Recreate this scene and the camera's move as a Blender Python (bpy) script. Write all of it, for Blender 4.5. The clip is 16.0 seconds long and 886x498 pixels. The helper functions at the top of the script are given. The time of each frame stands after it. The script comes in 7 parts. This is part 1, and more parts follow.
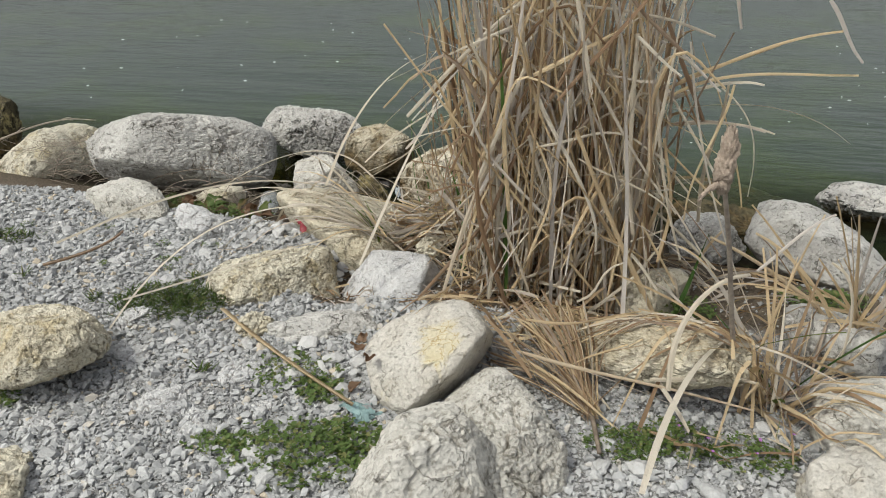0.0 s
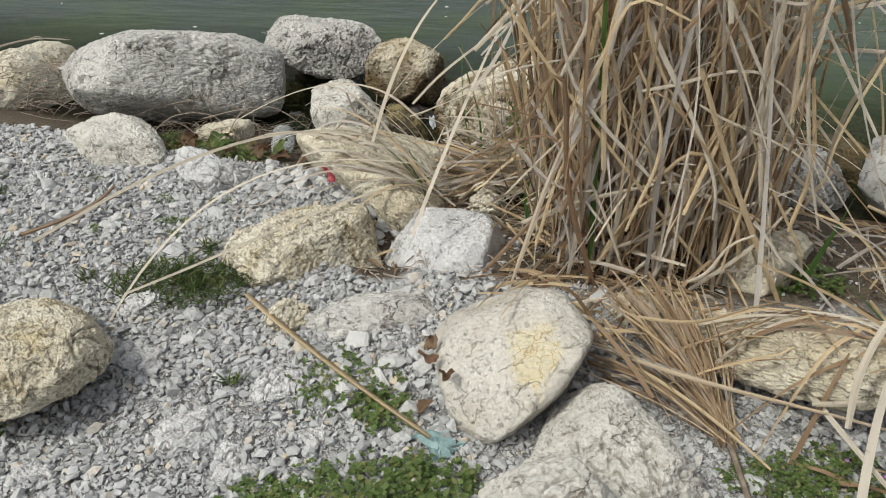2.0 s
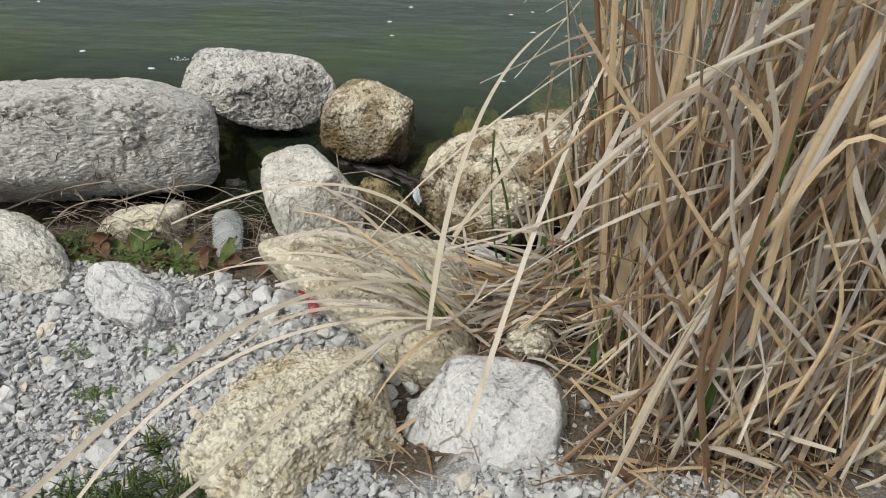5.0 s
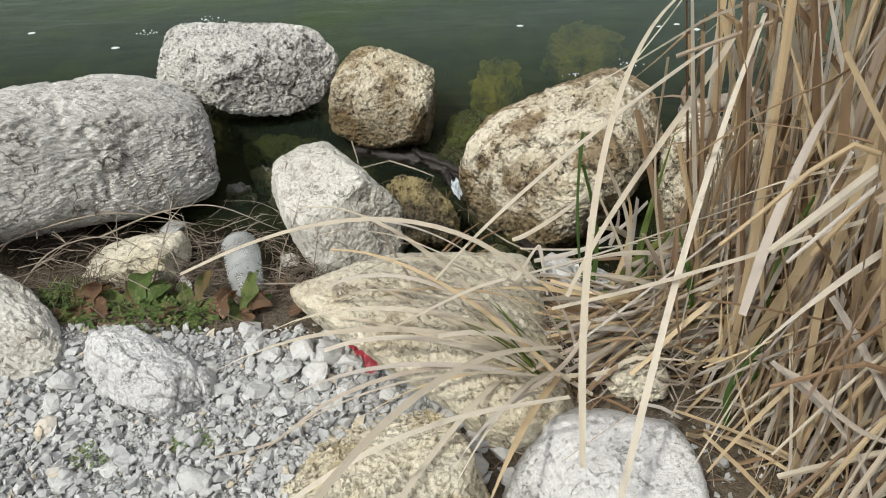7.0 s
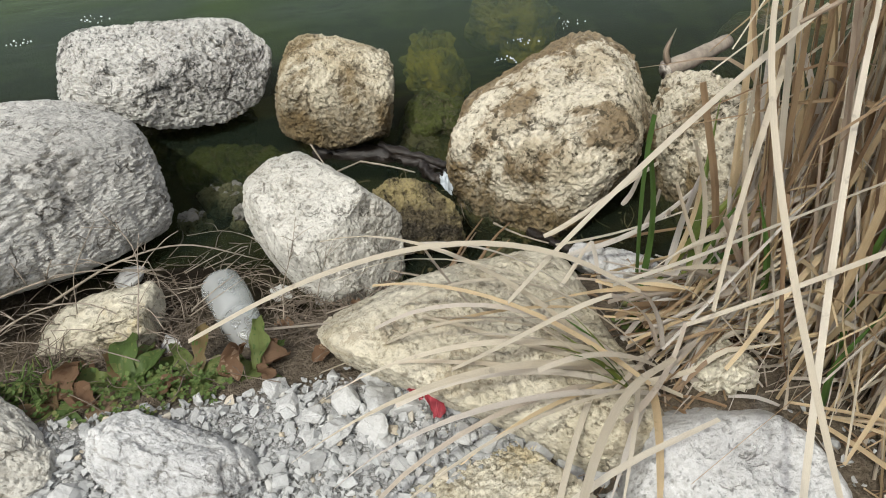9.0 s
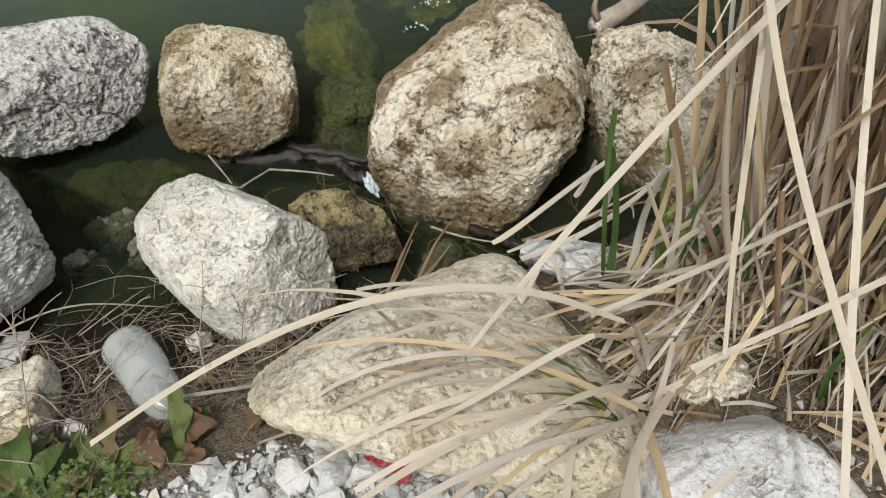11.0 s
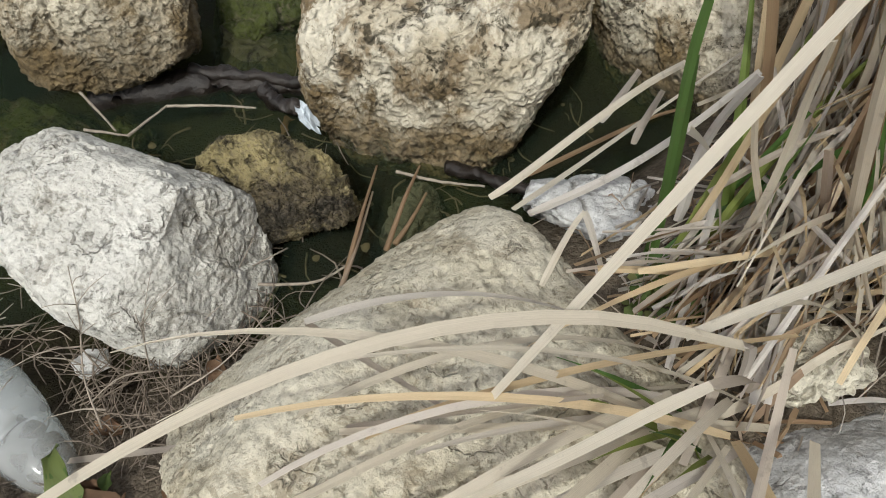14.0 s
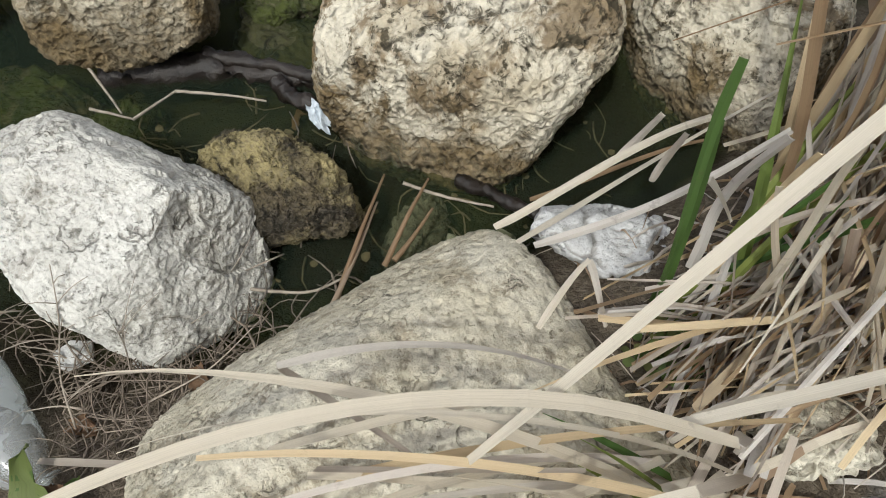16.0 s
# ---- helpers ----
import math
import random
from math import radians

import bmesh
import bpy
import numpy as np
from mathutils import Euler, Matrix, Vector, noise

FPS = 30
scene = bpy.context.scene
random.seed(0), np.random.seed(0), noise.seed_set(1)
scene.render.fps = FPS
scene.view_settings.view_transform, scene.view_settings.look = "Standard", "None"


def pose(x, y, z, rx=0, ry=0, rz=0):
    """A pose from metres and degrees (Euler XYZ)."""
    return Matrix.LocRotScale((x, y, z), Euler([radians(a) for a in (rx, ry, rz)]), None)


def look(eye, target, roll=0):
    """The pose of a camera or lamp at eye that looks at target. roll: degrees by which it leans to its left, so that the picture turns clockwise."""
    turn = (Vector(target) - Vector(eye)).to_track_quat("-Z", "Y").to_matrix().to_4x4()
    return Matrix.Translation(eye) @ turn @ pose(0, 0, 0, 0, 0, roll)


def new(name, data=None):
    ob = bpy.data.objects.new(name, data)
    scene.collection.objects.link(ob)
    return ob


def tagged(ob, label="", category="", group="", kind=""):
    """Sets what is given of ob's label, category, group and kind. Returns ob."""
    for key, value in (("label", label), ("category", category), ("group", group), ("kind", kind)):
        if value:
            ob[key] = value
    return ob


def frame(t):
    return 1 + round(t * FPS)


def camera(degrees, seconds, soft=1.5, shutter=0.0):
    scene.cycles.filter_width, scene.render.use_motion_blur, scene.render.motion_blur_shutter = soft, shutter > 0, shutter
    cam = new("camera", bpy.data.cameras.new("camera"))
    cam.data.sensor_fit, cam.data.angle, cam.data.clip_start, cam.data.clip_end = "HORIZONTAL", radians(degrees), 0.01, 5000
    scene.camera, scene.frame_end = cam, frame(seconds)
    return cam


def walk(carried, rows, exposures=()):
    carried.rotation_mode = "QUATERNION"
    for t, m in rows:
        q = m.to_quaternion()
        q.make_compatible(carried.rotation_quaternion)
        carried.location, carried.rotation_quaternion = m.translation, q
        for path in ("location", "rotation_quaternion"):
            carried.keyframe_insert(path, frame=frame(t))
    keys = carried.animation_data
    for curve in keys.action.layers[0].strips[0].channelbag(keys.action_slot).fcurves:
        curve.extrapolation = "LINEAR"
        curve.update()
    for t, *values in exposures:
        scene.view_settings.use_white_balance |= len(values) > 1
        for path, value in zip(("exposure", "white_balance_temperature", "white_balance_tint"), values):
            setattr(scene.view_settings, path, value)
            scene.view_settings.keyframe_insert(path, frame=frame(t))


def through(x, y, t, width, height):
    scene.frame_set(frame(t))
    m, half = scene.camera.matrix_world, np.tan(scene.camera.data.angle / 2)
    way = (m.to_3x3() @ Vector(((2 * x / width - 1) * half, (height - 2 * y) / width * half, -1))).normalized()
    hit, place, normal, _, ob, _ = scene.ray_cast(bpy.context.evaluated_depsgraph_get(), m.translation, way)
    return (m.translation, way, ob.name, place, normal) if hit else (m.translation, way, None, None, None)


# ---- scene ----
cam = camera(60.1, 16.0, soft=1.0)
PATH = [
    (0, (0.447, 0.171, 1.138), (0.26, 1.97, 0.285), 0.5),
    (0.5, (0.387, 0.282, 1.141), (0.195, 2.055, 0.236), 0.8),
    (1, (0.303, 0.429, 1.149), (0.139, 2.159, 0.159), 1.0),
    (1.5, (0.26, 0.5, 1.134), (0.11, 2.194, 0.082), 0.5),
    (2, (0.223, 0.581, 1.111), (0.076, 2.247, 0.014), 0.0),
    (2.5, (0.204, 0.699, 1.109), (0.071, 2.345, -0.018), -0.3),
    (3, (0.218, 0.834, 1.143), (0.115, 2.474, 0.003), -1.5),
    (3.2, (0.227, 0.861, 1.145), (0.151, 2.5, 0.002), -1.9),
    (5.3, (-0.131, 1.256, 1.095), (0.027, 2.887, -0.051), 3.0),
    (5.5, (-0.144, 1.294, 1.085), (0.024, 2.92, -0.066), 1.7),
    (6, (-0.148, 1.419, 1.096), (0.05, 3.016, -0.092), 0.2),
    (6.5, (-0.165, 1.499, 1.096), (-0.006, 3.056, -0.15), -0.9),
    (7, (-0.217, 1.563, 1.089), (-0.041, 3.066, -0.22), -1.0),
    (7.5, (-0.345, 1.652, 1.077), (-0.103, 3.105, -0.276), -0.5),
    (8, (-0.446, 1.691, 1.1), (-0.095, 3.091, -0.284), 2.4),
    (8.5, (-0.475, 1.704, 1.083), (-0.064, 3.086, -0.304), 2.3),
    (9, (-0.446, 1.796, 1.048), (0.044, 3.155, -0.335), -0.7),
    (9.5, (-0.408, 1.9, 1.039), (0.132, 3.207, -0.375), -2.8),
    (9.7, (-0.394, 1.927, 1.041), (0.138, 3.213, -0.395), -3.5),
    (11.8, (-0.379, 2.081, 0.925), (0.292, 3.205, -0.587), -1.7),
    (12, (-0.36, 2.122, 0.899), (0.295, 3.232, -0.63), -2.6),
    (12.5, (-0.353, 2.162, 0.885), (0.292, 3.217, -0.687), -3.9),
    (13, (-0.346, 2.189, 0.864), (0.308, 3.18, -0.746), -3.3),
    (13.5, (-0.329, 2.219, 0.835), (0.301, 3.176, -0.804), -3.7),
    (14, (-0.277, 2.254, 0.805), (0.339, 3.181, -0.857), -2.7),
    (14.5, (-0.237, 2.29, 0.799), (0.342, 3.214, -0.878), -0.8),
    (15, (-0.234, 2.297, 0.795), (0.332, 3.224, -0.883), -0.2),
    (15.5, (-0.225, 2.295, 0.805), (0.327, 3.23, -0.874), -0.5),
    (16, (-0.223, 2.297, 0.806), (0.317, 3.203, -0.894), 0.1),
]
walk(cam, [(t, look(eye, target, roll)) for t, eye, target, roll in PATH], exposures=[(0, 0.16, 6500, 10), (3, 0.18, 6500, 10), (5.5, 0.29, 6500, 10), (6, 0.36, 6500, 10), (7.5, 0.42, 6500, 10), (8.5, 0.40, 6500, 10), (10, 0.46, 6500, 10), (12, 0.42, 6450, 10), (13, 0.38, 6330, 10), (14, 0.40, 6330, 10), (15, 0.48, 6270, 10), (16, 0.52, 6220, 10)])

# ---- light ----
SUN_AZ, SUN_EL = radians(-130.0), radians(56.0)
world = bpy.data.worlds.new("sky")
scene.world = world
world.use_nodes = True
wn = world.node_tree.nodes
sky = wn.new("ShaderNodeTexSky")
sky.sky_type, sky.sun_disc = "NISHITA", False
sky.sun_elevation, sky.sun_rotation = SUN_EL, SUN_AZ
sky.air_density, sky.dust_density, sky.ozone_density = 1.0, 4.0, 1.0
haze = wn.new("ShaderNodeHueSaturation")
haze.inputs["Saturation"].default_value = 0.28
world.node_tree.links.new(sky.outputs["Color"], haze.inputs["Color"])
world.node_tree.links.new(haze.outputs["Color"], wn["Background"].inputs["Color"])
wn["Background"].inputs["Strength"].default_value = 0.15
sun_data = bpy.data.lights.new("sun", "SUN")
sun_data.energy, sun_data.angle, sun_data.color = 1.62, radians(2.5), (0.985, 0.975, 0.875)
sun = new("sun", sun_data)
sun_way = Vector((math.sin(SUN_AZ) * math.cos(SUN_EL), math.cos(SUN_AZ) * math.cos(SUN_EL), math.sin(SUN_EL)))
sun.matrix_world = look(sun_way * 30, (0, 0, 0))


# ---- materials ----
def mat_nodes(name, rough=0.9, spec=0.25):
    m = bpy.data.materials.new(name)
    m.use_nodes = True
    nt = m.node_tree
    b = nt.nodes["Principled BSDF"]
    b.inputs["Roughness"].default_value = rough
    b.inputs["Specular IOR Level"].default_value = spec
    return m, nt, b


def coords(nt, space="Object"):
    return nt.nodes.new("ShaderNodeTexCoord").outputs[space]


def noise_tex(nt, vec, scale, detail=6.0, rough=0.6, distort=0.0):
    n = nt.nodes.new("ShaderNodeTexNoise")
    n.inputs["Scale"].default_value, n.inputs["Detail"].default_value = scale, detail
    n.inputs["Roughness"].default_value, n.inputs["Distortion"].default_value = rough, distort
    nt.links.new(vec, n.inputs["Vector"])
    return n.outputs["Fac"]


def cells(nt, vec, scale, feature="F1", rand=1.0):
    n = nt.nodes.new("ShaderNodeTexVoronoi")
    n.feature = feature
    n.inputs["Scale"].default_value, n.inputs["Randomness"].default_value = scale, rand
    nt.links.new(vec, n.inputs["Vector"])
    return n


def span(nt, value, lo, hi, a=0.0, b=1.0):
    n = nt.nodes.new("ShaderNodeMapRange")
    n.interpolation_type = "SMOOTHSTEP"
    for k, v in (("From Min", lo), ("From Max", hi), ("To Min", a), ("To Max", b)):
        n.inputs[k].default_value = v
    nt.links.new(value, n.inputs["Value"])
    return n.outputs["Result"]


def blend(nt, fac, a, b, mode="MIX"):
    n = nt.nodes.new("ShaderNodeMix")
    n.data_type, n.blend_type = "RGBA", mode
    for sock, v in ((n.inputs[0], fac), (n.inputs[6], a), (n.inputs[7], b)):
        if hasattr(v, "is_linked"):
            nt.links.new(v, sock)
        else:
            sock.default_value = v if isinstance(v, float) else (*v, 1.0)
    return n.outputs[2]


def calc(nt, op, a, b=0.0):
    n = nt.nodes.new("ShaderNodeMath")
    n.operation = op
    for sock, v in zip(n.inputs, (a, b)):
        if hasattr(v, "is_linked"):
            nt.links.new(v, sock)
        else:
            sock.default_value = v
    return n.outputs[0]


def bump(nt, b, height, strength, dist, below=None):
    n = nt.nodes.new("ShaderNodeBump")
    n.inputs["Strength"].default_value, n.inputs["Distance"].default_value = strength, dist
    nt.links.new(height, n.inputs["Height"])
    if below is not None:
        nt.links.new(below, n.inputs["Normal"])
    nt.links.new(n.outputs["Normal"], b.inputs["Normal"])
    return n.outputs["Normal"]


def stone_mat(name, pale, mid, stain, stain_amount=0.4, pits=0.5, speck=(0.12, 0.11, 0.09), speck_amount=0.3, algae=0.0, grime=(0.05, 0.055, 0.03), cracks=0.5, brown_from=None, spot=None, slime=1.0, relief=0.0065):
    """Weathered limestone: two pale tones, stains in patches, dark pits and, by the water, an algae film."""
    m, nt, b = mat_nodes(name, 0.92, 0.2)
    v = coords(nt)
    large = noise_tex(nt, v, 7.0, 5.0, 0.6)
    fine = noise_tex(nt, v, 60.0, 8.0, 0.7)
    col = blend(nt, span(nt, large, 0.42, 0.58), pale, mid)
    patch = noise_tex(nt, v, 10.0, 7.0, 0.7, 0.5)
    col = blend(nt, span(nt, patch, 0.60 - 0.14 * stain_amount, 0.66 - 0.08 * stain_amount, 0.0, min(0.9, stain_amount * 1.6)), col, stain)
    mottled = noise_tex(nt, v, 150.0, 5.0, 0.7)
    col = blend(nt, span(nt, mottled, 0.40, 0.60, 0.0, 0.35), col, blend(nt, 0.5, col, (0.12, 0.11, 0.09)))
    lift = noise_tex(nt, v, 34.0, 7.0, 0.75, 0.6)
    dots = calc(nt, "MULTIPLY", span(nt, lift, 0.52, 0.59), span(nt, patch, 0.42, 0.54))
    col = blend(nt, calc(nt, "MULTIPLY", dots, speck_amount), col, speck)
    small = noise_tex(nt, v, 95.0, 6.0, 0.75, 0.4)
    area = noise_tex(nt, v, 16.0, 4.0, 0.6)
    freckle = calc(nt, "MULTIPLY", span(nt, small, 0.57, 0.62), span(nt, area, 0.40, 0.58, 0.25, 1.0))
    col = blend(nt, calc(nt, "MULTIPLY", freckle, min(0.95, 0.08 + speck_amount)), col, speck)
    warp = nt.nodes.new("ShaderNodeVectorMath")
    warp.operation = "ADD"
    bent = nt.nodes.new("ShaderNodeTexNoise")
    bent.inputs["Scale"].default_value, bent.inputs["Detail"].default_value = 18.0, 5.0
    nt.links.new(v, bent.inputs["Vector"])
    less = nt.nodes.new("ShaderNodeVectorMath")
    less.operation = "SCALE"
    less.inputs["Scale"].default_value = 0.12
    nt.links.new(bent.outputs["Color"], less.inputs[0])
    nt.links.new(v, warp.inputs[0])
    nt.links.new(less.outputs[0], warp.inputs[1])
    seam = cells(nt, warp.outputs[0], 9.0, "DISTANCE_TO_EDGE").outputs["Distance"]
    open_seam = calc(nt, "MULTIPLY", span(nt, seam, 0.004, 0.022, 1.0, 0.0), span(nt, area, 0.50, 0.60))
    col = blend(nt, calc(nt, "MULTIPLY", open_seam, cracks), col, (0.10, 0.085, 0.065))
    cav = nt.nodes.new("ShaderNodeNewGeometry")
    if spot:
        away = nt.nodes.new("ShaderNodeVectorMath")
        away.operation = "DISTANCE"
        nt.links.new(cav.outputs["Position"], away.inputs[0])
        away.inputs[1].default_value = spot[:3]
        reach = calc(nt, "ADD", away.outputs["Value"], calc(nt, "MULTIPLY", calc(nt, "SUBTRACT", patch, 0.5), -spot[3] * 4))
        yellow = span(nt, reach, spot[3] * 0.4, spot[3] * 1.1, 1.0, 0.0)
        col = blend(nt, calc(nt, "MULTIPLY", yellow, 0.6), col, (0.60, 0.53, 0.32))
        veins = cells(nt, warp.outputs[0], 34.0, "DISTANCE_TO_EDGE").outputs["Distance"]
        col = blend(nt, calc(nt, "MULTIPLY", span(nt, veins, 0.01, 0.06, 0.8, 0.0), yellow), col, (0.36, 0.26, 0.10))
    if brown_from:
        side = nt.nodes.new("ShaderNodeSeparateXYZ")
        nt.links.new(cav.outputs["Position"], side.inputs[0])
        back = calc(nt, "ADD", side.outputs["Y"], calc(nt, "ADD", calc(nt, "MULTIPLY", calc(nt, "SUBTRACT", patch, 0.5), 0.45), calc(nt, "MULTIPLY", calc(nt, "SUBTRACT", lift, 0.5), 0.5)))
        earth = blend(nt, span(nt, fine, 0.4, 0.6), (0.24, 0.175, 0.095), (0.13, 0.095, 0.055))
        col = blend(nt, span(nt, back, brown_from, brown_from + 0.06, 0.0, 0.85), col, earth)
    # Colour goes darker brown where pointiness is low, in the hollows of the mesh.
    concave = span(nt, cav.outputs["Pointiness"], 0.455, 0.495, 1.0, 0.0)
    col = blend(nt, calc(nt, "MULTIPLY", concave, 0.45), col, (0.15, 0.125, 0.09))
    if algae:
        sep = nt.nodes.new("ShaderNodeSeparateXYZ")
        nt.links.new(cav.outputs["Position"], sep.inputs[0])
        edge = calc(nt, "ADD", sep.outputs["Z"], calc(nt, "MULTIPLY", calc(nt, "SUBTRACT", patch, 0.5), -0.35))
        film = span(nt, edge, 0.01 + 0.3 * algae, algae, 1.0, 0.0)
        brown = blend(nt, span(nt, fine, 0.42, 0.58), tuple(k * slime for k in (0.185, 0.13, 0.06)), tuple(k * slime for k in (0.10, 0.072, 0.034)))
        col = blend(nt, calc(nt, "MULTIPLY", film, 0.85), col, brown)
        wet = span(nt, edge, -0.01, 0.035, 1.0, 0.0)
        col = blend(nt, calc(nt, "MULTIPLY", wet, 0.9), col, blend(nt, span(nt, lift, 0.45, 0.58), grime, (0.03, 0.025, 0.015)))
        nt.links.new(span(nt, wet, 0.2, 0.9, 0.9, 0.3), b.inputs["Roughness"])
    nt.links.new(col, b.inputs["Base Color"])
    hole = cells(nt, v, 55.0)
    holes = span(nt, hole.outputs["Distance"], 0.05, 0.45)
    h = calc(nt, "ADD", calc(nt, "MULTIPLY", fine, 1.0), calc(nt, "MULTIPLY", holes, pits))
    h = calc(nt, "ADD", h, calc(nt, "MULTIPLY", mottled, 0.4))
    h = calc(nt, "SUBTRACT", h, calc(nt, "ADD", calc(nt, "MULTIPLY", freckle, 0.5), calc(nt, "MULTIPLY", open_seam, cracks * 1.2)))
    bump(nt, b, h, 1.0, relief)
    return m


def leaf_mat(name, a, b_col, c_col, rough=0.6, through=0.50):
    """Dry or green strap leaf: colour by piece, streaks along its length, blotches."""
    m, nt, b = mat_nodes(name, rough, 0.3)
    info = nt.nodes.new("ShaderNodeObjectInfo")
    geo = nt.nodes.new("ShaderNodeNewGeometry")
    pick = calc(nt, "FRACT", calc(nt, "ADD", info.outputs["Random"], geo.outputs["Random Per Island"]))
    v = coords(nt, "UV")
    grain = nt.nodes.new("ShaderNodeMapping")
    grain.inputs["Scale"].default_value = (14.0, 1.2, 1.0)
    nt.links.new(v, grain.inputs["Vector"])
    streak = noise_tex(nt, grain.outputs["Vector"], 3.0, 4.0, 0.6)
    col = blend(nt, span(nt, pick, 0.1, 0.65), a, b_col)
    col = blend(nt, span(nt, pick, 0.72, 0.95), col, c_col)
    col = blend(nt, span(nt, streak, 0.4, 0.7, 0.0, 0.45), col, blend(nt, 0.45, col, (0.08, 0.05, 0.025)))
    spots = noise_tex(nt, coords(nt), 45.0, 4.0, 0.7)
    col = blend(nt, span(nt, spots, 0.60, 0.72, 0.0, 0.30), col, (0.12, 0.085, 0.05))
    nt.links.new(col, b.inputs["Base Color"])
    bump(nt, b, streak, 0.4, 0.001)
    thin = nt.nodes.new("ShaderNodeBsdfTranslucent")
    nt.links.new(col, thin.inputs["Color"])
    mix = nt.nodes.new("ShaderNodeMixShader")
    mix.inputs[0].default_value = through
    nt.links.new(b.outputs[0], mix.inputs[1])
    nt.links.new(thin.outputs[0], mix.inputs[2])
    nt.links.new(mix.outputs[0], nt.nodes["Material Output"].inputs["Surface"])
    return m


def plain_mat(name, a, c, scale=40.0, rough=0.8, spec=0.25, relief=0.3, dist=0.002):
    m, nt, b = mat_nodes(name, rough, spec)
    v = coords(nt)
    n1 = noise_tex(nt, v, scale, 6.0, 0.65)
    n2 = noise_tex(nt, v, scale * 0.2, 3.0, 0.5)
    col = blend(nt, span(nt, n1, 0.32, 0.68), a, c)
    col = blend(nt, span(nt, n2, 0.35, 0.7, 0.0, 0.4), col, blend(nt, 0.5, col, (0.05, 0.04, 0.03)))
    nt.links.new(col, b.inputs["Base Color"])
    bump(nt, b, n1, relief, dist)
    return m


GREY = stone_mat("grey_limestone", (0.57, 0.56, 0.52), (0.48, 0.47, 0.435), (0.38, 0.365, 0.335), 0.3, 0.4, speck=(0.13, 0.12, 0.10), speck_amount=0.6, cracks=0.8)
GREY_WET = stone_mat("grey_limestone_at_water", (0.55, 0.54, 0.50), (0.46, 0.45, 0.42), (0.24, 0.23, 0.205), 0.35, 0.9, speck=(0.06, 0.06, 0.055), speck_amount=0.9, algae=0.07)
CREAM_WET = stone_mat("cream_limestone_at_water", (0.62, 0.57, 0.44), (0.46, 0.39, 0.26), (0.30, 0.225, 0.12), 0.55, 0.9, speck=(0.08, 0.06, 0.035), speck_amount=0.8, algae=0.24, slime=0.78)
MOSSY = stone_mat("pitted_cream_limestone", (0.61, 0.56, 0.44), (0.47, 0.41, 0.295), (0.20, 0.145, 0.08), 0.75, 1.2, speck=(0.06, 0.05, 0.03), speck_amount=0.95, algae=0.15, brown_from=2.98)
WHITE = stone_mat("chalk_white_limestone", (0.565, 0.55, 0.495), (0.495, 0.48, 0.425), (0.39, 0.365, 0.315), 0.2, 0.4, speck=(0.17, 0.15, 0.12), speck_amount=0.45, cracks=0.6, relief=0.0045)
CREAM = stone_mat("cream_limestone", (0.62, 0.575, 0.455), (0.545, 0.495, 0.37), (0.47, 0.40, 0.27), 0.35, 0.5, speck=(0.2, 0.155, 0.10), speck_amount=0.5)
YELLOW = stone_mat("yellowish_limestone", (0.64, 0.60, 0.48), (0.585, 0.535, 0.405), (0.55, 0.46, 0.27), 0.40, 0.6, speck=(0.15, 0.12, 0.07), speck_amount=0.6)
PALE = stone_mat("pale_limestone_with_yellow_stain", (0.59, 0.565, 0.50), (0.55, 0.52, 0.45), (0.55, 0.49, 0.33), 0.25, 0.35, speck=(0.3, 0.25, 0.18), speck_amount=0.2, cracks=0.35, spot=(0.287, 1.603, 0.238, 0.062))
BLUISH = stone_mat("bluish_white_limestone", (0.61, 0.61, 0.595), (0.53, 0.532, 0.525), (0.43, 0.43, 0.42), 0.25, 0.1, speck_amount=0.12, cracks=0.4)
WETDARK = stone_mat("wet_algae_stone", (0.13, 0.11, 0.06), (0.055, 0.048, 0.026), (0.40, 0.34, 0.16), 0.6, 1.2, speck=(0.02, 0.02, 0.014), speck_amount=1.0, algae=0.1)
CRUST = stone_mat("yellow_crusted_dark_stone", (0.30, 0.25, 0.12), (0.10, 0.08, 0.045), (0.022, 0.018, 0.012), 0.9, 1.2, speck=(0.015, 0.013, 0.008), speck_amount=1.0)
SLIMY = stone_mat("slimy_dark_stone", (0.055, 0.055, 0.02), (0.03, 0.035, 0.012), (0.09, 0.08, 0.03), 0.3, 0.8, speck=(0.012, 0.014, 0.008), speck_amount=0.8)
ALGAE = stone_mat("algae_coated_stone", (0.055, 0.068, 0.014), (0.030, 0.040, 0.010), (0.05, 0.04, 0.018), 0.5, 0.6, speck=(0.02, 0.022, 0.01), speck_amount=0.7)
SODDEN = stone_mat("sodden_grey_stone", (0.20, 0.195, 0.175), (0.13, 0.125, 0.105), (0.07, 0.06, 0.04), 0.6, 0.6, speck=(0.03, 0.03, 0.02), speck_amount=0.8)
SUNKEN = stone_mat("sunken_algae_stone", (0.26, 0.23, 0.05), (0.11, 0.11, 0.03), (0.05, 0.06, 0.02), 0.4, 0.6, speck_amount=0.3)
STRAW = leaf_mat("dry_reed_leaf", (0.75, 0.63, 0.42), (0.66, 0.53, 0.335), (0.70, 0.63, 0.51))
STRAW_PALE = leaf_mat("bleached_reed_leaf", (0.75, 0.70, 0.595), (0.69, 0.63, 0.51), (0.71, 0.67, 0.61))
STRAW_DARK = leaf_mat("brown_reed_leaf", (0.46, 0.34, 0.21), (0.35, 0.235, 0.14), (0.50, 0.41, 0.32))
STRAW_GREY = leaf_mat("weathered_grey_reed_leaf", (0.64, 0.59, 0.525), (0.57, 0.505, 0.42), (0.66, 0.625, 0.575))
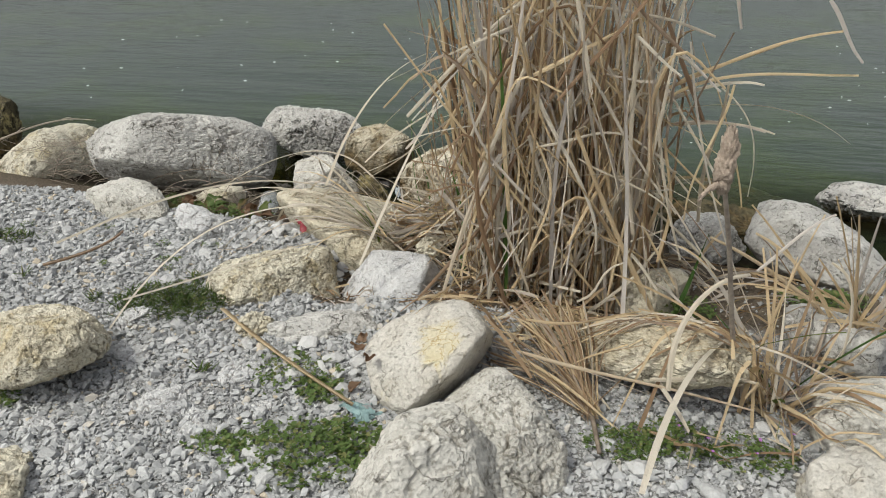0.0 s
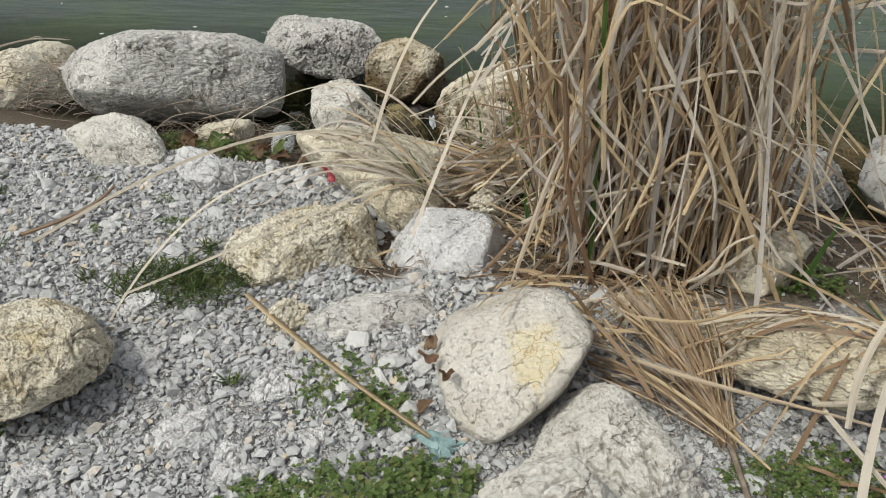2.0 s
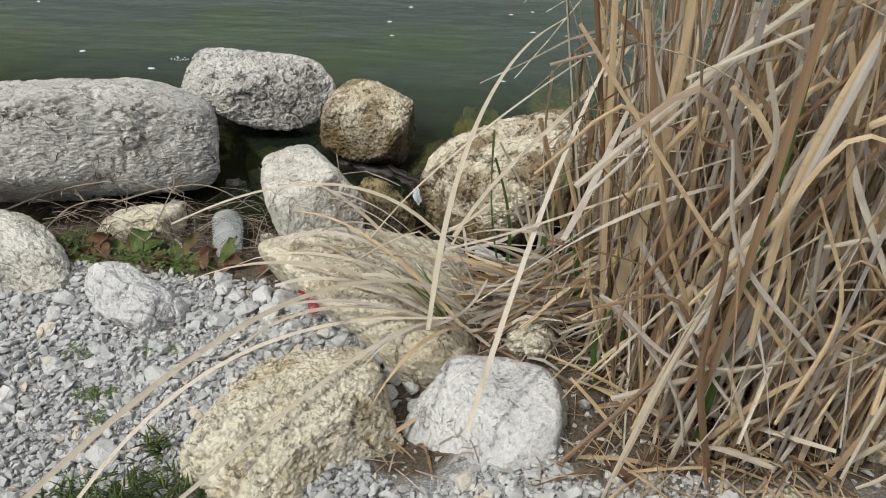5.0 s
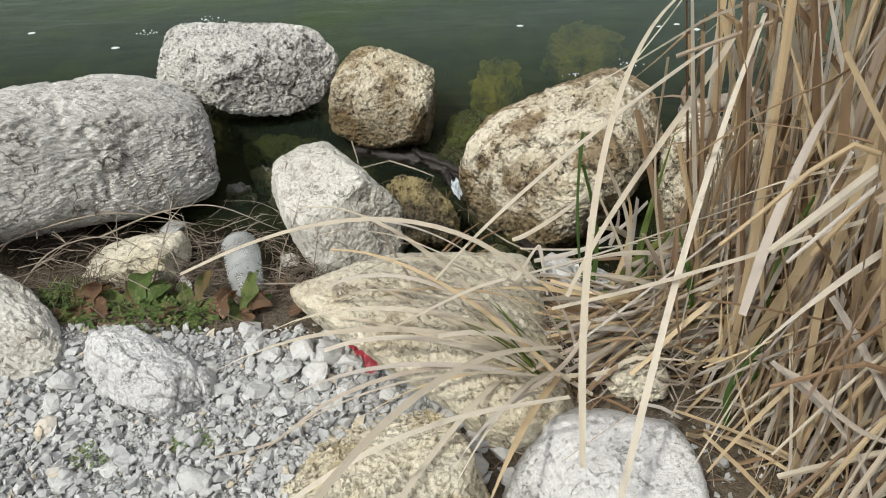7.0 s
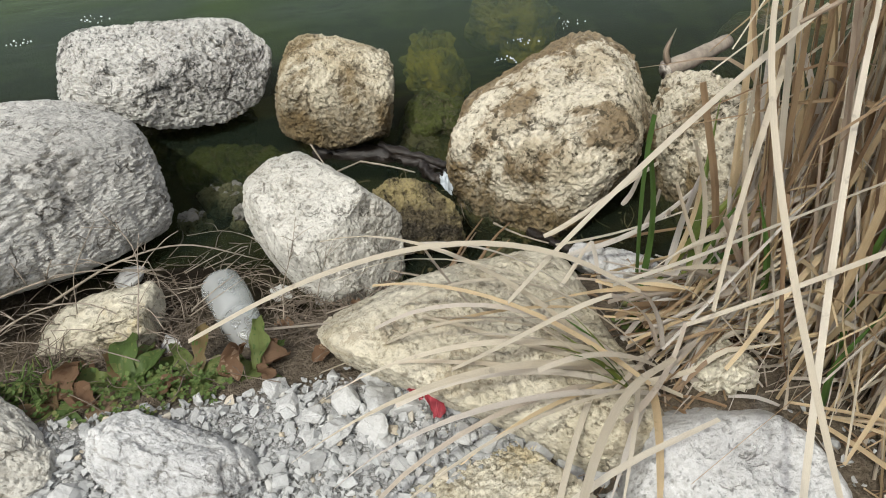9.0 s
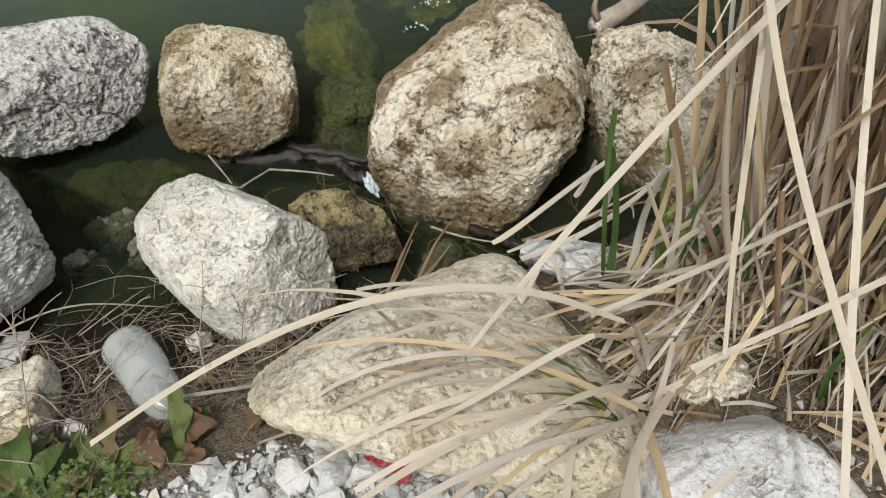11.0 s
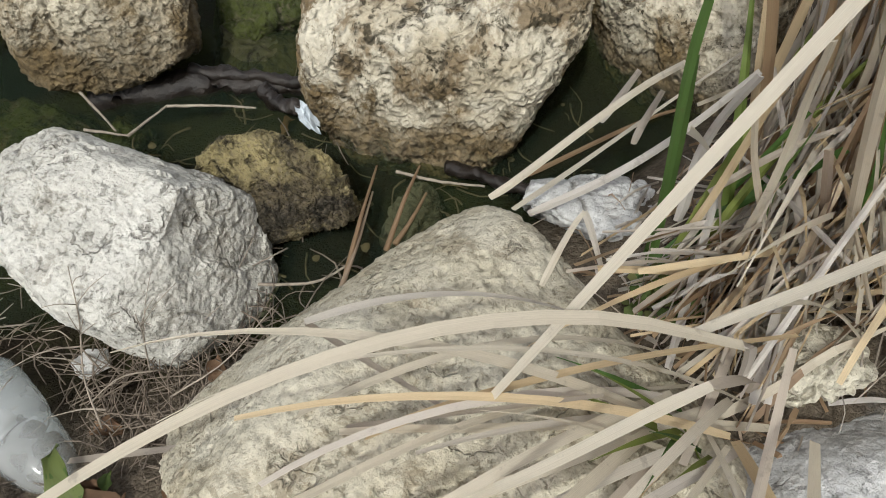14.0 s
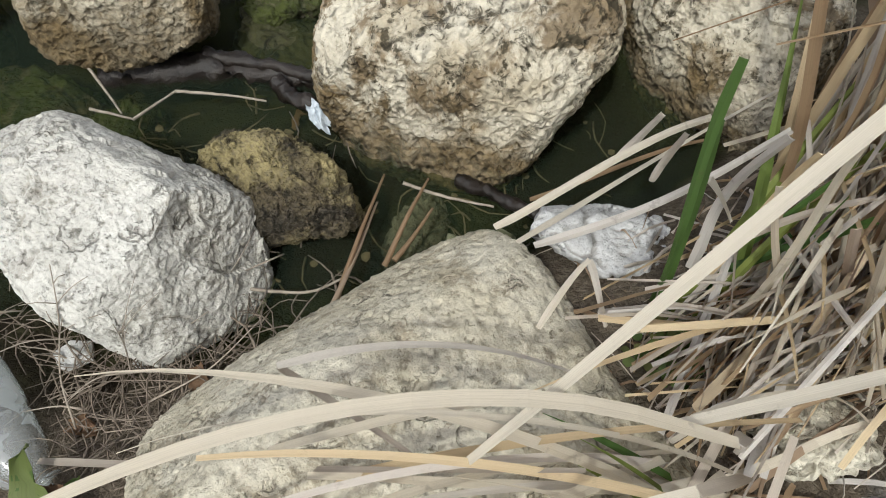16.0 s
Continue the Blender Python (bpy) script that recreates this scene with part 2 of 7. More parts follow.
GREEN = leaf_mat("green_reed_leaf", (0.125, 0.235, 0.055), (0.085, 0.175, 0.045), (0.24, 0.29, 0.07), 0.45)
WEED = leaf_mat("green_weed_leaf", (0.16, 0.235, 0.07), (0.10, 0.165, 0.045), (0.25, 0.265, 0.10), 0.6)
DOCK = leaf_mat("green_dock_leaf", (0.10, 0.165, 0.045), (0.17, 0.215, 0.065), (0.20, 0.13, 0.065), 0.5)
DEAD = leaf_mat("dead_brown_leaf", (0.24, 0.15, 0.09), (0.18, 0.105, 0.06), (0.34, 0.24, 0.16), 0.75)
TWIG = plain_mat("dry_twig_bark", (0.22, 0.185, 0.145), (0.34, 0.295, 0.235), 90.0)
ROOT = plain_mat("dark_rootlet", (0.125, 0.10, 0.075), (0.22, 0.18, 0.14), 90.0)
DRIFT = plain_mat("black_wet_driftwood", (0.009, 0.007, 0.006), (0.022, 0.017, 0.014), 75.0, 0.34, 0.35, 1.0, 0.004)
RED = plain_mat("red_wrapper_plastic", (0.42, 0.045, 0.065), (0.30, 0.03, 0.045), 60.0, 0.35, 0.5)
PAPER = plain_mat("crumpled_white_wrapper", (0.55, 0.60, 0.64), (0.42, 0.48, 0.53), 120.0, 0.45, 0.4)
TEAL = plain_mat("faded_turquoise_paper", (0.30, 0.42, 0.41), (0.22, 0.34, 0.34), 120.0, 0.8)
PURPLE = plain_mat("violet_petals", (0.42, 0.20, 0.45), (0.32, 0.13, 0.36), 80.0)
FLUFF = plain_mat("seed_fluff", (0.46, 0.38, 0.30), (0.33, 0.265, 0.21), 220.0, 1.0, 0.05, 1.0, 0.004)
FOAM = plain_mat("pale_foam", (0.70, 0.72, 0.70), (0.55, 0.57, 0.55), 200.0)
CANE = plain_mat("hollow_cane_wood", (0.36, 0.31, 0.25), (0.25, 0.21, 0.17), 70.0)
PITH = plain_mat("cut_cane_pith", (0.62, 0.57, 0.50), (0.06, 0.05, 0.045), 95.0)


def gravel_mat(name="crushed_limestone_gravel", low=(0.33, 0.337, 0.33), high=(0.49, 0.498, 0.487), grain=130.0):
    m, nt, b = mat_nodes(name, 0.95, 0.15)
    geo = nt.nodes.new("ShaderNodeNewGeometry")
    info = nt.nodes.new("ShaderNodeObjectInfo")
    pick = calc(nt, "FRACT", calc(nt, "ADD", info.outputs["Random"], geo.outputs["Random Per Island"]))
    v = coords(nt)
    fine = noise_tex(nt, v, grain, 6.0, 0.7)
    wide = noise_tex(nt, v, 2.2, 3.0, 0.5)
    col = blend(nt, pick, low, high)
    col = blend(nt, span(nt, pick, 0.93, 0.99), col, (0.50, 0.44, 0.34))
    col = blend(nt, span(nt, wide, 0.52, 0.72, 0.0, 0.5), col, (0.54, 0.547, 0.54))
    col = blend(nt, span(nt, fine, 0.3, 0.7, 0.0, 0.4), col, blend(nt, 0.5, col, (0.12, 0.11, 0.10)))
    nt.links.new(col, b.inputs["Base Color"])
    bump(nt, b, fine, 0.7, 0.003)
    return m


def ground_mat():
    m, nt, b = mat_nodes("stony_soil", 0.97, 0.1)
    v = coords(nt)
    fine = noise_tex(nt, v, 120.0, 8.0, 0.75)
    grit = cells(nt, v, 95.0)
    wide = noise_tex(nt, v, 5.0, 5.0, 0.6)
    chip = cells(nt, v, 150.0)
    chip_edge = cells(nt, v, 150.0, "DISTANCE_TO_EDGE").outputs["Distance"]
    tone = nt.nodes.new("ShaderNodeSeparateXYZ")
    nt.links.new(chip.outputs["Color"], tone.inputs[0])
    dust = blend(nt, tone.outputs["X"], (0.26, 0.26, 0.25), (0.52, 0.52, 0.51))
    dust = blend(nt, span(nt, chip_edge, 0.02, 0.12, 0.5, 0.0), dust, (0.10, 0.098, 0.09))
    dust = blend(nt, span(nt, fine, 0.4, 0.65, 0.0, 0.35), dust, (0.17, 0.165, 0.15))
    soil = blend(nt, span(nt, fine, 0.35, 0.65), (0.09, 0.072, 0.052), (0.18, 0.148, 0.11))
    mud = blend(nt, span(nt, wide, 0.45, 0.6), (0.022, 0.017, 0.011), (0.042, 0.042, 0.018))
    pos = nt.nodes.new("ShaderNodeNewGeometry")
    sep = nt.nodes.new("ShaderNodeSeparateXYZ")
    nt.links.new(pos.outputs["Position"], sep.inputs[0])
    level = calc(nt, "ADD", sep.outputs["Z"], calc(nt, "MULTIPLY", wide, 0.035))
    col = blend(nt, span(nt, level, 0.085, 0.10), soil, dust)
    bed_x = span(nt, calc(nt, "ADD", sep.outputs["X"], calc(nt, "MULTIPLY", wide, 0.1)), 0.22, 0.30)
    bed_y = span(nt, calc(nt, "ADD", sep.outputs["Y"], calc(nt, "MULTIPLY", wide, 0.1)), 1.98, 2.06)
    foot = nt.nodes.new("ShaderNodeVectorMath")
    foot.operation = "DISTANCE"
    nt.links.new(pos.outputs["Position"], foot.inputs[0])
    foot.inputs[1].default_value = (0.10, 2.40, 0.09)
    bare = calc(nt, "MAXIMUM", calc(nt, "MULTIPLY", bed_x, bed_y), span(nt, calc(nt, "ADD", foot.outputs["Value"], calc(nt, "MULTIPLY", wide, 0.1)), 0.22, 0.28, 1.0, 0.0))
    bank = calc(nt, "ADD", calc(nt, "ADD", sep.outputs["Y"], calc(nt, "MULTIPLY", sep.outputs["X"], 0.16)), calc(nt, "MULTIPLY", wide, 0.1))
    bare = calc(nt, "MAXIMUM", bare, span(nt, bank, 2.49, 2.54))
    col = blend(nt, bare, col, soil)
    col = blend(nt, span(nt, level, 0.022, 0.045), mud, col)
    nt.links.new(col, b.inputs["Base Color"])
    bump(nt, b, calc(nt, "ADD", calc(nt, "ADD", fine, calc(nt, "MULTIPLY", span(nt, chip_edge, 0.0, 0.2), 0.25)), calc(nt, "MULTIPLY", grit.outputs["Distance"], -0.6)), 1.0, 0.006)
    return m


def water_mat():
    """Green murky lake water: a gloss over a murk that lets shallow stones show."""
    m, nt, b = mat_nodes("murky_green_water", 0.05, 0.27)
    v = coords(nt)
    b.inputs["IOR"].default_value = 1.33
    drawn = nt.nodes.new("ShaderNodeMapping")
    drawn.inputs["Scale"].default_value = (0.4, 1.3, 1.0)
    drawn.inputs["Rotation"].default_value = (0.0, 0.0, 0.35)
    nt.links.new(v, drawn.inputs["Vector"])
    n1 = noise_tex(nt, drawn.outputs["Vector"], 11.0, 4.0, 0.55, 0.3)
    n2 = noise_tex(nt, drawn.outputs["Vector"], 2.6, 3.0, 0.5)
    tint = noise_tex(nt, v, 0.9, 3.0, 0.6)
    nt.links.new(blend(nt, span(nt, tint, 0.45, 0.68), (0.046, 0.068, 0.048), (0.056, 0.088, 0.030)), b.inputs["Base Color"])
    h = calc(nt, "ADD", calc(nt, "MULTIPLY", n1, 0.35), n2)
    bump(nt, b, h, 0.45, 0.035)
    clear = nt.nodes.new("ShaderNodeBsdfTransparent")
    clear.inputs["Color"].default_value = (0.66, 0.66, 0.46, 1.0)
    mix = nt.nodes.new("ShaderNodeMixShader")
    pos = nt.nodes.new("ShaderNodeNewGeometry")
    sep = nt.nodes.new("ShaderNodeSeparateXYZ")
    nt.links.new(pos.outputs["Position"], sep.inputs[0])
    deep = calc(nt, "ADD", sep.outputs["Y"], calc(nt, "MULTIPLY", sep.outputs["X"], 0.16))
    nt.links.new(span(nt, deep, 3.1, 4.2, 0.16, 0.72), mix.inputs[0])
    nt.links.new(clear.outputs[0], mix.inputs[1])
    nt.links.new(b.outputs[0], mix.inputs[2])
    nt.links.new(mix.outputs[0], nt.nodes["Material Output"].inputs["Surface"])
    return m


def plastic_mat():
    m, nt, b = mat_nodes("cloudy_clear_plastic", 0.12, 0.5)
    v = coords(nt)
    haze = noise_tex(nt, v, 18.0, 3.0, 0.5)
    nt.links.new(blend(nt, span(nt, haze, 0.4, 0.65), (0.66, 0.68, 0.67), (0.47, 0.50, 0.49)), b.inputs["Base Color"])
    clear = nt.nodes.new("ShaderNodeBsdfTransparent")
    clear.inputs["Color"].default_value = (0.90, 0.93, 0.93, 1.0)
    mix = nt.nodes.new("ShaderNodeMixShader")
    mix.inputs[0].default_value = 0.36
    nt.links.new(clear.outputs[0], mix.inputs[1])
    nt.links.new(b.outputs[0], mix.inputs[2])
    nt.links.new(mix.outputs[0], nt.nodes["Material Output"].inputs["Surface"])
    return m


LOOSE = gravel_mat("loose_limestone_piece", (0.40, 0.405, 0.395), (0.53, 0.53, 0.512), 5.0)
GRAVEL, SOIL, WATER, PLASTIC = gravel_mat(), ground_mat(), water_mat(), plastic_mat()


# ---- noise in numpy ----
def hashed(i, j, k, seed):
    n = (i.astype(np.int64) * 73856093) ^ (j.astype(np.int64) * 19349663) ^ (k.astype(np.int64) * 83492791) ^ (seed * 2654435761 % 2147483647)
    n = (n ^ (n >> 13)) * 1274126177 & 0x7FFFFFFF
    n = (n ^ (n >> 15)) * 668265263 & 0x7FFFFFFF
    return ((n ^ (n >> 12)) & 0xFFFFF) / 1048575.0


def soft_noise(p, seed=0):
    c = np.floor(p).astype(np.int64)
    f = p - c
    u = f * f * f * (f * (f * 6 - 15) + 10)
    total = 0
    for a in (0, 1):
        for b in (0, 1):
            for d in (0, 1):
                w = (u[:, 0] if a else 1 - u[:, 0]) * (u[:, 1] if b else 1 - u[:, 1]) * (u[:, 2] if d else 1 - u[:, 2])
                total = total + w * hashed(c[:, 0] + a, c[:, 1] + b, c[:, 2] + d, seed)
    return total * 2 - 1


def layered(p, seed=0, octaves=4, gain=0.5):
    out, amp = 0, 1.0
    for o in range(octaves):
        out = out + amp * soft_noise(p * 2.03 ** o + 17.3 * o, seed + o)
        amp *= gain
    return out


def nearest_cells(p, seed=0):
    """Distance to the nearest and the second nearest cell, and a random number of the nearest."""
    c = np.floor(p).astype(np.int64)
    d1 = np.full(len(p), 9.0)
    d2, pick = d1.copy(), np.zeros(len(p))
    for a in (-1, 0, 1):
        for b in (-1, 0, 1):
            for e in (-1, 0, 1):
                i, j, k = c[:, 0] + a, c[:, 1] + b, c[:, 2] + e
                q = np.stack([i + hashed(i, j, k, seed), j + hashed(i, j, k, seed + 7), k + hashed(i, j, k, seed + 13)], 1)
                d = np.linalg.norm(q - p, axis=1)
                near = d < d1
                d2 = np.where(near, d1, np.minimum(d2, d))
                pick = np.where(near, hashed(i, j, k, seed + 29), pick)
                d1 = np.where(near, d, d1)
    return d1, d2, pick


def broken_faces(p, seed=0):
    """Small tilted planes, one for each cell, with steps between them."""
    c = np.floor(p).astype(np.int64)
    best = np.full(len(p), 9.0)
    out = np.zeros(len(p))
    for a in (-1, 0, 1):
        for b in (-1, 0, 1):
            for e in (-1, 0, 1):
                i, j, k = c[:, 0] + a, c[:, 1] + b, c[:, 2] + e
                h = [hashed(i, j, k, seed + n) for n in (0, 7, 13)]
                off = p - np.stack([i + h[0], j + h[1], k + h[2]], 1)
                d = (off * off).sum(1)
                near = d < best
                tilt = (h[1] - 0.5) * off[:, 0] + (h[2] - 0.5) * off[:, 1] + (h[0] - 0.5) * off[:, 2]
                out = np.where(near, hashed(i, j, k, seed + 29) - 0.5 + 1.6 * tilt, out)
                best = np.where(near, d, best)
    return out


# ---- building helpers ----
def make_mesh(name, verts, faces, mat, smooth=True, uvs=None):
    me = bpy.data.meshes.new(name)
    me.from_pydata([tuple(v) for v in np.asarray(verts, float)], [], [tuple(int(i) for i in f) for f in faces])
    me.materials.append(mat)
    if smooth:
        me.polygons.foreach_set("use_smooth", [True] * len(me.polygons))
    if uvs is not None:
        layer = me.uv_layers.new(name="UVMap")
        loops = np.empty(len(me.loops), np.int32)
        me.loops.foreach_get("vertex_index", loops)
        layer.data.foreach_set("uv", np.asarray(uvs, np.float32)[loops].ravel())
    me.update()
    return me


def part(name, mesh, parent=None, label="", place=None):
    """One mesh object, under a thing or under a part."""
    ob = new(name, mesh)
    if parent is not None:
        ob.parent = parent
    if place is not None:
        ob.matrix_basis = place
    if label:
        tagged(ob, label)
    return ob


BALLS = {}


def ball(level):
    if level not in BALLS:
        bm = bmesh.new()
        bmesh.ops.create_icosphere(bm, subdivisions=level, radius=1.0)
        bm.verts.ensure_lookup_table()
        BALLS[level] = (np.array([v.co for v in bm.verts]), np.array([[v.index for v in f.verts] for f in bm.faces]))
        bm.free()
    return BALLS[level]


def normals_of(v, f):
    n = np.zeros_like(v)
    fn = np.cross(v[f[:, 1]] - v[f[:, 0]], v[f[:, 2]] - v[f[:, 0]])
    for k in range(3):
        np.add.at(n, f[:, k], fn)
    return n / np.maximum(np.linalg.norm(n, axis=1), 1e-12)[:, None]


def boulder(name, label, mat, c, r, rot, p, warp, level=6, lumps=1.0, chips=1.0, pits=0.0, grain=1.0, seed=1, faces=1, group="", smooth=None, grow=1.0, cuts=(), soften=6, bulges=()):
    """A stone: a rounded block of half sizes r, squareness p and a skewed, tapered form, then broken to flat faces, chipped and pitted.
    cuts: flat sides, each by the azimuth and elevation that it faces, in degrees, and its distance from the middle.
    bulges: swellings, by azimuth, elevation, height and how narrow."""
    d, f = ball(level)
    u = d / ((np.abs(d) ** p).sum(1) ** (1 / p))[:, None]
    tz, tx, ty, sx, sy, sz = warp
    x, y, z = u.T
    v = np.stack([x * (1 + tz * z + ty * y) + sx * z, y * (1 + tz * z + tx * x) + sy * z, z * (1 + tx * x + ty * y) + sz * x], 1) * np.array(r)
    size = float(np.mean(r))
    rng = np.random.default_rng(faces)
    for _ in range(14):
        n = rng.normal(size=3)
        n /= np.linalg.norm(n)
        reach = v @ n
        over = np.maximum(reach - reach.max() * rng.uniform(0.72, 0.95), 0)
        v = v - np.outer(over * 0.93, n)
    if cuts:
        reach = np.linalg.norm(v, axis=1)
        way = v / reach[:, None]
        tight = (reach * grow) ** -24.0
        for az, el, away in cuts:
            n = np.array([math.cos(radians(az)) * math.cos(radians(el)), math.sin(radians(az)) * math.cos(radians(el)), math.sin(radians(el))])
            tight += (np.maximum(way @ n, 1e-9) / away) ** 24.0
        reach = tight ** (-1 / 24.0)
        ends = np.concatenate([f[:, [0, 1]], f[:, [1, 2]], f[:, [2, 0]]])
        share = np.bincount(ends[:, 0], minlength=len(v))
        for _ in range(soften if level > 6 else soften // 4):
            reach = 0.4 * reach + 0.6 * np.bincount(ends[:, 0], reach[ends[:, 1]], len(v)) / share
        for az, el, high, narrow in bulges:
            n = np.array([math.cos(radians(az)) * math.cos(radians(el)), math.sin(radians(az)) * math.cos(radians(el)), math.sin(radians(el))])
            reach = reach + high * np.exp(narrow * (way @ n - 1))
        v = way * reach[:, None]
    n = normals_of(v, f)
    bend = np.stack([layered(v * 14, seed + k, 2) for k in (41, 43, 47)], 1) * 0.02
    move = lumps * size * ((0.020 if cuts else 0.045) * layered(v / size * 1.3, seed, 3) + 0.012 * layered(v / size * 4.0, seed + 5, 3)) + chips * 0.0022 * layered(v * 15, seed + 61, 3)
    move += chips * 0.0060 * broken_faces((v + bend) * 11, seed + 1)
    move += chips * 0.0034 * broken_faces((v + bend * 0.6) * 27, seed + 2)
    for scale, depth, width, k in ((11.0, 0.0085, 0.07, 71), (24.0, 0.0050, 0.09, 75)):
        wander = np.stack([layered(v * scale * 0.8, seed + k + m, 3) for m in (0, 31, 57)], 1) * 0.55
        d1, d2, pick = nearest_cells(v * scale + wander, seed + k)
        open_here = np.clip(layered(v * scale * 0.4, seed + k + 5, 3) * 3.0 - 0.45, 0, 1)
        move -= chips * depth * np.exp(-((d2 - d1) / width) ** 2) * open_here
    move += grain * 0.0011 * broken_faces((v + bend * 0.3) * 64, seed + 3)
    if pits:
        d1, d2, pick = nearest_cells(v * 48 + layered(v * 40, seed + 11, 2)[:, None] * 0.5, seed + 4)
        where = np.clip(layered(v * 9, seed + 6, 2) * 1.8 + 0.35, 0, 1)
        move -= pits * 0.007 * where * np.clip(1 - d1 * 2.2, 0, 1) * (pick > 0.35)
        d1, d2, pick = nearest_cells(v * 95, seed + 14)
        move -= pits * 0.003 * np.clip(1 - d1 * 2.0, 0, 1) * (pick > 0.4)
    crease = 1 - np.abs(layered(v * 13, seed + 21, 3))
    move -= chips * 0.007 * np.clip(crease - 0.90, 0, 1) * 10 * np.clip(layered(v * 5, seed + 23, 2) * 2, 0, 1)
    move += grain * 0.0016 * layered(v * 150, seed + 9, 3, 0.75)
    v = v + n * move[:, None]
    ob = part(name, make_mesh(name, v, f, mat, lumps < 0.65 if smooth is None else smooth), None, "", pose(*c, *rot))
    return tagged(ob, label, "rock", group)


def spine(points, steps):
    """A smooth line through a few points."""
    p = np.asarray(points, float)
    if len(p) == 2:
        return p[0] + (p[1] - p[0]) * np.linspace(0, 1, steps)[:, None]
    q = np.vstack([2 * p[0] - p[1], p, 2 * p[-1] - p[-2]])
    out = []
    for t in np.linspace(0, len(p) - 1 - 1e-9, steps):
        i, s = int(t), t - int(t)
        a, b, c, e = q[i:i + 4]
        out.append(0.5 * (2 * b + (c - a) * s + (2 * a - 5 * b + 4 * c - e) * s ** 2 + (3 * b - a - 3 * c + e) * s ** 3))
    return np.array(out)


def strap(points, width, steps=11, side=None, twist=0.0, thick=0.09, taper=0.35, blunt=True):
    """A long strap leaf with a shallow keel along a line of points: vertices, faces, uvs."""
    c = spine(points, steps)
    t = np.gradient(c, axis=0)
    t /= np.maximum(np.linalg.norm(t, axis=1), 1e-9)[:, None]
    s0 = np.array(side if side is not None else (0.0, 0.0, 1.0), float)
    length = np.concatenate([[0], np.cumsum(np.linalg.norm(np.diff(c, axis=0), axis=1))])
    v, uv = [], []
    for i in range(steps):
        s = np.cross(t[i], s0)
        if np.linalg.norm(s) < 1e-3:
            s = np.cross(t[i], (1.0, 0.2, 0.0))
        s /= np.linalg.norm(s)
        n = np.cross(s, t[i])
        k = i / (steps - 1)
        a = twist * k
        s, n = s * math.cos(a) + n * math.sin(a), n * math.cos(a) - s * math.sin(a)
        w = width * 0.5 * (1 - (1 - taper) * k ** 1.6) * (0.75 + 0.25 * min(1, k * 8))
        if not blunt:
            w *= max(0.06, 1 - max(0, k - 0.6) / 0.4)
        h = max(width * thick, 0.0005)
        v += [c[i] - s * w + n * h * 0.6, c[i] - n * h, c[i] + s * w + n * h * 0.6, c[i] + n * h * 0.25]
        uv += [(0.0, length[i]), (0.5, length[i]), (1.0, length[i]), (0.5, length[i])]
    f = [(0, 1, 2, 3)]
    for i in range(steps - 1):
        for k in range(4):
            f.append((4 * i + k, 4 * i + 4 + k, 4 * i + 4 + (k + 1) % 4, 4 * i + (k + 1) % 4))
    f.append(tuple(4 * (steps - 1) + k for k in (3, 2, 1, 0)))
    return np.array(v), f, np.array(uv)


def rod(points, r0, r1, steps=10, sides=6):
    c = spine(points, steps)
    t = np.gradient(c, axis=0)
    t /= np.maximum(np.linalg.norm(t, axis=1), 1e-9)[:, None]
    v, f, uv = [], [], []
    for i in range(steps):
        a = np.cross(t[i], (0.31, 0.2, 0.93))
        a /= max(np.linalg.norm(a), 1e-6)
        b = np.cross(t[i], a)
        r = r0 + (r1 - r0) * i / (steps - 1)
        for k in range(sides):
            g = 2 * math.pi * k / sides
            v.append(c[i] + r * (a * math.cos(g) + b * math.sin(g)))
            uv.append((k / sides, i / steps))
    for i in range(steps - 1):
        for k in range(sides):
            f.append((i * sides + k, i * sides + (k + 1) % sides, (i + 1) * sides + (k + 1) % sides, (i + 1) * sides + k))
    f.append(tuple(range(sides))[::-1])
    f.append(tuple((steps - 1) * sides + k for k in range(sides)))
    return np.array(v), f, np.array(uv)


def joined(pieces):
    vs, fs, us, n = [], [], [], 0
    for v, f, u in pieces:
        vs.append(v)
        us.append(u)
        fs += [tuple(i + n for i in q) for q in f]
        n += len(v)
    return np.vstack(vs), fs, np.vstack(us)


def stuff(name, pieces, mat, label, category, parent=None, smooth=True):
    v, f, u = joined(pieces)
    ob = part(name, make_mesh(name, v, f, mat, smooth, u), parent, label)
    tagged(ob, kind="stuff")
    return ob if parent is not None else tagged(ob, label, category)


# ---- the lie of the land ----
def ease(a, b, x):
    k = np.clip((x - a) / (b - a), 0, 1)
    return k * k * (3 - 2 * k)


def shore(x):
    return 2.95 - 0.16 * x + 0.06 * np.sin(3.1 * x + 0.4)


def land(x, y):
    """Height of the ground over the water's level."""
    x, y = np.asarray(x, float), np.asarray(y, float)
    s = y - shore(x)
    z = 0.095 - 0.085 * ease(-0.50, -0.14, s) - 0.10 * ease(-0.12, 0.25, s) - 0.40 * ease(0.2, 1.6, s) - 1.2 * ease(1.5, 8.0, s)
    z = z - 0.07 * np.exp(-(((x - 0.05) / 0.24) ** 2 + ((y - 2.80) / 0.13) ** 2)) * (s < 0.6)
    z = z - 0.11 * np.exp(-(((x - 0.30) / 0.15) ** 2 + ((y - 2.74) / 0.09) ** 2))
    z = z - 0.075 * np.exp(-(((x + 0.05) / 0.11) ** 2 + ((y - 2.17) / 0.16) ** 2))
    p = np.stack([x.ravel() * 3.0, y.ravel() * 3.0, np.zeros(x.size)], 1)
    near = np.exp(-((x / 6) ** 2 + ((y - 2) / 6) ** 2))
    z = z + near * 0.012 * layered(p, 31, 3).reshape(x.shape)
    return z + 0.05 * ease(-0.5, -3.5, y)


